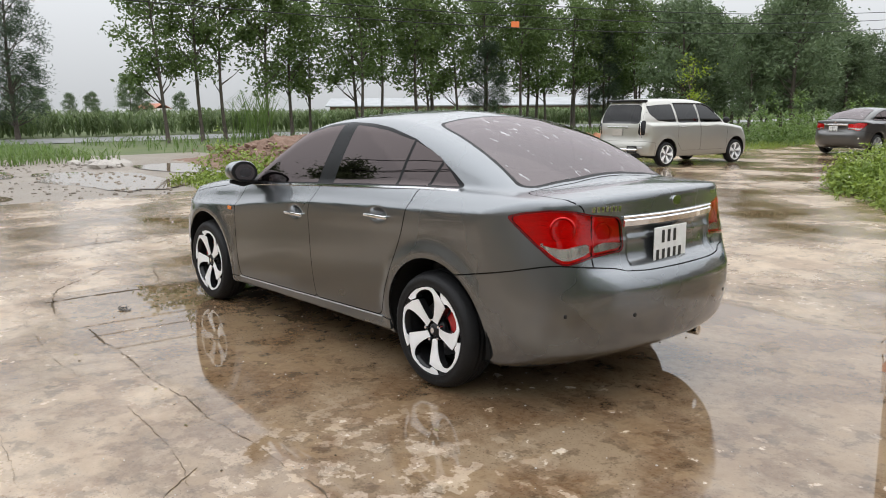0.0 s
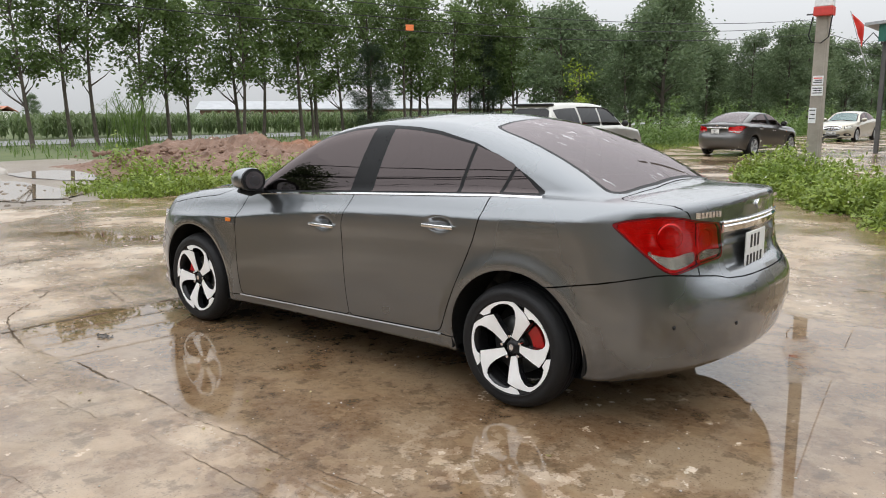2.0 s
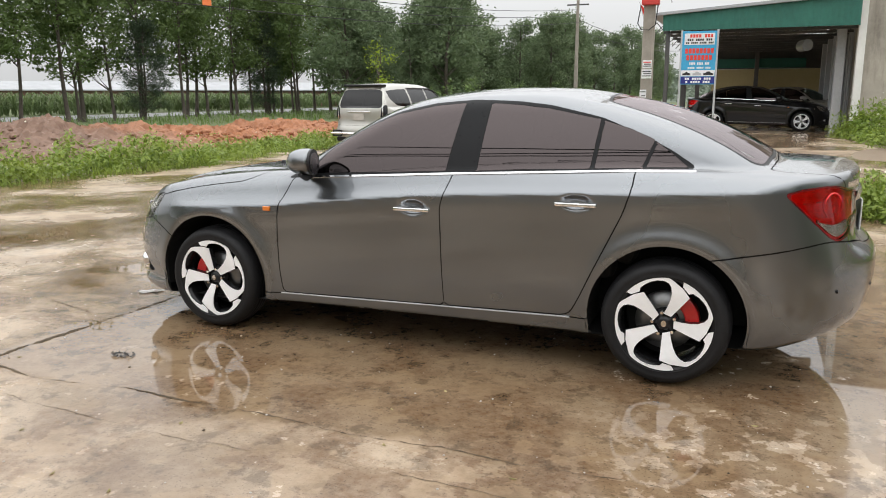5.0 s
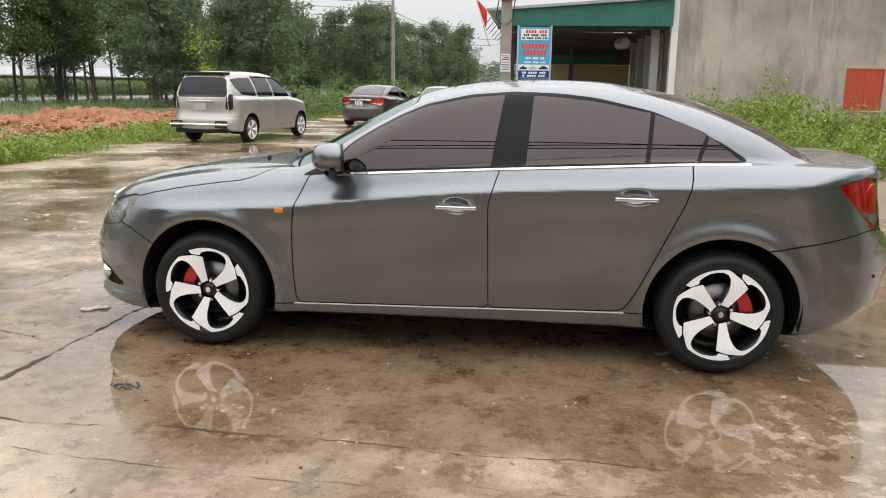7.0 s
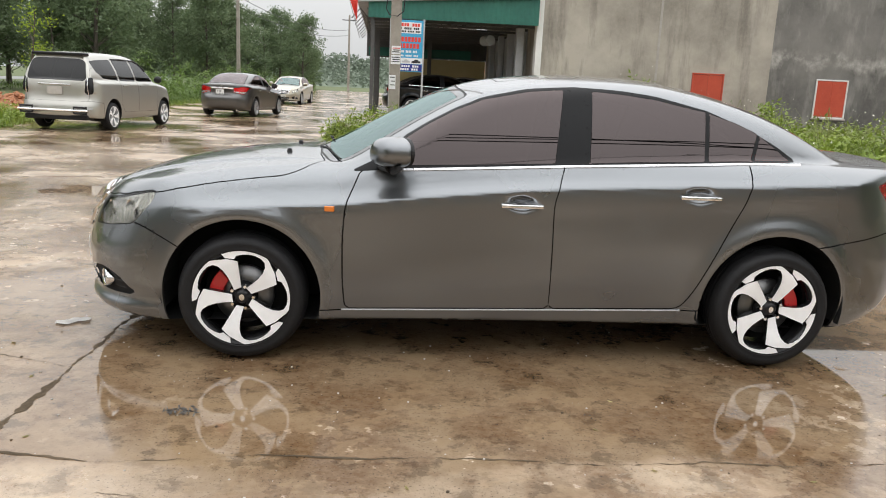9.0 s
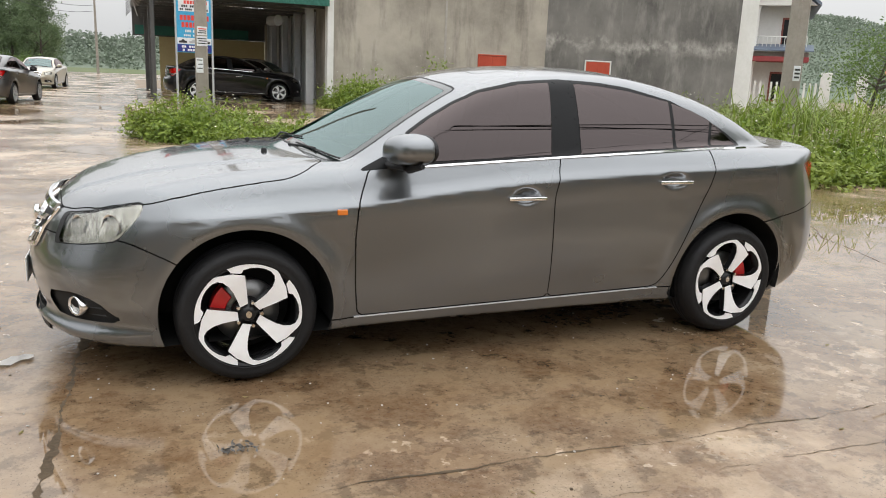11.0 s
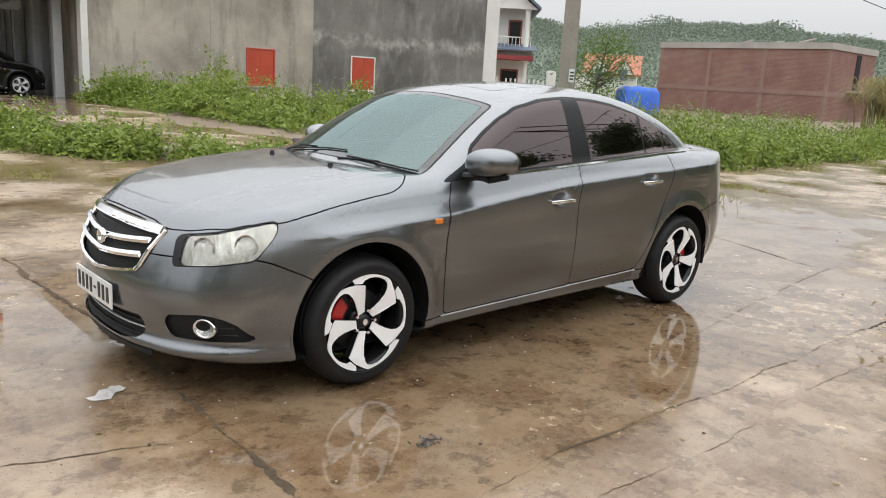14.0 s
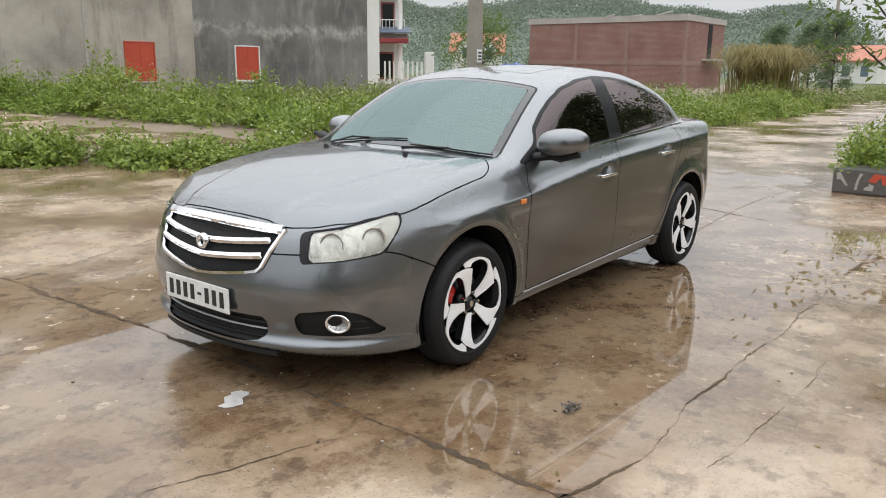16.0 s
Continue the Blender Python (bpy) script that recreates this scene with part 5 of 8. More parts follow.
def dress_sedan(car, field, made, paint, fine, plates=True):
    """The fitted parts of a saloon: grille, lamps, mirrors, handles, trims, plates, wipers."""
    X = lambda y, z: outer(field, (0, y, z), 0)
    XR = lambda y, z: outer(field, (0, y, z), 0, -1)
    Y = lambda x, z: outer(field, (x, 0, z), 1, 1, (0.0, 1.05))
    Z = lambda x, y: outer(field, (x, y, 0), 2, 1, (0.1, 1.7))
    # grille: frame, upper bar, two cross bars, black slats
    half = [(0.0, 0.522), (0.10, 0.529), (0.20, 0.542), (0.30, 0.556), (0.352, 0.566), (0.370, 0.585), (0.395, 0.66), (0.418, 0.742)]
    ring = [(-y, z) for y, z in half[::-1]] + half[1:]
    bm = bmesh.new()
    pts = [(X(y, z) + 0.006, y, z) for y, z in ring]
    band(bm, pts, 0.020, 0.010, lambda i: (1, 0.3 * pts[i][1], 0.1))
    part("grille_frame", bm, M["chrome"], car, "chrome grille frame")
    bm = bmesh.new()
    pts2 = [(X(y, 0.735) + 0.006, y, 0.738 + 0.016 * math.cos(y * 3.4)) for y in np.linspace(-0.415, 0.415, 17)]
    band(bm, pts2, 0.046, 0.014, lambda i: (1, 0, 0.7))
    part("grille_bar", bm, M["chrome"], car, "broad chrome upper grille bar")
    for zz, hw in ((0.672, 0.385), (0.608, 0.365)):
        bm = bmesh.new()
        p3 = [(X(y, zz) + 0.002, y, zz - 0.012 + 0.035 * (abs(y) / hw) ** 1.2) for y in np.linspace(-hw, hw, 21)]
        band(bm, p3, 0.030, 0.014, lambda i: (1, 0, 1.0))
        part("grille_bar", bm, M["chrome"], car)
    for zz in (0.565, 0.59, 0.645, 0.70) if fine else ():
        hw = 0.33 + 0.3 * (zz - 0.55)
        bm = bmesh.new()
        p3 = [(X(y, zz) - 0.035, y, zz) for y in np.linspace(-hw, hw, 9)]
        band(bm, p3, 0.014, 0.014, lambda i: (1, 0, 0.2))
        part("grille_slat", bm, M["black_plastic"], car)
    bm = bmesh.new()
    lathe(bm, [(0.016, 0.010), (0.020, 0.020), (0.030, 0.022), (0.037, 0.014), (0.038, 0.0)], (X(0, 0.655) + 0.008, 0, 0.652), "x", 24)
    part("front_emblem", bm, M["chrome"], car, "plain round chrome emblem", True)
    for hw, zz in ((0.36, 0.262), (0.37, 0.295), (0.38, 0.328)):
        bm = bmesh.new()
        p3 = [(X(y, zz) - 0.02, y, zz) for y in np.linspace(-hw, hw, 11)]
        band(bm, p3, 0.010, 0.02, lambda i: (1, 0, 0.3))
        part("intake_slat", bm, M["black_plastic" if zz != 0.295 else "grey_steel"], car)
    bm = bmesh.new()
    p3 = [(X(y, 0.23) - 0.03, y, 0.192) for y in np.linspace(-0.42, 0.42, 25)]
    band(bm, p3, 0.034, 0.012, lambda i: (1, p3[i][1] * 0.6, 0.0))
    part("front_lip", bm, M["black_plastic"], car, "black lower bumper lip")
    for sy in (1, -1):
        # fog lamp in its dark recess
        fx = X(sy * 0.655, 0.352) + 0.012
        bm = bmesh.new()
        lathe(bm, [(0.056, -0.03), (0.058, -0.002), (0.053, 0.008), (0.045, 0.0)], (fx - 0.03, sy * 0.672, 0.352), "x", 28)
        turn = Matrix.Translation((fx - 0.03, sy * 0.672, 0.352)) @ Matrix.Rotation(sy * math.radians(28), 4, "Z") @ Matrix.Diagonal((1, 1, 0.76, 1)) @ Matrix.Translation((0.03 - fx, -sy * 0.672, -0.352))
        bmesh.ops.transform(bm, matrix=turn, verts=bm.verts[:])
        fog = part("fog_lamp", bm, M["chrome"], car, "round fog lamp with chrome ring", True)
        bm = bmesh.new()
        lathe(bm, [(0.0, -0.020), (0.016, -0.019), (0.034, -0.013), (0.047, -0.002)], (fx - 0.03, sy * 0.672, 0.352), "x", 28)
        bmesh.ops.transform(bm, matrix=turn, verts=bm.verts[:])
        part("reflector", bm, M["lamp_clear"], fog, "", True)
        for zz in (0.318, 0.352, 0.385):
            bm = bmesh.new()
            p3 = [(X(sy * y, zz) - 0.035, sy * y, zz) for y in np.linspace(0.525, 0.745, 7)]
            band(bm, p3, 0.012, 0.012, lambda i: (1, 0, 0.3))
            part("fog_slat", bm, M["black_plastic"], car)
        # headlamp inside
        for hy, hz, rr in ((0.735, 0.712, 0.046), (0.612, 0.690, 0.047)):
            bm = bmesh.new()
            hx = X(sy * hy, hz) - 0.030
            aim = Matrix.Translation((hx, sy * hy, hz)) @ Matrix.Rotation(sy * math.radians(44 if hy > 0.7 else 30), 4, "Z") @ Matrix.Translation((-hx, -sy * hy, -hz))
            lathe(bm, [(0.0, -0.045), (0.3 * rr, -0.04), (0.7 * rr, -0.022), (rr, 0.012), (rr + 0.004, 0.012)], (hx, sy * hy, hz), "x", 24)
            bmesh.ops.transform(bm, matrix=aim, verts=bm.verts[:])
            part("headlamp_bowl", bm, M["chrome"], car, "", True)
            bm = bmesh.new()
            lathe(bm, [(0.0, -0.008), (0.009, -0.012), (0.012, -0.022), (0.012, -0.04)], (hx, sy * hy, hz), "x", 14)
            bmesh.ops.transform(bm, matrix=aim, verts=bm.verts[:])
            part("headlamp_bulb", bm, M["chrome"], car, "", True)
        # mirror
        mx, my, mz = (0.605, 0.930, 1.045) if sy > 0 or not fine else (0.50, 0.825, 1.03)
        bm = bmesh.new()
        bmesh.ops.create_uvsphere(bm, u_segments=28, v_segments=18, radius=1.0)
        for v in bm.verts:
            x, y, z = v.co
            k = (abs(x) ** 2.7 + abs(y) ** 2.7 + abs(z) ** 2.7) ** (-1 / 2.7)
            x, y, z = x * k, y * k, z * k
            x = x * (1.0 if x > 0 else 0.35)
            z = z * (0.95 if z > 0 else 0.72) * (1 - 0.14 * max(0.0, y)) + 0.10 * y
            v.co = (mx + 0.125 * x - 0.035 * y, sy * (my + 0.120 * y), mz + 0.088 * z)
        bmesh.ops.recalc_face_normals(bm, faces=bm.faces[:])
        mirror = part("side_mirror", bm, paint, car, "body-coloured door mirror", True)
        bm = bmesh.new()
        prism(bm, [(0.088 * math.cos(t), 0.058 * math.sin(t)) for t in np.linspace(0, 2 * math.pi, 25)[:-1]], 0.0, 0.006, lambda a, b, d: Vector((mx - 0.036 - d - 0.035 * a / 0.118, sy * (my + a), mz + 0.004 + b + 0.06 * a)))
        part("mirror_glass", bm, M["mirror"], mirror)
        bm = bmesh.new()
        prism(bm, [(0.112 * math.cos(t), (0.078 if math.sin(t) > 0 else 0.064) * math.sin(t)) for t in np.linspace(0, 2 * math.pi, 33)[:-1]], -0.012, 0.003, lambda a, b, d: Vector((mx - 0.036 - d - 0.035 * a / 0.118, sy * (my + a), mz + 0.002 + b + 0.075 * a)))
        part("mirror_bezel", bm, M["black_plastic"], mirror, "black mirror surround")
        bm = bmesh.new()
        tube(bm, [(0.67, sy * (Y(0.67, 0.965) - 0.02), 0.968), (0.655, sy * 0.87, 0.980), (0.63, sy * 0.92, 0.985)], [0.035, 0.03, 0.04], 10)
        bmesh.ops.scale(bm, vec=(1, 1, 0.7), verts=bm.verts[:], space=Matrix.Translation((0, 0, -0.975)))
        part("mirror_foot", bm, M["black_plastic"], mirror)
        bm = bmesh.new()
        tube(bm, [(0.63, sy * 0.845, 0.980), (0.625, sy * 0.92, 0.972), (0.60, sy * 1.025, 0.990)], [0.02, 0.026, 0.012], 10)
        part("mirror_base", bm, M["black_plastic"], mirror)
        # door handles over their cups
        for hx, hz in ((-0.005, 0.8145), (-0.893, 0.884)):
            yy = Y(hx + 0.09, hz)
            bm = soft_box((-0.105, -0.011, -0.0125), (0.105, 0.012, 0.0125), 0.006, 3)
            for v in bm.verts:
                k = v.co.x / 0.105
                v.co.y += 0.030 - 0.018 * k * k
                v.co.z *= 1 - 0.25 * k * k
            bmesh.ops.transform(bm, matrix=Matrix.Translation((hx, 0, hz)), verts=bm.verts[:])
            for v in bm.verts:
                v.co.y = sy * (yy - 0.004 + v.co.y)
            bmesh.ops.recalc_face_normals(bm, faces=bm.faces[:])
            part("door_handle", bm, M["chrome"], car, "chrome door handle", True)
        # bright waist strip, and a pale door-bottom strip that paints the body's lit edge
        line = [(x, sy * (Y(x, z) + 0.001), z) for x, z in ((x, np.interp(x, (-1.445, -1.15, -0.22, 0.58, 0.67), (1.058, 1.052, 1.008, 0.962, 0.956))) for x in np.linspace(0.66, -1.445, 26))]
        bm = bmesh.new()
        band(bm, line, 0.017, 0.007, lambda i: (0, sy, 0.35))
        part("waist_strip", bm, M["chrome"], car, "chrome waist strip")
        low = [(x, sy * (Y(x, z) + 0.001), z) for x, z in ((x, np.interp(x, (-0.87, 0.86), (0.2935, 0.2655))) for x in np.linspace(0.86, -0.87, 22))]
        bm = bmesh.new()
        band(bm, low, 0.008, 0.006, lambda i: (0, sy, 0.2))
        part("door_edge_highlight", bm, M["grey_steel"], car, "thin pale strip standing in for the lit edge under the doors")
        bm = soft_box((-0.024, -0.004, -0.013), (0.024, 0.008, 0.013), 0.004)
        bmesh.ops.transform(bm, matrix=Matrix.Translation((0.925, sy * Y(0.925, 0.77), 0.770)), verts=bm.verts[:])
        part("side_marker", bm, M["amber"], car, "amber side marker lamp")
        # tail lamp inside
        for s_, z_, rr in ((2.19, 0.910, 0.056), (2.52, 0.890, 0.042)):
            ty = 0.672 if s_ < 2.4 else 0.485
            tx = XR(sy * ty, z_) + 0.018
            aim = Matrix.Translation((tx, sy * ty, z_)) @ Matrix.Rotation(-sy * math.radians(40 if s_ < 2.4 else 18), 4, "Z") @ Matrix.Translation((-tx, -sy * ty, -z_))
            bm = bmesh.new()
            lathe(bm, [(0.0, 0.03), (0.4 * rr, 0.028), (0.8 * rr, 0.012), (rr, -0.008), (rr + 0.006, -0.008), (rr + 0.006, 0.02)], (tx, sy * ty, z_), "x", 26)
            bmesh.ops.transform(bm, matrix=aim, verts=bm.verts[:])
            part("tail_lamp_bowl", bm, M["lamp_red_bright"], car, "", True)
        # wheel housings
        for hx in (1.3425, -1.3425):
            bm = bmesh.new()
            prof = []
            rows = []
            for a in np.linspace(-0.22, math.pi + 0.22, 26):
                rows.append([bm.verts.new((hx + 0.392 * math.cos(a), sy * yy, 0.325 + 0.392 * math.sin(a))) for yy in (0.855, 0.55, 0.50)])
            for a, b in zip(rows, rows[1:]):
                for k in range(2):
                    bm.faces.new((a[k], a[k + 1], b[k + 1], b[k]))
            bm.faces.new([r[2] for r in rows])
            part("wheel_housing", bm, M["dark_inside"], car)
        if fine:
            for yy, zz in ((0.40, 0.50), (0.70, 0.51)):
                bm = bmesh.new()
                lathe(bm, [(0.0, 0.004), (0.009, 0.003), (0.011, -0.004)], (XR(sy * yy, zz), sy * yy, zz), "x", 12)
                bmesh.ops.scale(bm, vec=(-1, 1, 1), verts=bm.verts[:], space=Matrix.Translation((-XR(sy * yy, zz), 0, 0)))
                part("parking_sensor", bm, M["black_plastic"], car)
    for sg in "+-":
        offset_panel("headlamp_housing", made, ("headlamp" + sg,), 0.014, M["lamp_housing"], car)
        for key in ("", "_inner"):
            offset_panel("tail_lamp_housing", made, ("tail_lamp" + key + sg,), 0.014, M["lamp_red_deep"], car)
            offset_panel("reversing_reflector", made, ("tail_lamp_clear" + key + sg,), 0.010, M["lamp_clear"], car)
    # trunk: chrome bar, emblem, plate, lettering as plain bars
    bm = bmesh.new()
    p3 = [(XR(y, 0.935) - 0.003, y, 0.926) for y in np.linspace(-0.385, 0.385, 21)]
    band(bm, p3, 0.044, 0.012, lambda i: (-1, 0, -0.12))
    bar = part("trunk_bar", bm, M["chrome"], car, "broad chrome bar across the trunk lid")
    bm = bmesh.new()
    p3 = [(XR(y, 0.950) - 0.006, y, 0.951) for y in np.linspace(-0.388, 0.388, 21)]
    band(bm, p3, 0.012, 0.010, lambda i: (-1, 0, 1.2))
    part("bar_lip", bm, M["chrome"], bar)
    bm = bmesh.new()
    prism(bm, [(0.037 * math.cos(t), 0.024 * math.sin(t)) for t in np.linspace(0, 2 * math.pi, 25)[:-1]], 0.0, 0.009, lambda a, b, d: Vector((XR(0, 1.012) - d, a, 1.012 + b)))
    part("rear_emblem", bm, M["chrome"], car, "plain oval chrome emblem")
    if fine:
        for k in range(7):
            y = 0.548 - 0.023 * k
            bm = bmesh.new()
            box(bm, (-0.011, -0.009, -0.013), (0.004, 0.009, 0.013), Matrix.Translation((XR(y, 1.0), y, 1.0)))
            part("badge_bar", bm, M["chrome"], car)
        bm = bmesh.new()
        box(bm, (-0.006, -0.030, -0.009), (0.0, 0.030, 0.009), Matrix.Translation((XR(0.43, 1.02), -0.43, 1.02)))
        part("badge_bar", bm, M["chrome"], car)
    if plates:
        px = XR(0.05, 0.8) - 0.022
        bm = soft_box((px - 0.008, -0.085, 0.700), (px, 0.195, 0.890), 0.004)
        plate = part("rear_plate", bm, M["white_plate"], car, "white rear plate with dark bars")
        rows = [(0.135, 0.842, 3), (0.178, 0.748, 5)]
        for y0, zc, cnt in rows:
            for k in range(cnt):
                yc = y0 - k * (0.05 if cnt == 3 else 0.0485)
                bm = bmesh.new()
                box(bm, (px - 0.0105, yc - 0.033 + 0.012, zc - 0.031), (px - 0.007, yc, zc + 0.031))
                part("plate_bar", bm, M["ink"], plate)
        fx = X(0, 0.42) + 0.002
        bm = soft_box((fx, -0.25, 0.356), (fx + 0.008, 0.23, 0.474), 0.004)
        plate = part("front_plate", bm, M["white_plate"], car, "white front plate with dark bars")
        for k in range(8):
            yc = 0.182 - k * 0.055
            bm = bmesh.new()
            hh = 0.036 if k != 3 else 0.006
            box(bm, (fx + 0.007, yc - 0.014, 0.415 - hh), (fx + 0.0105, yc + 0.014, 0.415 + hh))
            part("plate_bar", bm, M["ink"], plate)
    # wipers and washer jets
    for y0, y1 in ((0.18, 0.66), (-0.42, 0.12)):
        bm = bmesh.new()
        p3 = [(x, y, Z(x, y) + 0.008) for x, y in ((1.0 - 0.045 * (y - y0) / (y1 - y0) - 0.16 * y * y, y) for y in np.linspace(y0, y1, 9))]
        tube(bm, p3, 0.0045, 6)
        mid = p3[4]
        tube(bm, [(mid[0], mid[1], mid[2] + 0.005), (mid[0] + 0.02, mid[1] - 0.12, mid[2] + 0.004), (1.03 - 0.2 * (y0 - 0.05) ** 2, y0 - 0.04, Z(1.03, y0) + 0.008)], 0.0055, 6)
        part("wiper", bm, M["black_plastic"], car, "black wiper")
    for y in (0.30, -0.30):
        bm = bmesh.new()
        lathe(bm, [(0.0, 0.022), (0.012, 0.018), (0.016, 0.0)], (1.18, y, Z(1.18, y) - 0.002), "z", 10)
        part("washer_jet", bm, M["black_plastic"], car)
    # cabin
    bm = bmesh.new()
    prism(bm, [(0.95, 0.93), (0.62, 0.96), (0.50, 0.90), (0.50, 0.6), (0.95, 0.6)], -0.68, 0.68, lambda a, b, d: Vector((a, d, b)))
    part("dashboard", bm, M["black_plastic"], car)
    for y in (0.36, -0.36):
        bm = soft_box((-0.30, y - 0.24, 0.45), (0.22, y + 0.24, 0.60), 0.05)
        part("seat", bm, M["seat"], car)
        bm = soft_box((-0.07, -0.23, 0.0), (0.07, 0.23, 0.60), 0.05)
        bmesh.ops.transform(bm, matrix=pose(-0.27, y, 0.55, 0, -14, 0), verts=bm.verts[:])
        part("backrest", bm, M["seat"], car)
        bm = soft_box((-0.05, -0.12, 0.0), (0.05, 0.12, 0.18), 0.04)
        bmesh.ops.transform(bm, matrix=pose(-0.44, y, 1.16, 0, -12, 0), verts=bm.verts[:])
        part("head_rest", bm, M["seat"], car)
    bm = soft_box((-1.05, -0.62, 0.45), (-0.6, 0.62, 0.60), 0.05)
    part("rear_seat", bm, M["seat"], car)
    bm = soft_box((-0.08, -0.62, 0.0), (0.08, 0.62, 0.55), 0.05)
    bmesh.ops.transform(bm, matrix=pose(-1.06, 0, 0.55, 0, -22, 0), verts=bm.verts[:])
    part("rear_backrest", bm, M["seat"], car)
    bm = bmesh.new()
    ring = [(0.50 + 0.06 * math.sin(t), 0.36 + 0.18 * math.cos(t), 0.93 + 0.17 * math.sin(t)) for t in np.linspace(0, 2 * math.pi, 21)]
    tube(bm, ring, 0.014, 6, False)
    part("steering_wheel", bm, M["black_plastic"], car)
    bm = bmesh.new()
    tube(bm, [(-1.9, -0.45, 0.225), (-2.11, -0.46, 0.22)], 0.028, 14)
    part("exhaust_pipe", bm, M["chrome"], car)
    bm = soft_box((-2.0, 0.05, 0.20), (-1.75, 0.55, 0.32), 0.05)
    part("silencer", bm, M["dark_steel"], car)


M["lamp_red_bright"] = plain("bright red reflector", (0.95, 0.045, 0.05), 0.25, 0.4)
M["lamp_red_deep"] = surface("deep red reflector", (0.58, 0.016, 0.022), (0.92, 0.04, 0.045), 6, 40, (0.2, 0.4), 0.3, metal=0.4, stretch=(1.0, 1.0, 4.0))
M["lamp_housing"] = surface("lamp housing", (0.42, 0.41, 0.38), (0.98, 0.97, 0.93), 9, 26, (0.05, 0.16), 0.5, metal=0.9, stretch=(1.0, 1.0, 0.25))


def make_sedan(name, m, paint, label, res, fine, face="alloy_white", tone="black_gloss", plates=True, phases=(40, -4)):
    car = thing(name, m, label, "car")
    s = SEDAN
    field, made = make_body(car, s, res, paint, fine)
    dress_sedan(car, field, made, paint, fine, plates)
    for hx, ph, cal in ((1.3425, phases[0], 155), (-1.3425, phases[1], 25)):
        for sy in (1, -1):
            make_wheel(car, (hx, sy * 0.885, 0.3165), ph, cal if fine else None, sy < 0, fine and sy > 0, face, tone)
    return car


SEDAN = sedan_spec()

sedan = make_sedan("sedan", pose(0, 0, 0), M["paint_grey"], "wet dark grey metallic saloon parked on the wet concrete", 0.0165, True)


# ---- other vehicles ----
def suv_spec():
    s = dict(
        ends=(-2.34, 2.30), high=1.92, hubs=(1.375, -1.375), hubz=0.335, arch=0.385, k_top=0.10, bow=0.16, lean=0.16,
        zt=spline((-2.6, 1.12), (-1.5, 1.10), (0.5, 1.08), (1.0, 1.09), (1.4, 1.06), (1.8, 0.99), (2.05, 0.90), (2.2, 0.80), (2.4, 0.65)),
        crown=spline((-2.5, 0.0), (0.8, 0.0), (1.4, 0.03), (2.4, 0.04)),
        wp=spline((-2.5, 0.82), (-2.2, 0.845), (-1.8, 0.868), (-1.0, 0.875), (0.9, 0.875), (1.4, 0.872), (1.8, 0.85), (2.1, 0.80), (2.4, 0.70)),
        sec=spline((-0.95, -0.10), (-0.8, -0.05), (-0.65, -0.02), (-0.4, 0.0), (-0.1, 0.0), (0.05, -0.02), (0.15, -0.05), (0.3, -0.10), (0.6, -0.25)),
        zc=spline((-2.4, 1.02), (0.0, 1.0), (1.0, 0.96), (2.4, 0.85)),
        zb=spline((-2.5, 0.36), (-2.1, 0.30), (-1.5, 0.27), (1.5, 0.26), (2.4, 0.26)),
        xf=spline((0.2, 2.20), (0.4, 2.26), (0.6, 2.25), (0.8, 2.19), (1.0, 2.06), (1.3, 1.8)),
        xfs=spline((0.0, 0.0), (0.3, 0.03), (0.5, 0.09), (0.66, 0.18), (0.75, 0.28), (0.85, 0.46), (1.1, 1.1)),
        xr=spline((0.2, -2.24), (0.35, -2.29), (0.55, -2.30), (0.70, -2.25), (1.0, -2.23), (1.2, -2.20), (1.9, -2.1)),
        xrs=spline((0.0, 0.0), (0.4, 0.02), (0.65, 0.07), (0.76, 0.14), (0.84, 0.26), (0.9, 0.4), (1.1, 1.0)),
        Tc=spline((2.0, 0.72), (1.45, 0.98), (1.2, 1.11), (0.85, 1.36), (0.55, 1.56), (0.35, 1.65), (0.1, 1.70), (-0.5, 1.735), (-1.3, 1.735), (-1.9, 1.70), (-2.2, 1.66), (-2.6, 1.58)),
        grear=spline((0.8, -2.20), (1.05, -2.19), (1.3, -2.13), (1.55, -2.04), (1.75, -1.98), (2.0, -1.9)),
        gb=spline((1.6, 0.74), (1.2, 0.78), (0.6, 0.815), (-0.5, 0.825), (-1.6, 0.815), (-2.1, 0.79), (-2.5, 0.76)),
    )
    front = [(0.86, 1.115), (0.78, 1.22), (0.55, 1.40), (0.38, 1.52), (0.22, 1.56), (-0.05, 1.575), (-0.05, 1.11)]
    rear = [(-0.12, 1.11), (-0.12, 1.577), (-0.55, 1.582), (-0.92, 1.575), (-0.90, 1.11)]
    last = [(-0.98, 1.12), (-1.0, 1.572), (-1.5, 1.56), (-1.92, 1.52), (-1.86, 1.32), (-1.62, 1.16)]
    back = [(-0.3, 1.10), (0.62, 1.10), (0.66, 1.16), (0.60, 1.50), (0.50, 1.56), (-0.3, 1.57)]
    ws = [(0.36, -0.3), (0.36, 0.45), (0.40, 0.58), (1.02, 0.68), (1.12, 0.60), (1.22, 0.2), (1.23, -0.3)]
    lamp = [(2.14, 1.16), (2.215, 1.18), (2.36, 1.12), (2.40, 0.86), (2.34, 0.80), (2.17, 0.82)]
    head = [(1.75, 0.93), (2.1, 0.92), (2.45, 0.84), (2.45, 0.70), (2.1, 0.70), (1.85, 0.76)]
    door_f = [(0.98, 1.08), (1.0, 0.8), (0.96, 0.40), (-0.08, 0.40), (-0.08, 1.60), (0.2, 1.585), (0.5, 1.47)]
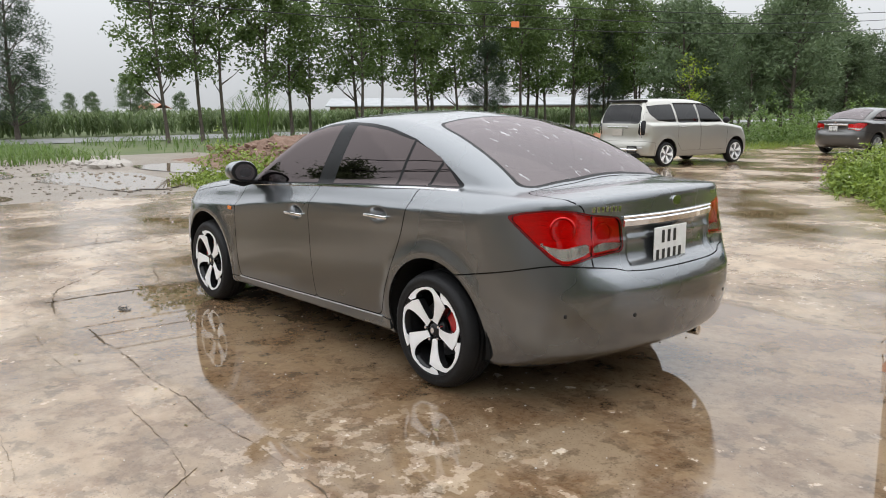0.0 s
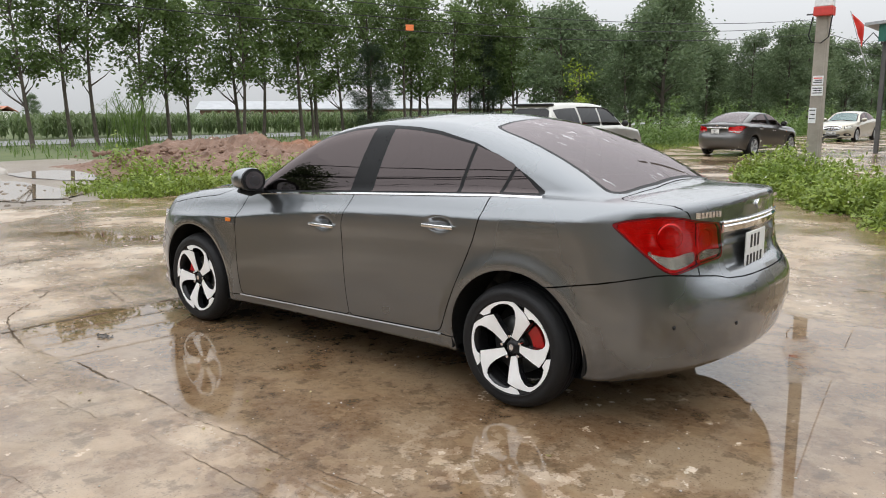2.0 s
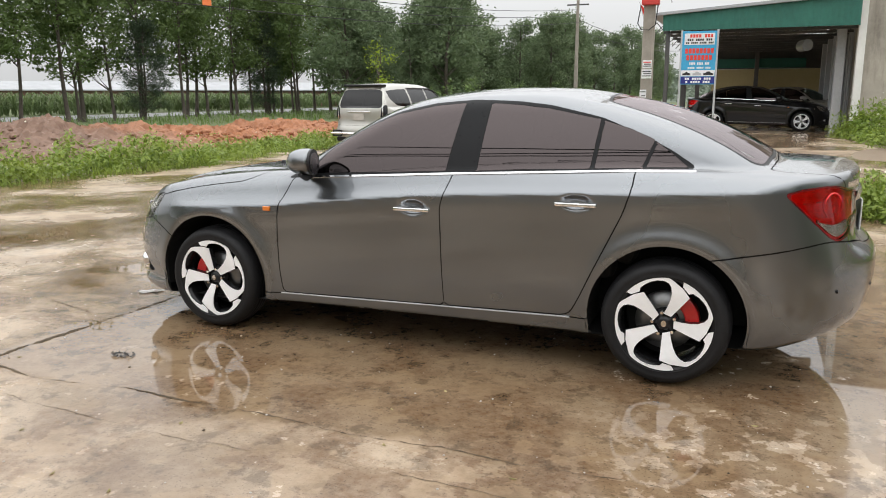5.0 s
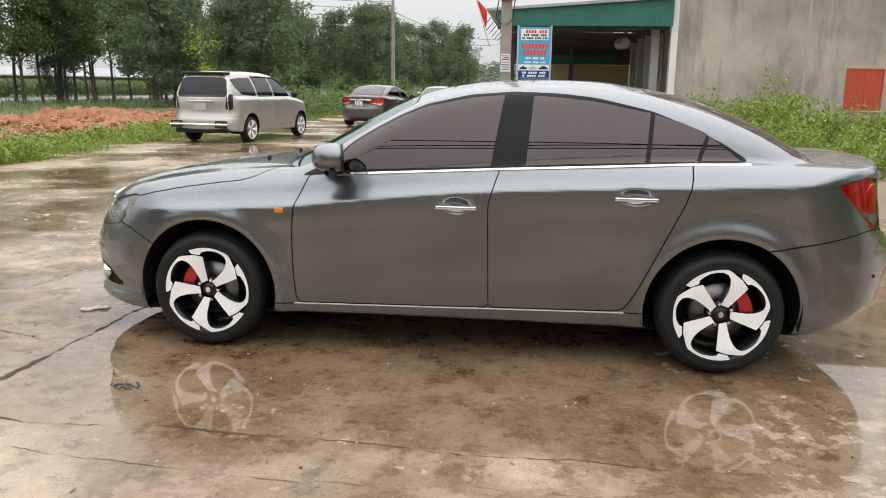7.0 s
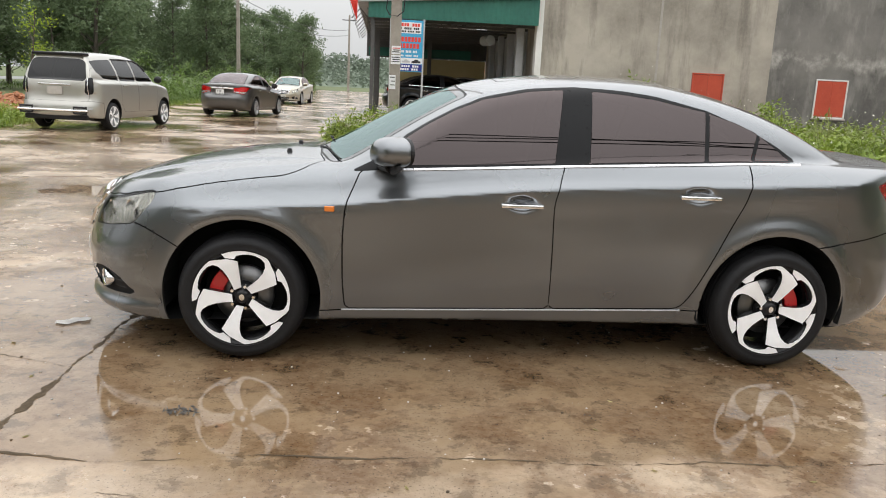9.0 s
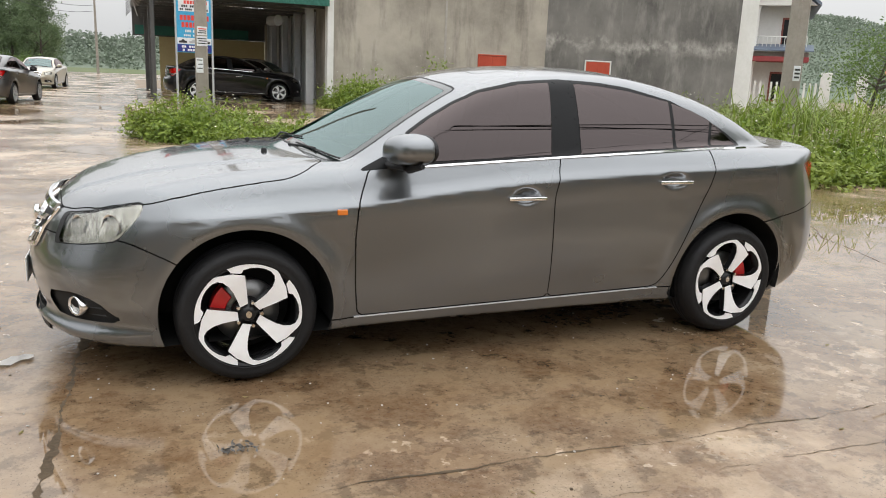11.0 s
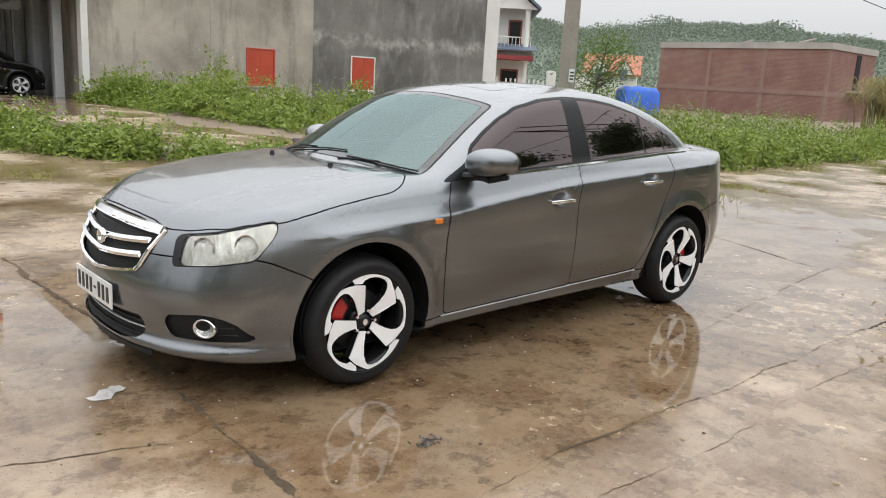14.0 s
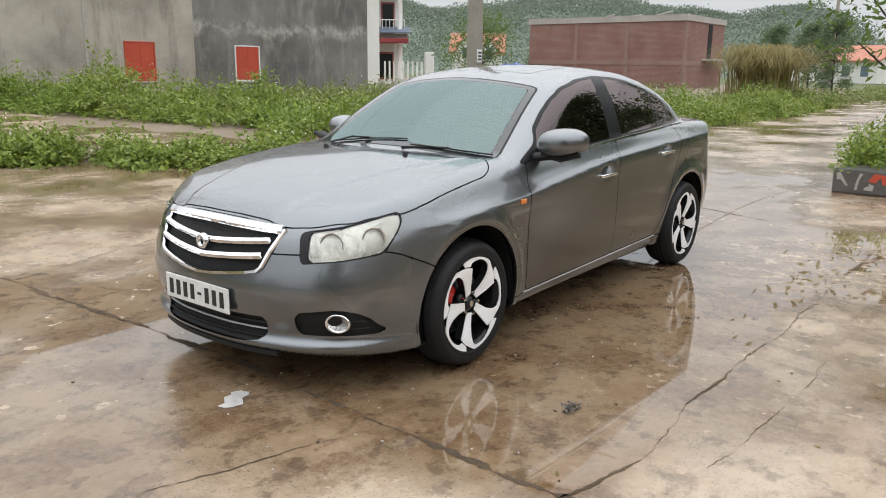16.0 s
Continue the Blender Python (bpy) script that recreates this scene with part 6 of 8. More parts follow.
    door_r = [(-0.10, 0.40), (-0.10, 1.60), (-0.93, 1.60), (-0.95, 0.95), (-0.98, 0.62), (-0.80, 0.40)]
    bump = [(-1.80, 0.62), (-2.1, 0.66), (-2.6, 0.66), (-2.6, 0.0), (-1.80, 0.0)]
    gate = [(-0.3, 0.66), (0.70, 0.66), (0.74, 1.1), (0.70, 1.3), (0.62, 1.64), (-0.3, 1.66)]
    s["panels"] = [
        ("rear_bumper", "tail", "whole", rounded(bump, 1), "paint", "", "rear_bumper"),
        ("tailgate", "rear_gate", "front", rounded(gate, 1), "paint", "", "tailgate"),
        ("front_door", "flank", "side", rounded(door_f, 1), "paint", "", "front_door"),
        ("rear_door", "flank", "side", rounded(door_r, 1), "paint", "", "rear_door"),
        ("side_window_a", "flank", "side", rounded(front, 1), "glass_dark", "dark side window", "side_window"),
        ("side_window_b", "flank", "side", rounded(rear, 1), "glass_dark", "dark side window", "side_window"),
        ("side_window_c", "flank", "side", rounded(last, 1), "glass_dark", "dark side window", "side_window"),
        ("rear_window", "rear_gate", "front", rounded(back, 1), "glass_dark", "dark rear window", "rear_window"),
        ("windscreen", "top", "plan", rounded(ws, 1), "glass_front", "windscreen", "windscreen"),
        ("tail_lamp", "tail", "tail", rounded(lamp, 1), "black_gloss", "smoked tail lamp", "tail_lamp"),
        ("headlamp", "nose", "nose", rounded(head, 1), "lamp_clear", "clear headlamp", "headlamp"),
    ]
    return s


def make_suv(m):
    car = thing("suv", m, "champagne silver people carrier with a dark rear window", "car")
    paint = M["paint_silver"]
    field, made = make_body(car, suv_spec(), 0.04, paint, False)
    XR = lambda y, z: outer(field, (0, y, z), 0, -1)
    Y = lambda x, z: outer(field, (x, 0, z), 1, 1, (0.0, 1.05))
    for hx, ph in ((1.375, 20), (-1.375, 5)):
        for sy in (1, -1):
            make_wheel(car, (hx, sy * 0.875, 0.3165), ph, None, sy < 0, False, "alloy_white", "grey_steel")
            bm = bmesh.new()
            rows = [[bm.verts.new((hx + 0.395 * math.cos(a), sy * yy, 0.335 + 0.395 * math.sin(a))) for yy in (0.84, 0.5)] for a in np.linspace(-0.3, math.pi + 0.3, 18)]
            for a, b in zip(rows, rows[1:]):
                bm.faces.new((a[0], a[1], b[1], b[0]))
            bm.faces.new([r[1] for r in rows])
            part("wheel_housing", bm, M["dark_inside"], car)
    for sy in (1, -1):
        bm = bmesh.new()
        bmesh.ops.create_uvsphere(bm, u_segments=16, v_segments=10, radius=1.0)
        for v in bm.verts:
            v.co = (0.78 + 0.07 * v.co.x, sy * 0.98 + 0.10 * v.co.y, 1.16 + 0.085 * v.co.z)
        part("side_mirror", bm, M["black_plastic"], car, "dark door mirror", True)
        for hx in (0.10, -0.78):
            bm = soft_box((hx - 0.09, -0.012, 0.985), (hx + 0.09, 0.012, 1.015), 0.008)
            bmesh.ops.translate(bm, vec=(0, sy * (Y(hx, 1.0) + 0.015), 0), verts=bm.verts[:])
            part("door_handle", bm, paint, car)
        bm = bmesh.new()
        p3 = [(x, sy * (Y(x, z) + 0.012), z) for x, z in ((0.62, 1.36), (0.40, 1.53), (0.2, 1.585), (-0.5, 1.60), (-0.92, 1.595))]
        tube(bm, p3, 0.018, 6)
        part("rain_visor", bm, M["black_gloss"], car)
        bm = bmesh.new()
        tube(bm, [(-2.35, sy * 0.44, 0.50), (-2.33, sy * 0.74, 0.50), (-2.20, sy * 0.80, 0.50)], 0.016, 8)
        tube(bm, [(-2.35, sy * 0.44, 0.44), (-2.33, sy * 0.74, 0.44)], 0.016, 8)
        part("guard_bar", bm, M["grey_steel"], car, "dull steel rear guard bar")
        bm = bmesh.new()
        band(bm, [(XR(sy * 0.70, z) - 0.002, sy * (0.70 - 0.05 * (z - 0.8)), z) for z in (0.80, 0.9, 1.0, 1.1, 1.17)], 0.022, 0.012, lambda i: (-1, sy * 0.4, 0))
        part("lamp_edge", bm, M["chrome"], car, "chrome strip beside the smoked lamp")
        bm = bmesh.new()
        tube(bm, [(-2.36, sy * 0.46, 0.40), (-2.36, sy * 0.46, 0.53), (-2.35, sy * 0.74, 0.53), (-2.35, sy * 0.74, 0.40), (-2.36, sy * 0.46, 0.40)], 0.022, 8)
        part("guard_loop", bm, M["black_plastic"], car, "black loop of the rear guard")
    bm = bmesh.new()
    tube(bm, [(-2.36, -0.78, 0.46), (-2.36, 0.78, 0.46)], 0.026, 8)
    part("guard_bar", bm, M["chrome"], car, "chrome rear guard bar")
    bm = soft_box((-2.27, -0.70, 0.25), (-1.95, 0.70, 0.37), 0.03)
    part("valance", bm, M["black_plastic"], car, "black lower valance")
    bm = soft_box((-2.10, -0.57, 1.625), (-1.80, 0.57, 1.69), 0.02)
    part("spoiler", bm, M["black_gloss"], car, "dark roof spoiler")
    bm = soft_box((-2.262, -0.36, 0.985), (-2.235, 0.36, 1.02), 0.008)
    part("trunk_bar", bm, M["chrome"], car)
    bm = soft_box((-2.262, -0.17, 0.79), (-2.245, 0.17, 0.96), 0.006)
    part("rear_plate", bm, M["plate_dull"], car, "dull plate without readable marks")
    bm = soft_box((-1.5, -0.6, 0.5), (0.6, 0.6, 1.0), 0.1)
    part("seat", bm, M["seat"], car)
    return car


M["plate_dull"] = plain("dull plate", (0.45, 0.42, 0.38), 0.5)
suv = make_suv(pose(7.46, -15.38, 0, 0, 0, -98))
make_sedan("sedan", pose(5.62, -24.1, 0, 0, 0, -99), M["paint_dark"], "dark grey saloon parked facing down the road", 0.045, False, "grey_steel", "grey_steel")
make_sedan("sedan", pose(5.7, -39.3, 0, 0, 0, 84), M["paint_gold"], "pale gold saloon parked facing the crossing", 0.05, False, "grey_steel", "grey_steel")
make_sedan("sedan", pose(-1.62, -23.75, 0.25, 0, 0, 183), M["paint_black"], "black saloon standing in the open garage", 0.045, False, "alloy_white", "grey_steel")
make_sedan("sedan", pose(-3.1, -27.6, 0.25, 0, 0, 150), M["paint_silver"], "silver saloon deeper in the garage", 0.06, False, "grey_steel", "grey_steel")


# ---- poles, signs, cables ----
def concrete_pole(at, high, w0, w1, label):
    p = thing("utility_pole", pose(*at), label, "utility pole", "poles along the roads")
    bm = bmesh.new()
    levels = [(0, w0), (high * 0.5, (w0 + w1) / 2), (high, w1)]
    rings = []
    for z, w in levels:
        c = 0.25 * w
        rings.append([bm.verts.new((x, y, z)) for x, y in ((w - c, -w), (w, -w + c), (w, w - c), (w - c, w), (-w + c, w), (-w, w - c), (-w, -w + c), (-w + c, -w))])
    for a, b in zip(rings, rings[1:]):
        for k in range(8):
            bm.faces.new((a[k], a[(k + 1) % 8], b[(k + 1) % 8], b[k]))
    bm.faces.new(rings[-1])
    part("shaft", bm, M["pole"], p)
    return p


pole = concrete_pole((0.45, -11.8, 0.02), 7.6, 0.118, 0.09, "concrete pole with notices and a red and white meter box")
part("meter_box", soft_box((-0.19, -0.02, 3.14), (0.14, 0.20, 3.30), 0.015), M["red_box"], pole, "red meter box")
part("meter_cover", soft_box((-0.18, 0.0, 3.30), (0.13, 0.19, 3.75), 0.015), M["sign_white"], pole, "white box cover")
bm = bmesh.new()
tube(bm, [(0.16, 0.10, 3.14), (0.21, 0.12, 2.80), (0.14, 0.14, 2.68), (-0.02, 0.16, 2.66), (-0.14, 0.15, 2.76), (-0.17, 0.12, 3.14)], 0.012, 6)
part("drop_wire", bm, M["black_plastic"], pole)
for z0, z1, x0, x1 in ((1.92, 2.08, -0.10, 0.08), (1.72, 1.90, -0.105, 0.09), (1.22, 1.50, -0.02, 0.11)):
    note = part("notice", soft_box((x0, 0.107, z0), (x1, 0.122, z1), 0.003, 1), M["sign_white"], pole, "white paper notice")
    for k in range(3):
        zz = z1 - 0.03 - k * (z1 - z0 - 0.05) / 3
        bm = bmesh.new()
        box(bm, (x0 + 0.015, 0.1215, zz - 0.022), (x1 - 0.015 - 0.02 * (k % 2), 0.1245, zz - 0.004))
        part("print_bar", bm, M["sign_red" if (k == 0 and z0 > 1.9) else "ink"], note)
pole2 = concrete_pole((-10.0, -7.4, 0.0), 7.6, 0.15, 0.105, "bare concrete pole among tall weeds")
note = part("notice", soft_box((-0.06, 0.14, 1.55), (0.11, 0.155, 1.83), 0.003, 1), M["sign_white"], pole2, "white paper notice")
for k in range(3):
    bm = bmesh.new()
    box(bm, (-0.04, 0.1545, 1.60 + 0.07 * k), (0.09, 0.158, 1.635 + 0.07 * k))
    part("print_bar", bm, M["ink"], note)
far_pole = concrete_pole((11.2, -54.3, 0), 8.5, 0.14, 0.09, "far concrete pole with a crossarm")
part("crossarm", soft_box((-0.8, -0.05, 7.9), (0.8, 0.05, 8.0), 0.01, 1), M["dark_steel"], far_pole)
far_pole2 = concrete_pole((4.6, -86, 0), 8.5, 0.14, 0.09, "far concrete pole with a crossarm")
part("crossarm", soft_box((-0.8, -0.05, 7.9), (0.8, 0.05, 8.0), 0.01, 1), M["dark_steel"], far_pole2)
concrete_pole((-54.3, -9.8, 0), 7.5, 0.13, 0.09, "far concrete pole by the houses")
concrete_pole((21.5, 14, 0), 8.0, 0.14, 0.10, "concrete pole beside the yard")
concrete_pole((-9.5, 13.0, 0), 8.0, 0.14, 0.10, "concrete pole across the road")
concrete_pole((11.5, 13.0, 0), 8.0, 0.14, 0.10, "concrete pole across the road")


def cable(a, b, sag, r=0.012, label="black overhead cable between poles"):
    a, b = Vector(a), Vector(b)
    bm = bmesh.new()
    tube(bm, [a.lerp(b, t) - Vector((0, 0, sag * 4 * t * (1 - t))) for t in np.linspace(0, 1, 21)], r, 5)
    tagged(finish("overhead_cable", bm, M["black_plastic"]), label, "cable", "overhead cables")


for z, dx in ((6.6, 0.0), (6.2, 0.3), (5.7, -0.3)):
    cable((11.2 + dx, -54.3, z + 1.0), (21.5 + dx, 14, z - 0.2), 1.6, 0.016)
for z, dx in ((6.9, 0.0), (6.3, 0.2)):
    cable((11.2 + dx, -54.3, z), (4.6 + dx, -86, z), 0.8, 0.02)
for z, dy in ((7.4, 0.0), (7.0, 0.1), (6.2, -0.1), (5.6, 0.1)):
    cable((-9.5, 13 + dy, z), (11.5, 13 + dy, z), 0.6, 0.02, "black overhead cable across the road")
for (x0, y0, z0), (x1, y1, z1) in (((-16, 5.2, 7.9), (13, 8.6, 7.0)), ((-16, 5.5, 7.6), (13, 8.2, 6.6)), ((-16, 5.9, 7.3), (13, 7.4, 7.5))):
    cable((x0, y0, z0), (x1, y1, z1), 0.5, 0.035, "black overhead cable along the road")
cable((-9.5, 13, 7.2), (-10, -7.4, 6.9), 0.5, 0.014)
cable((0.45, -11.8, 6.8), (-10, -7.4, 6.6), 0.4, 0.014)
cable((0.45, -11.8, 6.4), (1.0, -21, 4.2), 0.3, 0.010)
cable((-10, -7.4, 6.6), (-54.3, -9.8, 6.6), 1.5, 0.016)
bm = soft_box((-0.15, -0.02, -0.11), (0.15, 0.02, 0.11), 0.01)
tag = finish("cable_tag", bm, M["orange"])
tag.matrix_world = pose(16.5, -18.5, 4.62, 0, 0, 45)
tagged(tag, "small orange tag hanging on the cables", "cable tag")

sign = thing("sign_board", pose(0.0, -19.3, 0, 0, 0, 4), "blue and white roadside workshop sign on two posts", "sign")
part("board", soft_box((-0.47, -0.02, 1.71), (0.47, 0.02, 3.20), 0.006, 1), M["sign_blue"], sign)
for x in (-0.49, 0.49):
    bm = bmesh.new()
    tube(bm, [(x, 0, 0.0), (x, 0, 3.24)], 0.03, 10)
    part("post", bm, M["grey_steel"], sign, "pale steel post")
part("panel", soft_box((-0.41, 0.019, 2.82), (0.41, 0.024, 3.14), 0.002, 1), M["sign_white"], sign)
part("panel", soft_box((-0.46, 0.019, 1.73), (0.46, 0.024, 1.93), 0.002, 1), M["sign_navy"], sign)
part("panel", soft_box((-0.46, 0.019, 1.94), (0.46, 0.024, 2.11), 0.002, 1), M["sign_white"], sign)
rows = [(3.02, 3.11, 0.36, "sign_red", 9), (2.93, 2.99, 0.34, "ink", 12), (2.85, 2.90, 0.38, "ink", 16), (2.58, 2.72, 0.40, "sign_red", 8), (2.39, 2.53, 0.36, "sign_red", 7), (2.26, 2.33, 0.30, "sign_white", 14), (2.15, 2.20, 0.34, "sign_white", 14), (1.84, 1.90, 0.36, "sign_white", 11), (1.75, 1.81, 0.34, "sign_white", 10)]
for z0, z1, hw, mt, cnt in rows:
    for k in range(cnt):
        if cnt > 8 and k % 5 == 3:
            continue
        x0 = -hw + 2 * hw * k / cnt
        bm = bmesh.new()
        box(bm, (x0, 0.0225, z0), (x0 + 2 * hw / cnt * 0.78, 0.0275, z1))
        part("print_bar", bm, M[mt], sign)
for x0, x1, mt in ((-0.42, -0.15, "ink"), (-0.10, 0.14, "grey_steel"), (0.2, 0.42, "ink")):
    bm = bmesh.new()
    prism(bm, [(x0, 1.97), (x1, 1.97), (x1, 2.02), (x1 - 0.06, 2.03), (x1 - 0.1, 2.07), (x0 + 0.1, 2.07), (x0 + 0.05, 2.03), (x0, 2.02)], 0.0235, 0.0275, lambda a, b, d: Vector((a, d, b)))
    part("print_shape", bm, M[mt], sign)

flag = thing("flag", pose(1.75, -20.5, 3.1), "red flag on a thin staff", "flag")
bm = bmesh.new()
tube(bm, [(-0.30, -0.25, -0.4), (-0.15, 0, 0.1), (0.15, 0.05, 1.1)], 0.012, 6)
part("staff", bm, M["grey_steel"], flag)
bm = bmesh.new()
rows = [[bm.verts.new((0.14 - 0.03 * j - 0.36 * (i / 6) * (1 - 0.09 * j), 0.04 * math.sin(i * 1.3 + j), 1.05 - 0.085 * j - 0.06 * i)) for i in range(7)] for j in range(8)]
for a, b in zip(rows, rows[1:]):
    for i in range(6):
        bm.faces.new((a[i], a[i + 1], b[i + 1], b[i]))
bmesh.ops.solidify(bm, geom=bm.faces[:], thickness=0.004)
part("cloth", bm, M["sign_red"], flag, "red cloth", True)


# ---- buildings beyond ----
def house_frame(corner, right):
    """A frame with u to the right along the front, v into the house, at its front right corner."""
    r = Vector((*right, 0)).normalized()
    back = Vector((r.y, -r.x, 0))
    if back.dot(Vector((corner[0], corner[1], 0))) < 0:
        back = -back
    m = Matrix((r, back, Vector((0, 0, 1)))).transposed().to_4x4()
    m.translation = Vector(corner)
    return m


white = thing("white_house", house_frame((-35.3, -31.5, 0), (-0.72, 0.69)), "white two-storey house with a balcony and a slate gable roof", "house")
bm = bmesh.new()
box(bm, (-8, 1.5, 0), (0, 10, 3.3))
box(bm, (-8, 1.5, 3.5), (0, 10, 6.3))
part("wall", bm, M["white_wall"], white)
part("floor_slab", soft_box((-8.2, -0.2, 3.25), (0.2, 10, 3.55), 0.03, 1), M["band"], white)
part("awning", soft_box((-8.2, -0.6, 2.95), (0.2, 1.0, 3.25), 0.03, 1), M["maroon"], white, "maroon canopy edge")
bm = bmesh.new()
prism(bm, [(0.4, 3.55), (0.4, 3.62), (-8.2, 3.62), (-8.2, 3.55)], -0.7, 0.9, lambda a, b, d: Vector((a, d, b + 0.25 * (d + 0.7))))
part("awning_roof", bm, M["slate"], white)
for u0, u1, pk in ((-3.6, 0.3, 8.0), (-8.2, -3.0, 8.6)):
    um = (u0 + u1) / 2
    for a, b in ((u0 - 0.2, um), (u1 + 0.2, um)):
        bm = bmesh.new()
        prism(bm, [(a, 6.15), (a, 6.32), (b, pk), (b, pk - 0.18)], -0.3 if u1 > 0 else 1.0, 10.3, lambda p, q, d: Vector((p, d, q)))
        part("roof", bm, M["slate"], white, "slate roof slope")
    bm = bmesh.new()
    prism(bm, [(u0, 6.2), (um, pk - 0.25), (u1, 6.2)], 0.1 if u1 > 0 else 1.4, 0.35 if u1 > 0 else 1.7, lambda p, q, d: Vector((p, d, q)))
    part("gable", bm, M["white_wall"], white)
for u in (-0.3, -2.9, -4.2):
    for z0, z1, v in ((0, 2.95, 0.1), (3.6, 6.2, 0.25)):
        bm = bmesh.new()
        tube(bm, [(u, v, z0), (u, v, z0 + 0.15), (u, v, z1 - 0.2), (u, v, z1)], [0.22, 0.15, 0.15, 0.24], 12)
        part("column", bm, M["white_wall"], white, "", True)
for u, z0, z1, w in ((-1.0, 3.65, 5.6, 0.45), (-3.4, 3.65, 5.6, 0.45), (-5.4, 3.65, 5.6, 0.45), (-1.2, 0.6, 2.4, 0.6), (-3.6, 0.2, 2.4, 0.6), (-6.0, 0.6, 2.4, 0.6)):
    door = part("window", soft_box((u - w, 1.44, z0), (u + w, 1.52, z1), 0.01, 1), M["wood_red"], white, "brown framed window")
    part("pane", soft_box((u - w + 0.1, 1.42, z0 + 0.12), (u + w - 0.1, 1.45, z1 - 0.12), 0.005, 1), M["black_gloss"], door)
bm = bmesh.new()
for k in range(34):
    u = -8 + 8.0 * k / 33
    tube(bm, [(u, 0.2, 3.6), (u, 0.2, 4.4)], 0.02, 4)
tube(bm, [(-8, 0.2, 4.42), (0, 0.2, 4.42)], 0.04, 6)
part("balcony_rail", bm, M["white_wall"], white)
for k in range(40):
    if k % 14 == 0:
        continue
    u = -9.5 + 10.5 * k / 39
    bm = bmesh.new()
    box(bm, (u - 0.05, -6.03, 0.1), (u + 0.05, -5.97, 1.75))
    part("fence_slat", bm, M["white_wall"], white)
for u in (-9.6, -5.0, 0.9, 2.6):
    part("gate_pier", soft_box((u - 0.25, -6.25, 0), (u + 0.25, -5.75, 2.3), 0.03, 1), M["white_wall"], white)

red = thing("red_roof_house", house_frame((-87.2, -59.0, 0), (-0.55, 0.83)) @ Matrix.Diagonal((0.85, 0.85, 0.9, 1)), "far white house with an orange tiled roof", "house")
bm = bmesh.new()
box(bm, (-8, 0, 0), (0, 8, 4.2))
part("wall", bm, M["white_wall"], red)
for vv in ((-0.6, 3.9, 6.9), (8.6, 3.9, 6.9)):
    bm = bmesh.new()
    prism(bm, [(vv[0], vv[1]), (4.0, vv[2]), (4.0, vv[2] - 0.25), (vv[0], vv[1] - 0.25)], -8.6, 0.6, lambda a, b, d: Vector((d, a, b)))
    part("roof", bm, M["roof_tile"], red, "orange tiled roof slope")
for u0, u1, pk in ((-7.4, -4.4, 6.4), (-3.4, -0.6, 6.1)):
    um = (u0 + u1) / 2
    bm = bmesh.new()
    prism(bm, [(u0, 3.9), (um, pk), (u1, 3.9)], -0.9, 3.0, lambda a, b, d: Vector((a, d, b)))
    part("gable", bm, M["white_wall"], red)
    for a in (u0 - 0.25, u1 + 0.25):
        bm = bmesh.new()
        prism(bm, [(a, 3.75), (a, 3.95), (um, pk + 0.25), (um, pk)], -1.2, 3.6, lambda p, q, d: Vector((p, d, q)))
        part("roof", bm, M["roof_tile"], red)
    part("window", soft_box((um - 0.5, -0.98, 3.0), (um + 0.5, -0.9, 4.6), 0.01, 1), M["slate"], red)

brick = thing("brick_building", pose(0, 0, 0), "flat-topped unfinished red brick building with concrete bands", "building")
bm = bmesh.new()
box(bm, (-52, -28, 0), (-45, -16.4, 4.55))
part("wall", bm, M["brick_wall"], brick)
for z0, z1, g in ((4.5, 4.88, 0.08), (1.75, 2.05, 0.03)):
    bm = bmesh.new()
    box(bm, (-52 - g, -28 - g, z0), (-45 + g, -16.4 + g, z1))
    part("ring_beam", bm, M["band" if z0 > 4 else "brick_pier"], brick, "grey concrete band" if z0 > 4 else "")
for y in (-28, -24.2, -20.4, -16.4):
    bm = bmesh.new()
    box(bm, (-45.18, y - 0.13 + (0.13 if y == -28 else 0), 0), (-44.975, y + 0.13 - (0.105 if y == -16.4 else 0), 4.6))
    part("pier", bm, M["brick_pier"], brick)
bm = bmesh.new()
box(bm, (-49.6, -16.5, 2.1), (-48.9, -16.37, 4.4))
part("slot_window", bm, M["dark_inside"], brick, "tall dark opening")
part("ledge", soft_box((-50.8, -16.4, 2.05), (-48.0, -15.6, 2.2), 0.02, 1), M["band"], brick)
for k in range(4):
    bm = bmesh.new()
    tube(bm, [(-48 + 0.6 * k, -26 + 2.3 * k, 4.9), (-47.2 + 0.6 * k, -24.5 + 2.3 * k, 5.0 + 0.12 * (k % 2))], 0.06, 6)
    part("roof_timber", bm, M["band"], brick)
tarp = thing("tarpaulin", pose(-29.6, -19.0, 0.1, 0, 0, -35), "blue tarpaulin thrown over a stack", "tarpaulin")
bm = bmesh.new()
rows = []
for j in range(13):
    row = []
    for i in range(13):
        u, v = i / 6 - 1, j / 6 - 1
        e = max(abs(u), abs(v))
        z = 1.55 - 0.12 * u * u + 0.10 * noise.noise(Vector((u * 2.5, v * 2.5, 4))) if e < 0.8 else 1.45 * (1 - (e - 0.8) / 0.2) + 0.1
        row.append(bm.verts.new((1.05 * max(-0.86, min(0.86, u)) + 0.05 * noise.noise(Vector((u * 5, v * 5, z * 2))), 0.85 * max(-0.86, min(0.86, v)) + 0.05 * noise.noise(Vector((u * 5, z * 3, v * 5))), max(0.0, z))))
    rows.append(row)
for a, b in zip(rows, rows[1:]):
    for i in range(12):
        bm.faces.new((a[i], a[i + 1], b[i + 1], b[i]))
part("cover", bm, M["tarp"], tarp, "", True)
part("stack", soft_box((-0.80, -0.65, 0.0), (0.80, 0.65, 1.35), 0.05, 1), M["yellow_panel"], tarp)

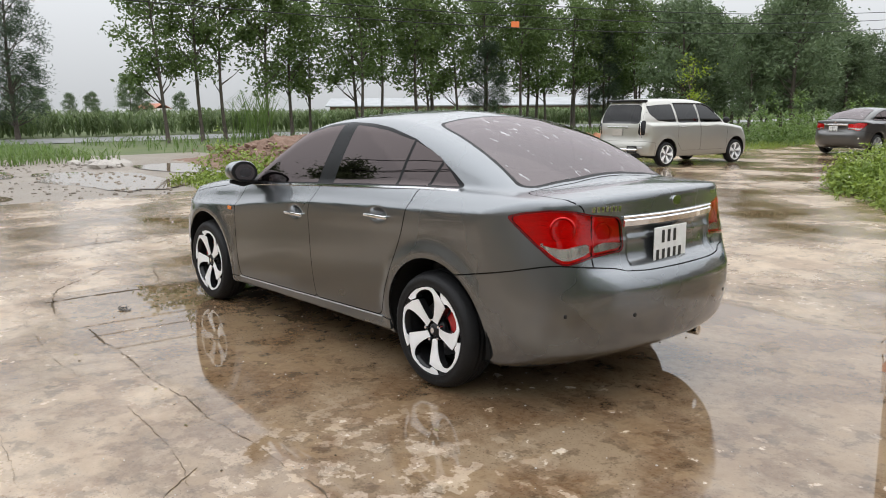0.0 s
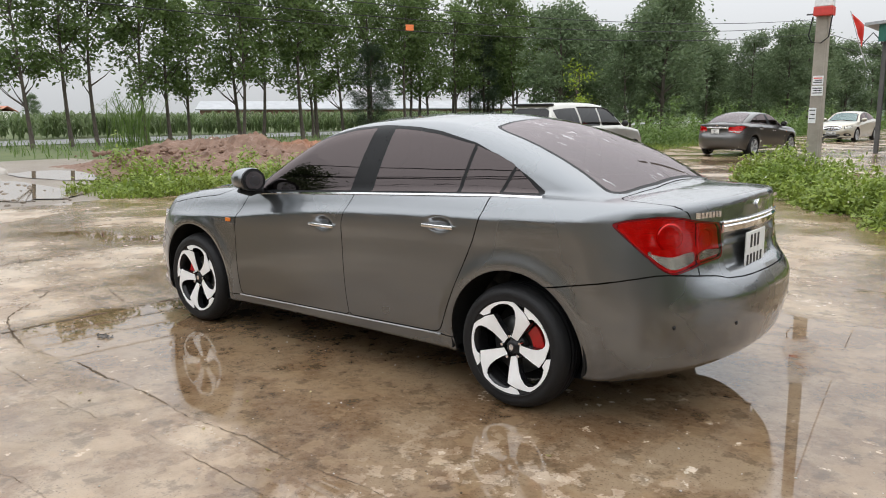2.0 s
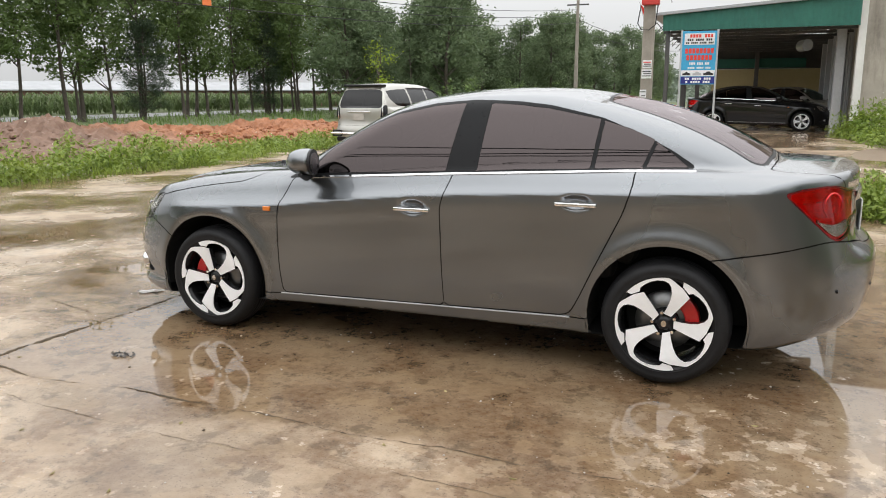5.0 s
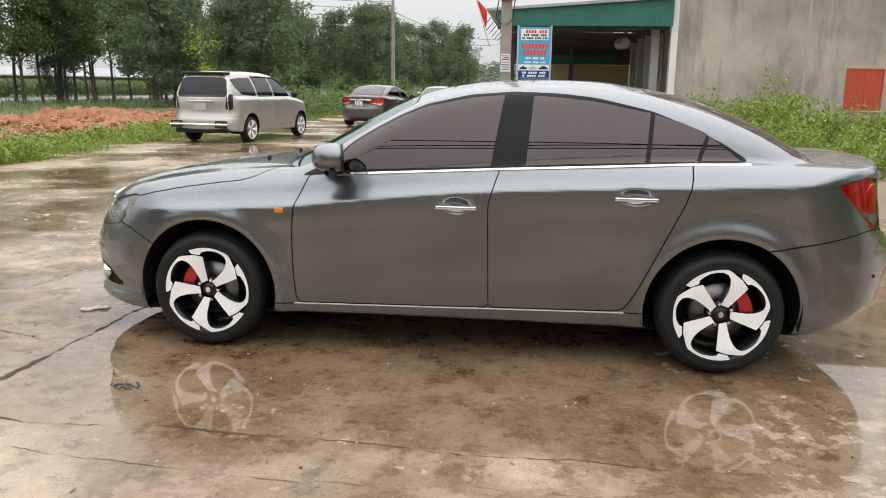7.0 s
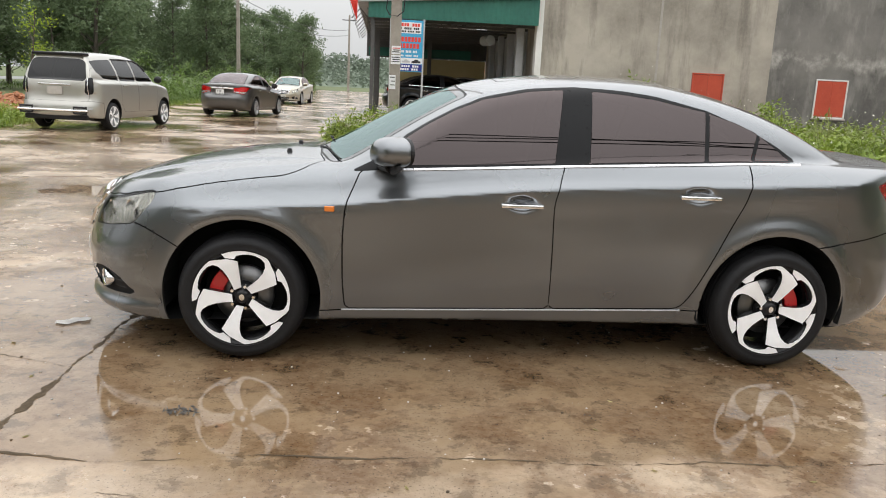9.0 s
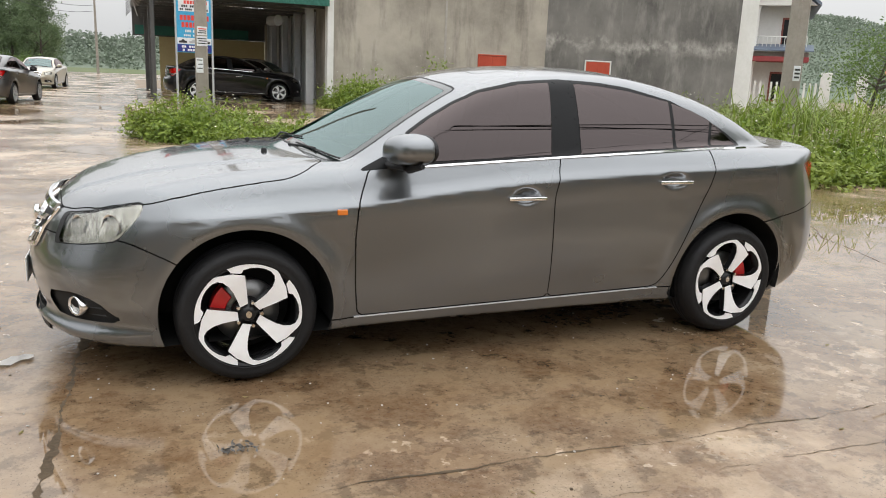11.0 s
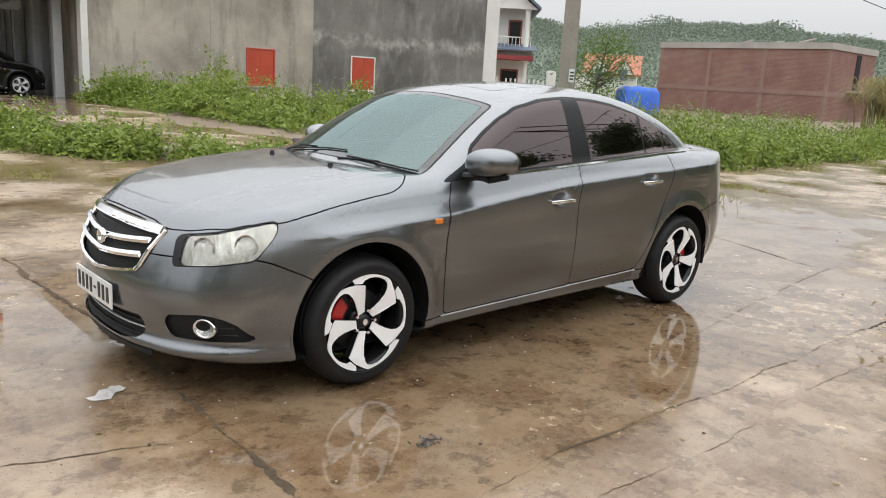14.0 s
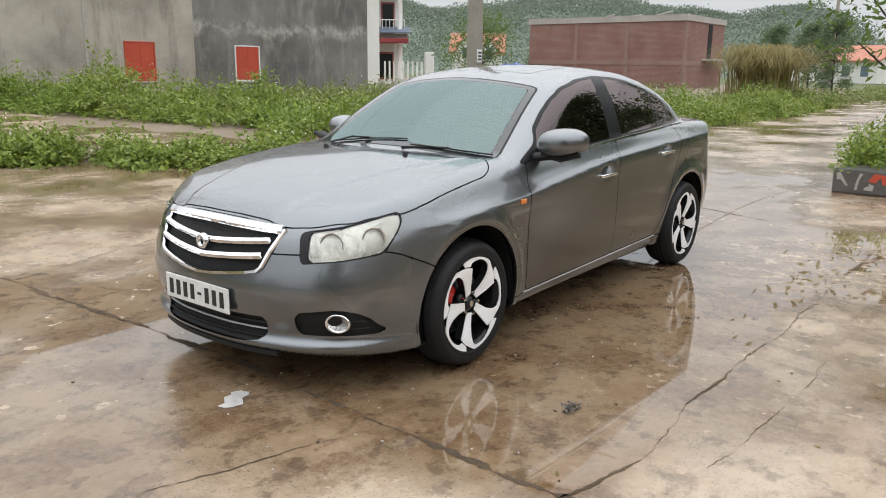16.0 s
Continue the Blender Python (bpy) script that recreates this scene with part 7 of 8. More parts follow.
shed = thing("long_shed", pose(71, -77, 0, 0, 0, 48), "far long low shed with pale roof", "shed")
bm = bmesh.new()
box(bm, (-26, -4, 0), (26, 4, 2.2))
part("wall", bm, M["brick_wall"], shed)
bm = bmesh.new()
prism(bm, [(-4.6, 2.15), (0, 3.2), (4.6, 2.15), (4.6, 2.0), (-4.6, 2.0)], -26.5, 26.5, lambda a, b, d: Vector((d, a, b)))
part("roof", bm, M["tin"], shed)
part("sheet_wall", soft_box((-8, -4.08, 0.3), (6, -4.02, 2.0), 0.01, 1), M["blue_sheet"], shed, "blue sheet wall")
for cx, cy, yaw, hh in ((304, -115, 20, 3.0), (-118, -19, 60, 3.2), (-136, -36, 75, 3.0), (-146, 2, 80, 3.4), (-14, -150, 0, 3.5)):
    h = thing("far_house", pose(cx, cy, 0, 0, 0, yaw), "far pale house with a red tiled roof", "house")
    bm = bmesh.new()
    box(bm, (-5, -4, 0), (5, 4, hh))
    part("wall", bm, M["white_wall"], h)
    for sg in (-1, 1):
        bm = bmesh.new()
        prism(bm, [(sg * 4.6, hh - 0.2), (0, hh + 1.9), (0, hh + 1.7), (sg * 4.6, hh - 0.4)], -5.5, 5.5, lambda a, b, d: Vector((d, a, b)))
        part("roof", bm, M["roof_tile"], h)
    for u in (-3, 0, 3):
        part("window", soft_box((u - 0.6, -4.06, 0.9), (u + 0.6, -4.0, 2.3), 0.01, 1), M["slate"], h)

planter = thing("planter", pose(-7.45, 1.25, 0), "low dark planter with painted marks and leafy plants", "planter")
part("trough", soft_box((-1.35, -0.35, 0.0), (1.35, 0.45, 0.30), 0.02, 2), M["dark_stone"], planter)
for k, (mt, x, w) in enumerate((("band", 1.12, 0.05), ("band", 0.93, 0.04), ("sign_red", 0.72, 0.05), ("band", 0.5, 0.04))):
    bm = bmesh.new()
    prism(bm, [(x - w, 0.06), (x - 0.4 * w, 0.25), (x + w, 0.22), (x + 0.3 * w, 0.05)], 0.0, 0.005, lambda a, b, d: Vector((a, -0.352 - d, b)))
    part("painted_mark", bm, M[mt], planter)
strokes = (
    ("band", [(-0.31, 0.245), (-0.27, 0.255), (-0.17, 0.10), (-0.20, 0.095), (-0.26, 0.17), (-0.30, 0.16)]),
    ("band", [(-0.10, 0.05), (-0.07, 0.05), (-0.055, 0.17), (-0.02, 0.25), (-0.055, 0.255), (-0.085, 0.16)]),
    ("band", [(0.0, 0.06), (0.10, 0.055), (0.11, 0.12), (0.05, 0.14), (0.06, 0.11), (0.02, 0.10)]),
    ("shutter", [(0.04, 0.17), (0.12, 0.15), (0.17, 0.22), (0.20, 0.14), (0.30, 0.13), (0.33, 0.20), (0.24, 0.25), (0.10, 0.26)]),
)
for mt, shape in strokes:
    bm = bmesh.new()
    prism(bm, shape, 0.0, 0.005, lambda a, b, d: Vector((1.352 + d, a, b)))
    part("painted_mark", bm, M[mt], planter)
part("pot", soft_box((-0.95, -0.15, 0.34), (0.05, 0.35, 0.62), 0.03, 2), M["dark_stone"], planter, "grey stone pot")


# ---- trees, weeds, crops ----
rng = np.random.default_rng(11)


def unit(v):
    return v / np.maximum(1e-9, np.linalg.norm(v, axis=1))[:, None]


def leaf_mesh(name, centre, size, material, parent=None, droop=0.2, wide=0.42, along=None, face=None):
    """Many small folded leaves at the given centres, each an island of its own."""
    n = len(centre)
    a = unit(rng.normal(size=(n, 3)) * (1, 1, 0.6) - (0, 0, droop)) if along is None else along
    b = unit(np.cross(a, rng.normal(size=(n, 3)) if face is None else face + 0.35 * rng.normal(size=(n, 3))))
    c = np.cross(a, b)
    L = np.asarray(size).reshape(-1, 1) * np.ones((n, 1))
    base, tip = centre - a * L / 2, centre + a * L / 2
    s1, s2 = centre + b * L * wide / 2 + c * L * 0.10, centre - b * L * wide / 2 + c * L * 0.10
    V = np.stack((base, s1, tip, s2), 1).reshape(-1, 3)
    F = np.arange(4 * n).reshape(-1, 4)
    F = np.concatenate((F[:, [0, 1, 2]], F[:, [0, 2, 3]]))
    me = bpy.data.meshes.new(name)
    me.vertices.add(4 * n)
    me.vertices.foreach_set("co", V.ravel())
    me.loops.add(F.size)
    me.loops.foreach_set("vertex_index", F.ravel())
    me.polygons.add(len(F))
    me.polygons.foreach_set("loop_start", np.arange(0, F.size, 3))
    me.update(calc_edges=True)
    me.materials.append(material)
    ob = new(name, me)
    if parent:
        ob.parent = parent
    return ob


def blades(name, root, high, lean, width, material, parent=None, bend=0.5):
    """Long grass blades, three joints each."""
    n = len(root)
    d = unit(np.c_[rng.normal(size=(n, 2)), np.zeros(n)])
    side = np.c_[-d[:, 1], d[:, 0], np.zeros(n)]
    h, l = np.asarray(high).reshape(-1, 1), np.asarray(lean).reshape(-1, 1)
    up = np.array((0, 0, 1.0))
    p0, p1 = root, root + up * h * 0.55 + d * l * 0.25
    p2 = root + up * h * (1.0 - 0.25 * bend) + d * l * 0.75
    p3 = root + up * h * (1.0 - 0.6 * bend) + d * l * 1.25
    w = np.asarray(width).reshape(-1, 1) * np.ones((n, 1))
    V = np.stack((p0 - side * w / 2, p0 + side * w / 2, p1 - side * w / 2, p1 + side * w / 2, p2 - side * w * 0.35, p2 + side * w * 0.35, p3), 1).reshape(-1, 3)
    k = 7 * np.arange(n)[:, None]
    F4 = np.concatenate([k + np.array(q) for q in ((0, 1, 3), (0, 3, 2), (2, 3, 5), (2, 5, 4), (4, 5, 6))])
    me = bpy.data.meshes.new(name)
    me.from_pydata(V.tolist(), [], F4.tolist())
    me.materials.append(material)
    ob = new(name, me)
    if parent:
        ob.parent = parent
    return ob


def make_tree(name, at, high, bare, spread, clumps, per, leaf, mat_leaf, label, group="", r0=0.11, lean=0.3, sigma=0.46, wide=0.42):
    """A tapered trunk with limbs and a crown of many small leaves in uneven clumps."""
    t = thing(name, pose(*at), label, "tree", group)
    bend = rng.normal(size=2) * lean
    axis = lambda q: Vector((bend[0] * q * q + 0.12 * math.sin(5 * q + bend[1]), bend[1] * q * q + 0.10 * math.sin(4 * q), high * q))
    bm = bmesh.new()
    qs = np.linspace(0, 0.97, 10)
    tube(bm, [axis(q) for q in qs], [r0 * (1.25 if q == 0 else 1) * (1 - 0.85 * q) + 0.01 for q in qs], 8)
    ends = []
    for k in range(int(clumps)):
        q = bare + (1 - bare) * rng.random() ** 0.85
        ang = rng.random() * 6.283
        reach = spread * (0.35 + 0.65 * math.sin(math.pi * min(0.98, 0.18 + 0.82 * (q - bare) / (1 - bare)))) * (0.45 + 0.65 * rng.random())
        o = axis(max(bare * 0.8, q - 0.12))
        e = axis(q) + Vector((reach * math.cos(ang), reach * math.sin(ang), 0.25 * reach + rng.normal() * 0.2))
        ends.append(e)
        if k % 3 == 0:
            tube(bm, [o, o.lerp(e, 0.5) + Vector((0, 0, -0.1)), e], [0.035 + 0.02 * (1 - q), 0.022, 0.008], 5)
    part("trunk", bm, M["bark"], t, "", True)
    E = np.array([tuple(e) for e in ends])
    C = np.repeat(E, per, 0) + rng.normal(size=(len(E) * per, 3)) * (sigma, sigma, sigma * 0.72)
    crown = leaf_mesh("crown", C, leaf * (0.7 + 0.6 * rng.random(len(C))), mat_leaf, t, 0.35, wide)
    return t


row = "trees in the roadside row"
kinds = []
for k in range(5):
    kinds.append(make_tree("tree", (34 + 0.5 * rng.normal(), (-12.0, -13.9, -15.2, -17.6, -19.4)[k], -0.05), (8.6, 9.4, 9.0, 8.4, 9.6)[k], (0.27, 0.30, 0.34, 0.30, 0.27)[k], 1.6, 46, 68, 0.27, M["leaf_tree"], "slender roadside tree with an airy dark green crown", row, 0.095, 0.55, 0.34))
ys, y = [], -21.0
while y > -66:
    ys.append(y)
    y -= 1.1 + 1.7 * rng.random()
for k, y in enumerate(ys):
    s = 0.85 + 0.3 * rng.random()
    copy_thing(kinds[k % 5], pose(34.0 + 0.9 * rng.normal(), y, -0.05, 0, 0, 360 * rng.random()) @ Matrix.Diagonal((s, s, s * (0.95 + 0.2 * rng.random()), 1)))
for k in range(9):
    s = 0.95 + 0.35 * rng.random()
    copy_thing(kinds[k % 5], pose(35.5 + 1.5 * rng.normal() - 0.10 * max(0, k - 4), -24 - 5.4 * k + rng.normal(), -0.05, 0, 0, 360 * rng.random()) @ Matrix.Diagonal((s, s, s, 1)))
she_oak = make_tree("tree", (45.5, -7.8, -0.05), 9.5, 0.10, 1.9, 130, 110, 0.26, M["leaf_dark"], "lone feathery needle tree by the road", "", 0.13, 0.2, 0.30, 0.13)
copy_thing(she_oak, pose(33.5, -46.5, -0.05, 0, 0, 70) @ Matrix.Diagonal((0.8, 0.8, 0.75, 1)))
copy_thing(she_oak, pose(33.0, -33.0, -0.05, 0, 0, 200) @ Matrix.Diagonal((0.7, 0.7, 0.6, 1)))

wood = "trees of the roadside wood"
big = []
for k in range(3):
    big.append(make_tree("tree", (17.5 + 2.0 * k, -44 - 5.5 * k, -0.05), (8.5, 9.5, 9.0)[k], 0.14, 2.4, 70, 100, 0.30, M["leaf_wood_hazed"], "broad dark tree at the edge of the wood", wood, 0.16, 0.3, 0.42))
for k in range(34):
    f = k / 33
    s = 0.56 + 0.42 * rng.random()
    copy_thing(big[k % 3], pose(22 - 9.0 * f + 3.0 * rng.normal(), -40 - 70 * f + 2.0 * rng.normal(), -0.05, 0, 0, 360 * rng.random()) @ Matrix.Diagonal((s, s, s * (0.9 + 0.25 * rng.random()), 1)))
for k in range(10):
    s = 0.55 + 0.3 * rng.random()
    copy_thing(big[k % 3], pose(24 + 7 * rng.random() + 0.0, -52 - 4.5 * k, -0.05, 0, 0, 360 * rng.random()) @ Matrix.Diagonal((s, s, s, 1)))
for k, (x, y, q) in enumerate(((-13.0, 6.5, 0.85), (-17.5, 9.0, 0.95), (-11.0, 10.5, 0.8), (-23.0, 7.0, 0.9), (14.0, 9.5, 0.85), (18.5, 12.0, 0.95), (23.0, 9.0, 0.9))):
    copy_thing(big[k % 3], pose(x, y, -0.05, 0, 0, 77 * k) @ Matrix.Diagonal((q, q, q, 1)))
make_tree("tree", (-28.0, -20.5, -0.05), 3.9, 0.10, 1.5, 60, 60, 0.15, M["leaf_bush"], "young bright green tree by the wall's end", "", 0.08)
make_tree("tree", (-9.3, 1.2, 0.0), 4.4, 0.36, 1.5, 52, 40, 0.17, M["leaf_bush"], "small potted tree standing behind the planter", "", 0.045, 0.1, 0.26, 0.36)
sap = make_tree("tree", (13.5, -26.0, -0.05), 3.6, 0.35, 0.55, 14, 26, 0.13, M["leaf_bright"], "thin sapling with yellow-green young leaves", "", 0.03, 0.1, 0.2)


def weed_patch(name, label, place, count, high, per, leaf, material, spread=0.22, flowers=0):
    """Tangled weeds: leafy plants at places drawn by place(), with bits of blossom."""
    P, H = [], []
    while len(P) < count:
        q = place()
        if q is None:
            continue
        P.append(q[:3])
        H.append(high * q[3] * (0.55 + 0.75 * rng.random()))
    P, H = np.array(P), np.array(H)
    # each plant is an uneven dome of leafy sprigs, with dark gaps between them and some shoots above
    each = 9
    count_s = max(4, per // each)
    S, h = np.repeat(P, count_s, 0), np.repeat(H, count_s)
    d = unit(rng.normal(size=(len(S), 3)) * (1, 1, 0.9) + (0, 0, 0.4))
    d[:, 2] = np.abs(d[:, 2])
    r = np.repeat(spread * (0.8 + 1.1 * rng.random(len(P))), count_s) * (0.55 + 0.5 * rng.random(len(S)))
    shoot = rng.random(len(S)) < 0.035
    up = d[:, 2] * h * (0.55 + 0.5 * rng.random(len(S))) + shoot * 0.25 * h * rng.random(len(S))
    S = S + np.c_[d[:, :2] * r[:, None] * np.where(shoot, 0.6, 1.0)[:, None], up]
    off = rng.normal(size=(len(S) * each, 3)) * (0.75, 0.75, 0.55) * leaf
    C = np.repeat(S, each, 0) + off
    along = unit(off / leaf + 0.4 * rng.normal(size=off.shape) - (0, 0, 0.25))
    ob = leaf_mesh(name, C, leaf * (0.55 + 0.8 * rng.random(len(C))), material, None, 0.1, 0.5, along, np.repeat(d, each, 0) * 0.7 + (0, 0, 0.8))
    tagged(ob, label, "weeds", kind="stuff")
    if flowers:
        k = rng.integers(0, len(P), flowers)
        F = P[k] + np.c_[rng.normal(size=(flowers, 2)) * spread, H[k] * (0.95 + 0.2 * rng.random(flowers))]
        tagged(leaf_mesh("blossoms", F, 0.034, M["flower"], None, 0.0, 0.9), "tiny white blossoms over the weeds", "blossoms", kind="stuff")
    return ob


def plot_z(x, y):
    d = plot_depth(x, y)
    return -0.05 + 0.33 * min(1.0, max(0.0, d / 7.0)) ** 0.8


def on_island():
    t, w = rng.random(), rng.random() ** 1.3 * 1.35
    x, y = 1.95 - 4.9 * t, -11.9 + 7.0 * t
    n = (-0.81, -0.585)
    if 0.30 < t < 0.36 and w > 0.3:
        return None
    px, py = x + n[0] * w + 0.1 * rng.normal(), y + n[1] * w
    if plot_depth(px, py) < 0.12:
        return None
    tall = 1.25 if t < 0.30 else (0.62 if t > 0.62 else 0.85)
    return px, py, plot_z(px, py), tall * (1.0 - 0.25 * abs(w - 0.7))


def drive_edge(y):
    return np.interp(y, (-20.5, -19.4, -15.5, -11.4, -8.9, -7.8), (-3.9, -3.9, -4.3, -4.95, -5.6, -4.6))


def on_plot_edge():
    """The weedy plot's rim along the drive and along the side road."""
    bank = 1.0
    if rng.random() < 0.45:
        # a high bank of growth beside the drive, sinking towards the crossing
        y = -20.4 + 12.8 * rng.random()
        w = 2.8 * rng.random() ** 1.1
        x = drive_edge(y) - 0.15 - w
        bank = np.interp(y, (-20.4, -18.5, -15.0, -12.5, -10.0, -7.6), (0.75, 1.0, 1.22, 1.05, 0.8, 0.7))
    else:
        x = -5.0 - 26 * rng.random() ** 1.25
        w = 2.0 * rng.random() ** 1.2
        y = -4.3 - w
        if x > -6.5 and y > -5.4 - 0.5 * (x + 6.5):
            return None
    if plot_depth(x, y) < 0.15:
        return None
    big_ = 0.75 + 0.55 * noise.noise(Vector((x * 0.55, y * 0.55, 2)))
    return x, y, plot_z(x, y), bank * max(0.35, 0.1 + 1.25 * (big_ - 0.25)) * (0.65 + 0.4 * min(1, w))


def on_plot():
    x, y = -5.5 - 24 * rng.random(), -5.5 - 15.2 * rng.random()
    if x > drive_edge(y) - 1.5:
        return None
    return x, y, plot_z(x, y), 0.55 + 0.5 * noise.noise(Vector((x * 0.4, y * 0.4, 8)))


def on_verge():
    y = -3.2 - 20 * rng.random() ** 1.2
    w = rng.random() ** 1.2 * 2.2
    edge = np.interp(y, (-30, -15, -9.5, -7.7, -4.2, -2.9), (9.4, 9.3, 8.9, 8.7, 9.3, 9.5))
    x = edge + 0.15 + w
    hill = 0.95 if -9.5 < y < -3.8 else 0.45
    return x, y, -0.03, hill * (0.35 + 0.8 * max(0, noise.noise(Vector((x * 0.6, y * 0.6, 5))) + 0.5))


def on_bushes():
    y = -27 - 60 * rng.random() ** 1.3
    x = np.interp(y, (-90, -60, -40, -27), (8.2, 8.6, 9.2, 9.6)) + 0.3 + 3.4 * rng.random()
    return x, y, -0.05, 0.7 + 0.7 * noise.noise(Vector((x * 0.35, y * 0.35, 1)))


def on_far_edge():
    x = -62 + 34 * rng.random()
    y = -2.4 - 0.05 * (x + 62) - 4.5 * rng.random()
    return x, y, -0.03, 0.8


weed_patch("weeds_island", "bright leafy weeds on the corner island", on_island, 170, 0.60, 190, 0.085, M["leaf_weed"], 0.27, 160)
weed_patch("weeds_plot_edge", "tall tangled weeds along the plot's rim", on_plot_edge, 700, 0.95, 170, 0.105, M["leaf_weed"], 0.38, 900)
weed_patch("weeds_plot", "rank weeds covering the plot", on_plot, 700, 0.9, 60, 0.12, M["leaf_field"], 0.42, 200)
weed_patch("weeds_verge", "leafy weeds on the verge before the clay", on_verge, 330, 0.8, 95, 0.10, M["leaf_weed"], 0.30, 60)
weed_patch("bushes_road", "dense roadside bushes under the wood", on_bushes, 480, 2.1, 80, 0.15, M["leaf_bush"], 0.5)
# unseen growth, added only to darken the reflections in the car's doors
weed_patch("hedge", "added bushes out of view that darken what the car doors mirror", lambda: (-32 + 22 * rng.random(), 5.2 + 2.6 * rng.random(), 0.0, 0.8 + 0.3 * rng.random()), 170, 2.2, 90, 0.16, M["leaf_bush"], 0.55)
weed_patch("weeds_far", "rough growth beside the far road", on_far_edge, 500, 0.9, 40, 0.12, M["leaf_field"], 0.4)


def on_planter():
    return -8.7 + 2.5 * rng.random(), 0.98 + 0.6 * rng.random(), 0.26, 0.6 + 0.4 * rng.random()


weed_patch("plants_planter", "leafy green plants filling the planter", on_planter, 62, 0.62, 90, 0.065, M["leaf_weed"], 0.21, 30)

n = 2600
x = rng.uniform(47, 66, n)
y = rng.uniform(-95, 45, n)
x[: n // 2] = 47 + 5 * rng.random(n // 2)
root = np.repeat(np.c_[np.round(x / 0.8) * 0.8, y, np.full(n, -0.06)], 9, 0) + rng.normal(size=(9 * n, 3)) * (0.06, 0.06, 0)
root[:, 2] = rng.random(9 * n) * 1.0 - 0.06
corn = blades("maize", root, 0.7 + 0.45 * rng.random(9 * n), 0.40 + 0.40 * rng.random(9 * n), 0.095, M["leaf_corn"], None, 0.9)
tagged(corn, "field of tall green maize", "maize", kind="stuff")
n = 5200
y = -3.0 - 32 * rng.random(n) ** 1.3
root = np.c_[np.interp(y, (-30, -15, -9.5, -7.7, -4.2, -2.9), (9.3, 9.15, 8.75, 8.55, 9.15, 9.3)) + 2.6 * rng.random(n) ** 1.4, y, np.full(n, -0.06)]
tagged(blades("verge_grass", root, 0.10 + 0.20 * rng.random(n), 0.06 + 0.1 * rng.random(n), 0.014, M["leaf_weed"]), "short green grass on the verge", "grass", kind="stuff")
n = 5000
root = np.c_[22 + 15 * rng.random(n), -8 - 50 * rng.random(n), np.full(n, -0.07)]
root[: n // 2, 0] = 20 + 14 * rng.random(n // 2)
root[: n // 2, 1] = -5 + 8 * rng.random(n // 2)
tagged(blades("rough_grass", root, 0.18 + 0.35 * rng.random(n), 0.2 + 0.2 * rng.random(n), 0.035, M["leaf_bush"]), "rough grass between the clay and the trees", "grass", kind="stuff")
n = 80
root = np.c_[31.5 + 0.4 * rng.normal(size=n), -15.5 + 0.5 * rng.normal(size=n), np.full(n, -0.06)]
tagged(blades("reed_clump", root, 2.0 + 1.0 * rng.random(n), 0.7 + 0.8 * rng.random(n), 0.045, M["leaf_bush"]), "tall green reed clump under the trees", "reeds", kind="stuff")
n = 900
root = np.c_[-30 + 0.5 * rng.normal(size=n), -7.0 + 0.5 * rng.normal(size=n), np.full(n, 0.0)]
tagged(blades("dry_reed_clump", root, 2.2 + 0.9 * rng.random(n), 0.9 + 0.9 * rng.random(n), 0.05, M["straw"], None, 0.7), "drooping straw-coloured reed clump", "reeds", kind="stuff")
n = 130
root = np.c_[-9.2 + 0.7 * rng.normal(size=n), -6.1 + 0.6 * rng.normal(size=n), np.full(n, 0.05)]
tagged(blades("green_reed_clump", root, 1.2 + 0.6 * rng.random(n), 0.6 + 0.5 * rng.random(n), 0.020, M["leaf_weed"], None, 0.8), "arching green reeds at the pole's foot", "reeds", kind="stuff")

P = []
while len(P) < 320:
    q = on_plot_edge()
    if q is not None:
        P.append(q[:3])
P = np.array(P)
n = len(P)
tagged(blades("tall_grass", P, 0.7 + 0.7 * rng.random(n), 0.2 + 0.35 * rng.random(n), 0.014, M["leaf_field"], None, 0.7), "thin tall grass standing over the weeds", "grass", kind="stuff")

# trees standing far off, their mist only in the lightened leaf colour
for bearing, s in ((-19.9, 0.75), (-20.6, 0.6), (-23.1, 0.5), (-16.1, 0.45), (-17.5, 0.5), (-14.3, 0.6), (-13.2, 0.7)):
    bx, by = -4 + 135 * math.cos(math.radians(bearing)), 4 + 135 * math.sin(math.radians(bearing))
    copy_thing(big[int(s * 10) % 3], pose(bx, by, -0.1, 0, 0, 500 * s) @ Matrix.Diagonal((s, s, s, 1)))

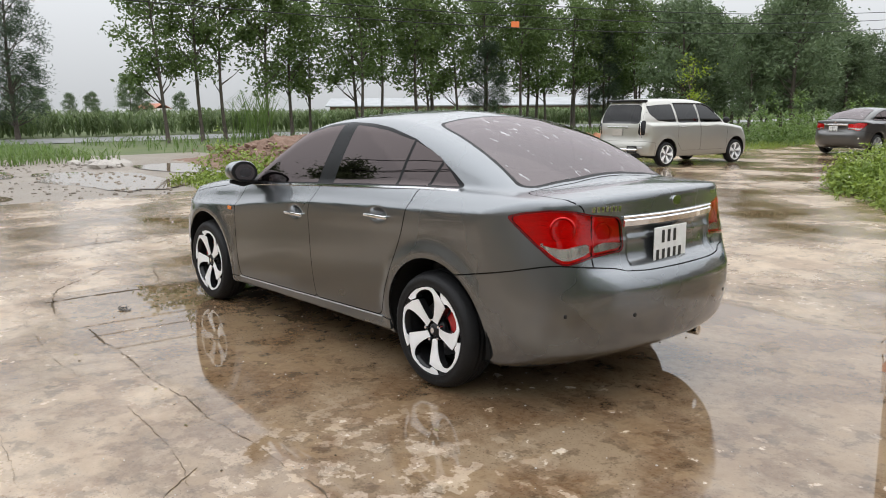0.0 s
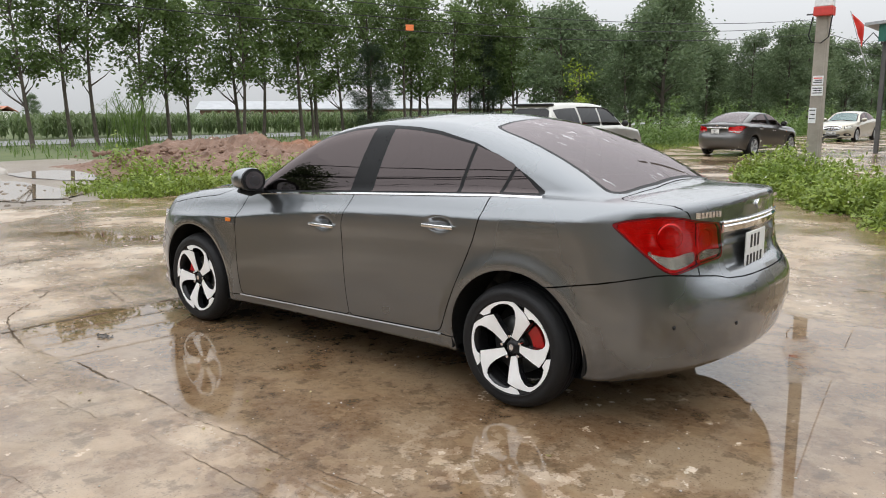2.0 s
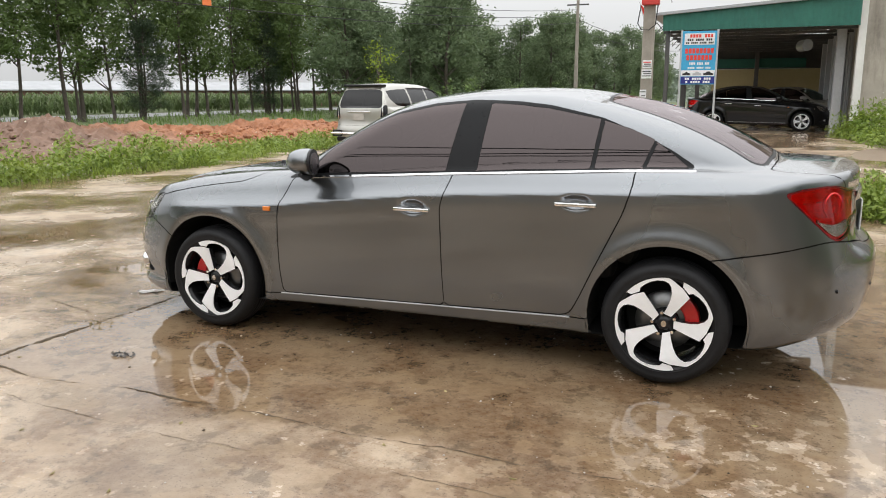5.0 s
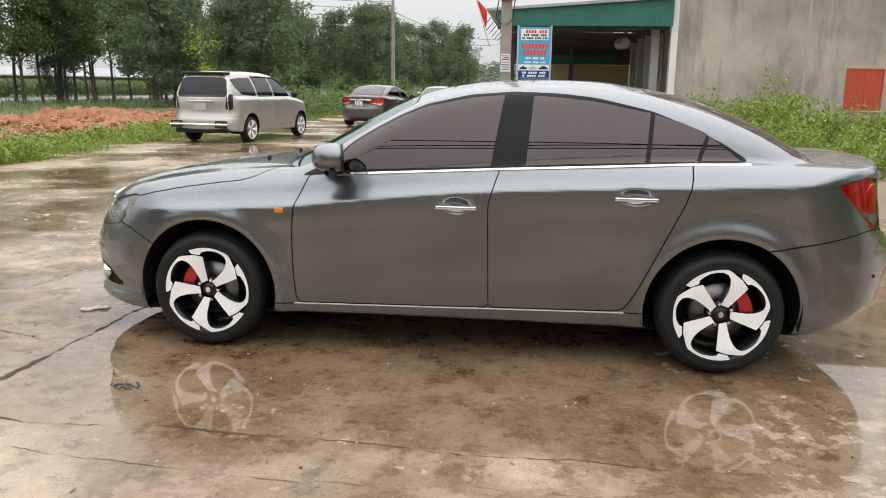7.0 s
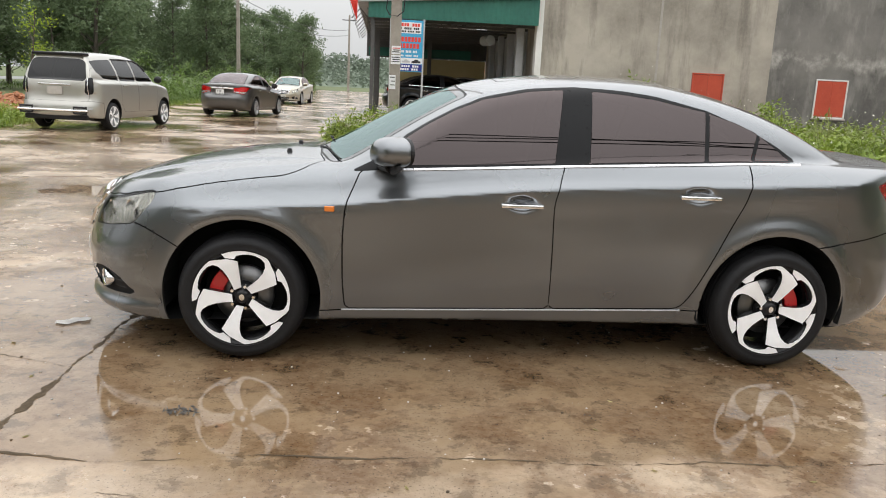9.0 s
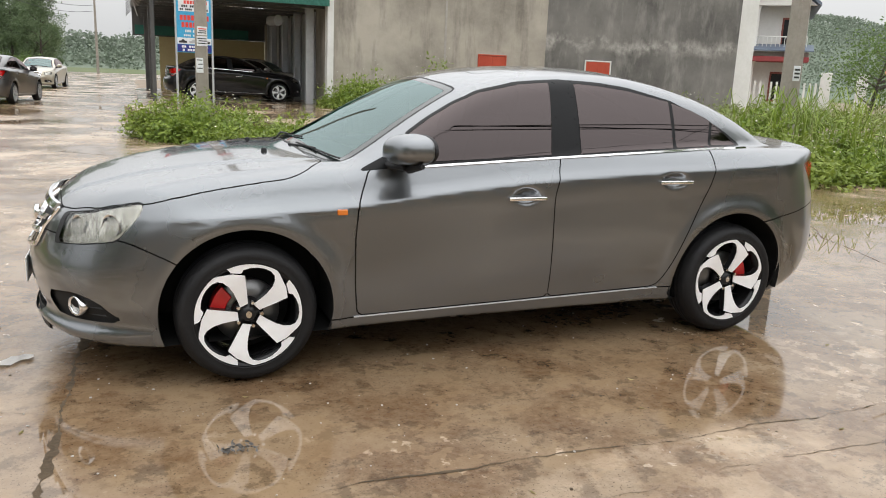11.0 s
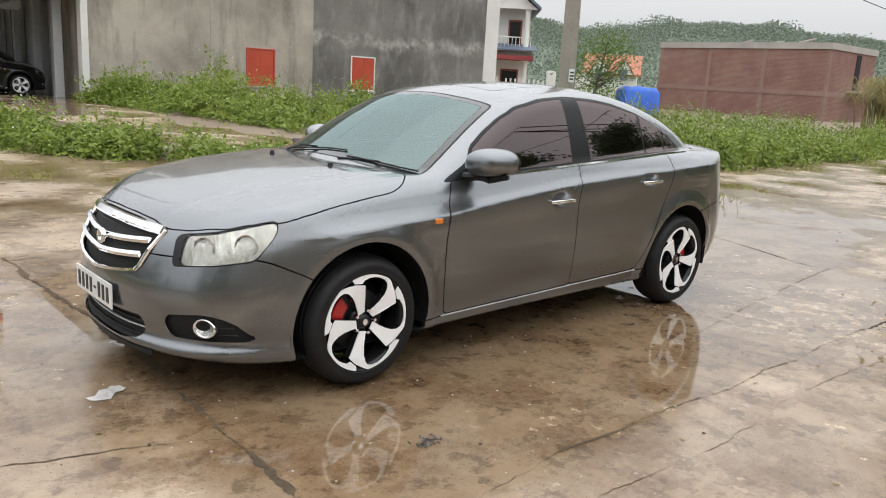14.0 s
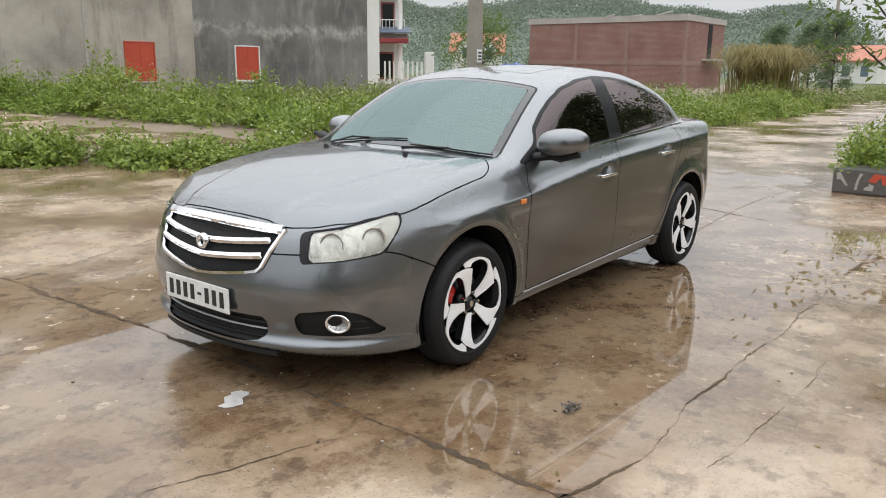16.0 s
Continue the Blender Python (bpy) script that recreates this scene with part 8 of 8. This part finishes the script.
# wooded hills far beyond, their mist painted as pale leaf and ground colours
def ridge(name, a, b, high, deep, count, leaf, label, seed):
    a, b = np.array(a), np.array(b)
    d = b - a
    nrm = np.array((-d[1], d[0])) / np.linalg.norm(d)
    if nrm.dot(a) < 0:
        nrm = -nrm
    t, w = rng.random(count), rng.random(count) ** 0.8
    prof = np.array([0.78 + 0.26 * noise.fractal(Vector((float(q) * 5, 0.3, seed)), 1.0, 2.0, 3) for q in t])
    z = high * prof * np.sin(w * np.pi / 2)
    P = a + d * t[:, None] + nrm * (deep * w)[:, None]
    lump = np.array([4.2 * max(0.0, noise.noise(Vector((float(q[0]) * 0.09, float(q[1]) * 0.09, seed + 5))) + 0.25) for q in P])
    C = np.c_[P + rng.normal(size=(count, 2)) * 1.2, z + lump * rng.random(count)]
    tagged(leaf_mesh(name, C, leaf * (0.6 + 0.8 * rng.random(count)), M["leaf_far_hazed"], None, 0.2, 0.7), label, "woods", kind="stuff")
    n = 40
    bm = bmesh.new()
    rows = []
    for i in range(n + 1):
        q = i / n
        h = high * (0.78 + 0.26 * noise.fractal(Vector((q * 5, 0.3, seed)), 1.0, 2.0, 3))
        rows.append([bm.verts.new((*(a + d * q + nrm * deep * w), -0.3 + h * math.sin(w * math.pi / 2))) for w in (0, 0.25, 0.5, 0.75, 1.0, 1.6)])
    for r0, r1 in zip(rows, rows[1:]):
        for k in range(5):
            bm.faces.new((r0[k], r1[k], r1[k + 1], r0[k + 1]))
    tagged(finish(name + "_ground", bm, M["hill_ground_hazed"], smooth=True), "green slope under the far woods, paled to stand for mist", "hill", kind="structure")


ridge("hill_woods", (-50, -200), (-190, -20), 23, 70, 150000, 0.5, "wooded hills, mist put into their pale leaf colour", 3.0)
ridge("hill_woods", (-150, -20), (-150, 90), 15, 60, 40000, 0.5, "wooded hills, mist put into their pale leaf colour", 7.0)
ridge("far_woods", (60, -150), (-60, -175), 7, 30, 26000, 0.75, "far line of trees, mist put into their pale leaf colour", 5.0)
for x, y, s in ((-40, -6.5, 0.42), (-58, -12, 0.5), (-70, -4, 0.6), (-84, -22, 0.7), (-96, -8, 0.75), (-104, -64, 0.5), (-98, -46, 0.45)):
    copy_thing(big[int(-x) % 3], pose(x, y, -0.1, 0, 0, 40 * s * 10) @ Matrix.Diagonal((s, s, s, 1)))

# ---- clay heap, stones, puddles, litter ----
bm = bmesh.new()
nx, ny = 80, 200
rows = []
for j in range(ny + 1):
    row_ = []
    for i in range(nx + 1):
        u, v = i / nx, j / ny
        y = -6.0 - 21 * v
        x0 = np.interp(y, (-27, -17, -12, -8, -4.6), (10.6, 10.7, 11.3, 12.2, 15.5))
        x = x0 + 6.8 * u
        e = max(0, math.sin(math.pi * min(1, max(0, u)))) ** 0.6 * min(1, (v * 9) ** 0.7) * min(1, (1 - v) * 6)
        h = 0.42 + 0.42 * math.exp(-(((y + 9.5) / 2.6) ** 2)) + 0.30 * noise.noise(Vector((x * 0.5, y * 0.5, 1))) + 0.20 * noise.noise(Vector((x * 1.7, y * 1.7, 2))) + 0.17 * noise.noise(Vector((x * 4.3, y * 4.3, 3))) + 0.10 * noise.noise(Vector((x * 10, y * 10, 9)))
        row_.append(bm.verts.new((x + 0.05 * noise.noise(Vector((x * 4, y * 4, 7))), y, -0.10 + e * h)))
    rows.append(row_)
for a, b in zip(rows, rows[1:]):
    for i in range(nx):
        bm.faces.new((a[i], b[i], b[i + 1], a[i + 1]))
tagged(finish("clay_heap", bm, M["clay"]), "long heap of tipped red clay", "clay heap")


def lumps(name, count, place, size, material, label, category):
    """Broken lumps, all one stuff."""
    bm = bmesh.new()
    for _ in range(count):
        x, y, z = place()
        s = size * (0.4 + rng.random() ** 2 * 1.6)
        r = bmesh.ops.create_icosphere(bm, subdivisions=1, radius=s)
        k = rng.random(3) * 9
        for v in r["verts"]:
            v.co *= 1 + 0.45 * noise.noise(v.co / s * 1.3 + Vector(k))
            v.co.z *= 0.65
            v.co += Vector((x, y, z))
    tagged(finish(name, bm, material), label, category, kind="stuff")


def clay_spot():
    v = rng.random() ** 1.2
    y = -6.4 - 19 * v
    x = np.interp(y, (-27, -17, -12, -8, -4.6), (10.6, 10.7, 11.3, 12.2, 15.5)) + 0.2 + 4.5 * rng.random() ** 1.5
    return x, y, 0.06 + 0.50 * (0.7 + 0.6 * math.exp(-(((y + 9.5) / 2.6) ** 2))) * rng.random() * min(1, (x - np.interp(y, (-27, -17, -12, -8, -4.6), (10.6, 10.7, 11.3, 12.2, 15.5))) / 2)


lumps("clay_lumps", 2200, clay_spot, 0.06, M["clay"], "broken lumps of red clay and rubble", "rubble")
lumps("gravel_stones", 900, lambda: (10 + 12 * rng.random(), -3.2 + 9 * rng.random(), -0.02), 0.03, M["gravel"], "loose stones on the wet ground", "stones")
lumps("pale_rubble", 40, lambda: (17.5 + 2.5 * rng.random(), -4.3 + 1.0 * rng.random(), 0.0), 0.14, M["band"], "pale broken concrete beside the clay", "rubble")
lumps("grit", 600, lambda: (-4.5 + 9 * rng.random(), 0.2 + 3.2 * rng.random(), 0.001), 0.0032, M["band"], "scattered grit on the paving", "grit")
lumps("dark_grit", 260, lambda: (-6 + 13 * rng.random(), -3.5 + 8 * rng.random(), 0.001), 0.005, M["joint"], "dark crumbs and dead leaves on the paving", "grit")


def puddle(cx, cy, rx, ry, z, seed, label):
    bm = bmesh.new()
    ring = []
    for k in range(60):
        a = 2 * math.pi * k / 60
        r = 1 + 0.35 * noise.noise(Vector((math.cos(a) * 1.6, math.sin(a) * 1.6, seed))) + 0.08 * noise.noise(Vector((math.cos(a) * 7, math.sin(a) * 7, seed)))
        ring.append(bm.verts.new((cx + rx * r * math.cos(a), cy + ry * r * math.sin(a), z)))
    bm.faces.new(ring)
    tagged(finish("puddle", bm, M["water"]), label, "puddle", "puddles on the yard")


puddle(13.6, -2.3, 3.3, 1.15, -0.016, 3.3, "muddy puddle reflecting the sky")
puddle(16.0, -5.2, 2.6, 1.0, -0.014, 6.1, "brown puddle at the clay heap's foot")
puddle(17.5, -0.3, 2.4, 0.8, -0.016, 5.3, "shallow muddy puddle on the stony ground")
puddle(11.2, 0.6, 1.1, 0.35, -0.016, 8.3, "thin puddle at the paving's edge")

bm = bmesh.new()
rows = [[bm.verts.new((0.13 * (i / 5 - 0.5) * (1.2 - 0.5 * abs(j / 4 - 0.5)), 0.075 * (j / 4 - 0.5) + 0.012 * math.sin(i * 2.1), 0.006 + 0.014 * abs(noise.noise(Vector((i * 0.8, j * 0.9, 3)))))) for i in range(6)] for j in range(5)]
for a, b in zip(rows, rows[1:]):
    for i in range(5):
        bm.faces.new((a[i], a[i + 1], b[i + 1], b[i]))
bmesh.ops.solidify(bm, geom=bm.faces[:], thickness=0.002)
paper = finish("paper_scrap", bm, M["paper"])
paper.matrix_world = pose(2.35, 0.33, 0.001, 0, 0, 35) @ Matrix.Diagonal((1.2, 1.1, 1, 1))
tagged(paper, "torn scrap of white paper on the paving", "litter")
n = 46
C = np.c_[1.47 + 0.035 * rng.normal(size=n), 1.52 + 0.02 * rng.normal(size=n), 0.004 + 0.012 * rng.random(n)]
tagged(leaf_mesh("leaf_debris", C, 0.026, M["dark_stone"], None, 0.0, 0.4), "small dark clump of dead leaves on the paving", "debris", kind="stuff")
n = 26
C = np.c_[-4 + 8 * rng.random(n), 0.6 + 2.6 * rng.random(n), np.full(n, 0.005)]
A = unit(np.c_[rng.normal(size=(n, 2)), np.zeros(n)])
tagged(leaf_mesh("fallen_leaves", C, 0.035, M["straw"], None, 0.0, 0.45, A, np.tile((0.0, 0.0, 1.0), (n, 1))), "dry leaves scattered on the paving", "leaves", kind="stuff")


def crack(points, width, seed, label="dirt-filled crack wandering through the paving"):
    """A dirt-filled crack: a thin broken strip let into the surface."""
    pts = []
    for (x0, y0), (x1, y1) in zip(points, points[1:]):
        n = max(3, int(math.hypot(x1 - x0, y1 - y0) / 0.016))
        for k in range(n):
            t = k / n
            x, y = x0 + (x1 - x0) * t, y0 + (y1 - y0) * t
            o = 0.035 * noise.noise(Vector((x * 2.2, y * 2.2, seed))) + 0.014 * noise.noise(Vector((x * 9, y * 9, seed))) + 0.010 * noise.noise(Vector((x * 24, y * 24, seed)))
            ln = math.hypot(x1 - x0, y1 - y0)
            w = width * max(0.08, 0.50 + 1.35 * noise.noise(Vector((x * 3.3, y * 3.3, seed + 4))) + 0.7 * noise.noise(Vector((x * 17, y * 17, seed))) + 0.6 * noise.noise(Vector((x * 45, y * 45, seed))))
            pts.append((x - (y1 - y0) / ln * o, y + (x1 - x0) / ln * o, -(y1 - y0) / ln * w, (x1 - x0) / ln * w))
    bm = bmesh.new()
    rows = [(bm.verts.new((x - wx, y - wy, 0.0016)), bm.verts.new((x + wx, y + wy, 0.0016))) for x, y, wx, wy in pts]
    for a, b in zip(rows, rows[1:]):
        bm.faces.new((a[0], b[0], b[1], a[1]))
    tagged(finish("crack", bm, M["joint"]), label, "crack", "cracks in the paving", "structure")


crack([(-6.0, 2.02), (-3.0, 1.97), (-1.4, 1.93), (-0.5, 1.94), (0.05, 1.93), (0.6, 1.88), (1.2, 1.90), (1.75, 1.93), (2.05, 1.87), (2.5, 1.72), (3.2, 1.1)], 0.0075, 1.0, "long dirt-filled joint beside the car")
crack([(2.10, 1.90), (2.12, 1.6), (2.12, 1.3), (2.08, 0.7), (2.05, 0.1), (2.07, -0.9), (2.13, -2.5), (2.2, -6.0)], 0.022, 2.0, "wide dirt-filled joint before the car")
crack([(1.6, 2.16), (1.2, 2.20), (0.4, 2.25), (-0.3, 2.18), (-1.0, 2.21), (-2.4, 2.40)], 0.0018, 3.0)
crack([(-1.4, 2.22), (-1.7, 2.6), (-2.1, 2.75)], 0.003, 4.0)
crack([(2.1, 1.0), (3.0, 0.7), (4.2, 0.9), (5.6, 0.4)], 0.004, 5.0)
crack([(2.1, -2.4), (0.6, -2.9), (-1.6, -2.7)], 0.006, 6.0)
crack([(-2.0, 2.9), (-0.5, 2.75), (0.7, 2.9), (1.9, 2.7)], 0.0013, 7.0)
crack([(-6.2, -3.6), (-4.4, -1.2), (-3.6, 0.9)], 0.007, 8.0)
crack([(1.2, -5.6), (3.6, -6.0), (6.5, -5.2), (9.0, -5.6)], 0.010, 9.0)
crack([(4.6, 2.0), (4.9, -1.4), (5.2, -5.0)], 0.009, 10.0)
crack([(2.0, -8.4), (4.2, -10.2), (8.8, -9.6)], 0.012, 11.0)

# ---- paving slabs, last ----
pavement = tagged(new("pavement"), "wet worn concrete slabs of the crossing", "pavement", kind="structure")
xs = [-62, -52, -42, -33, -24, -15, -8, 9.75]
ys = [13.4, 8.4, -5.0, -11, -18, -26, -36, -50, -70, -96]
for x0, x1 in zip(xs, xs[1:]):
    for y1, y0 in zip(ys, ys[1:]):
        if y0 >= -5.1 or x1 > 1.0:
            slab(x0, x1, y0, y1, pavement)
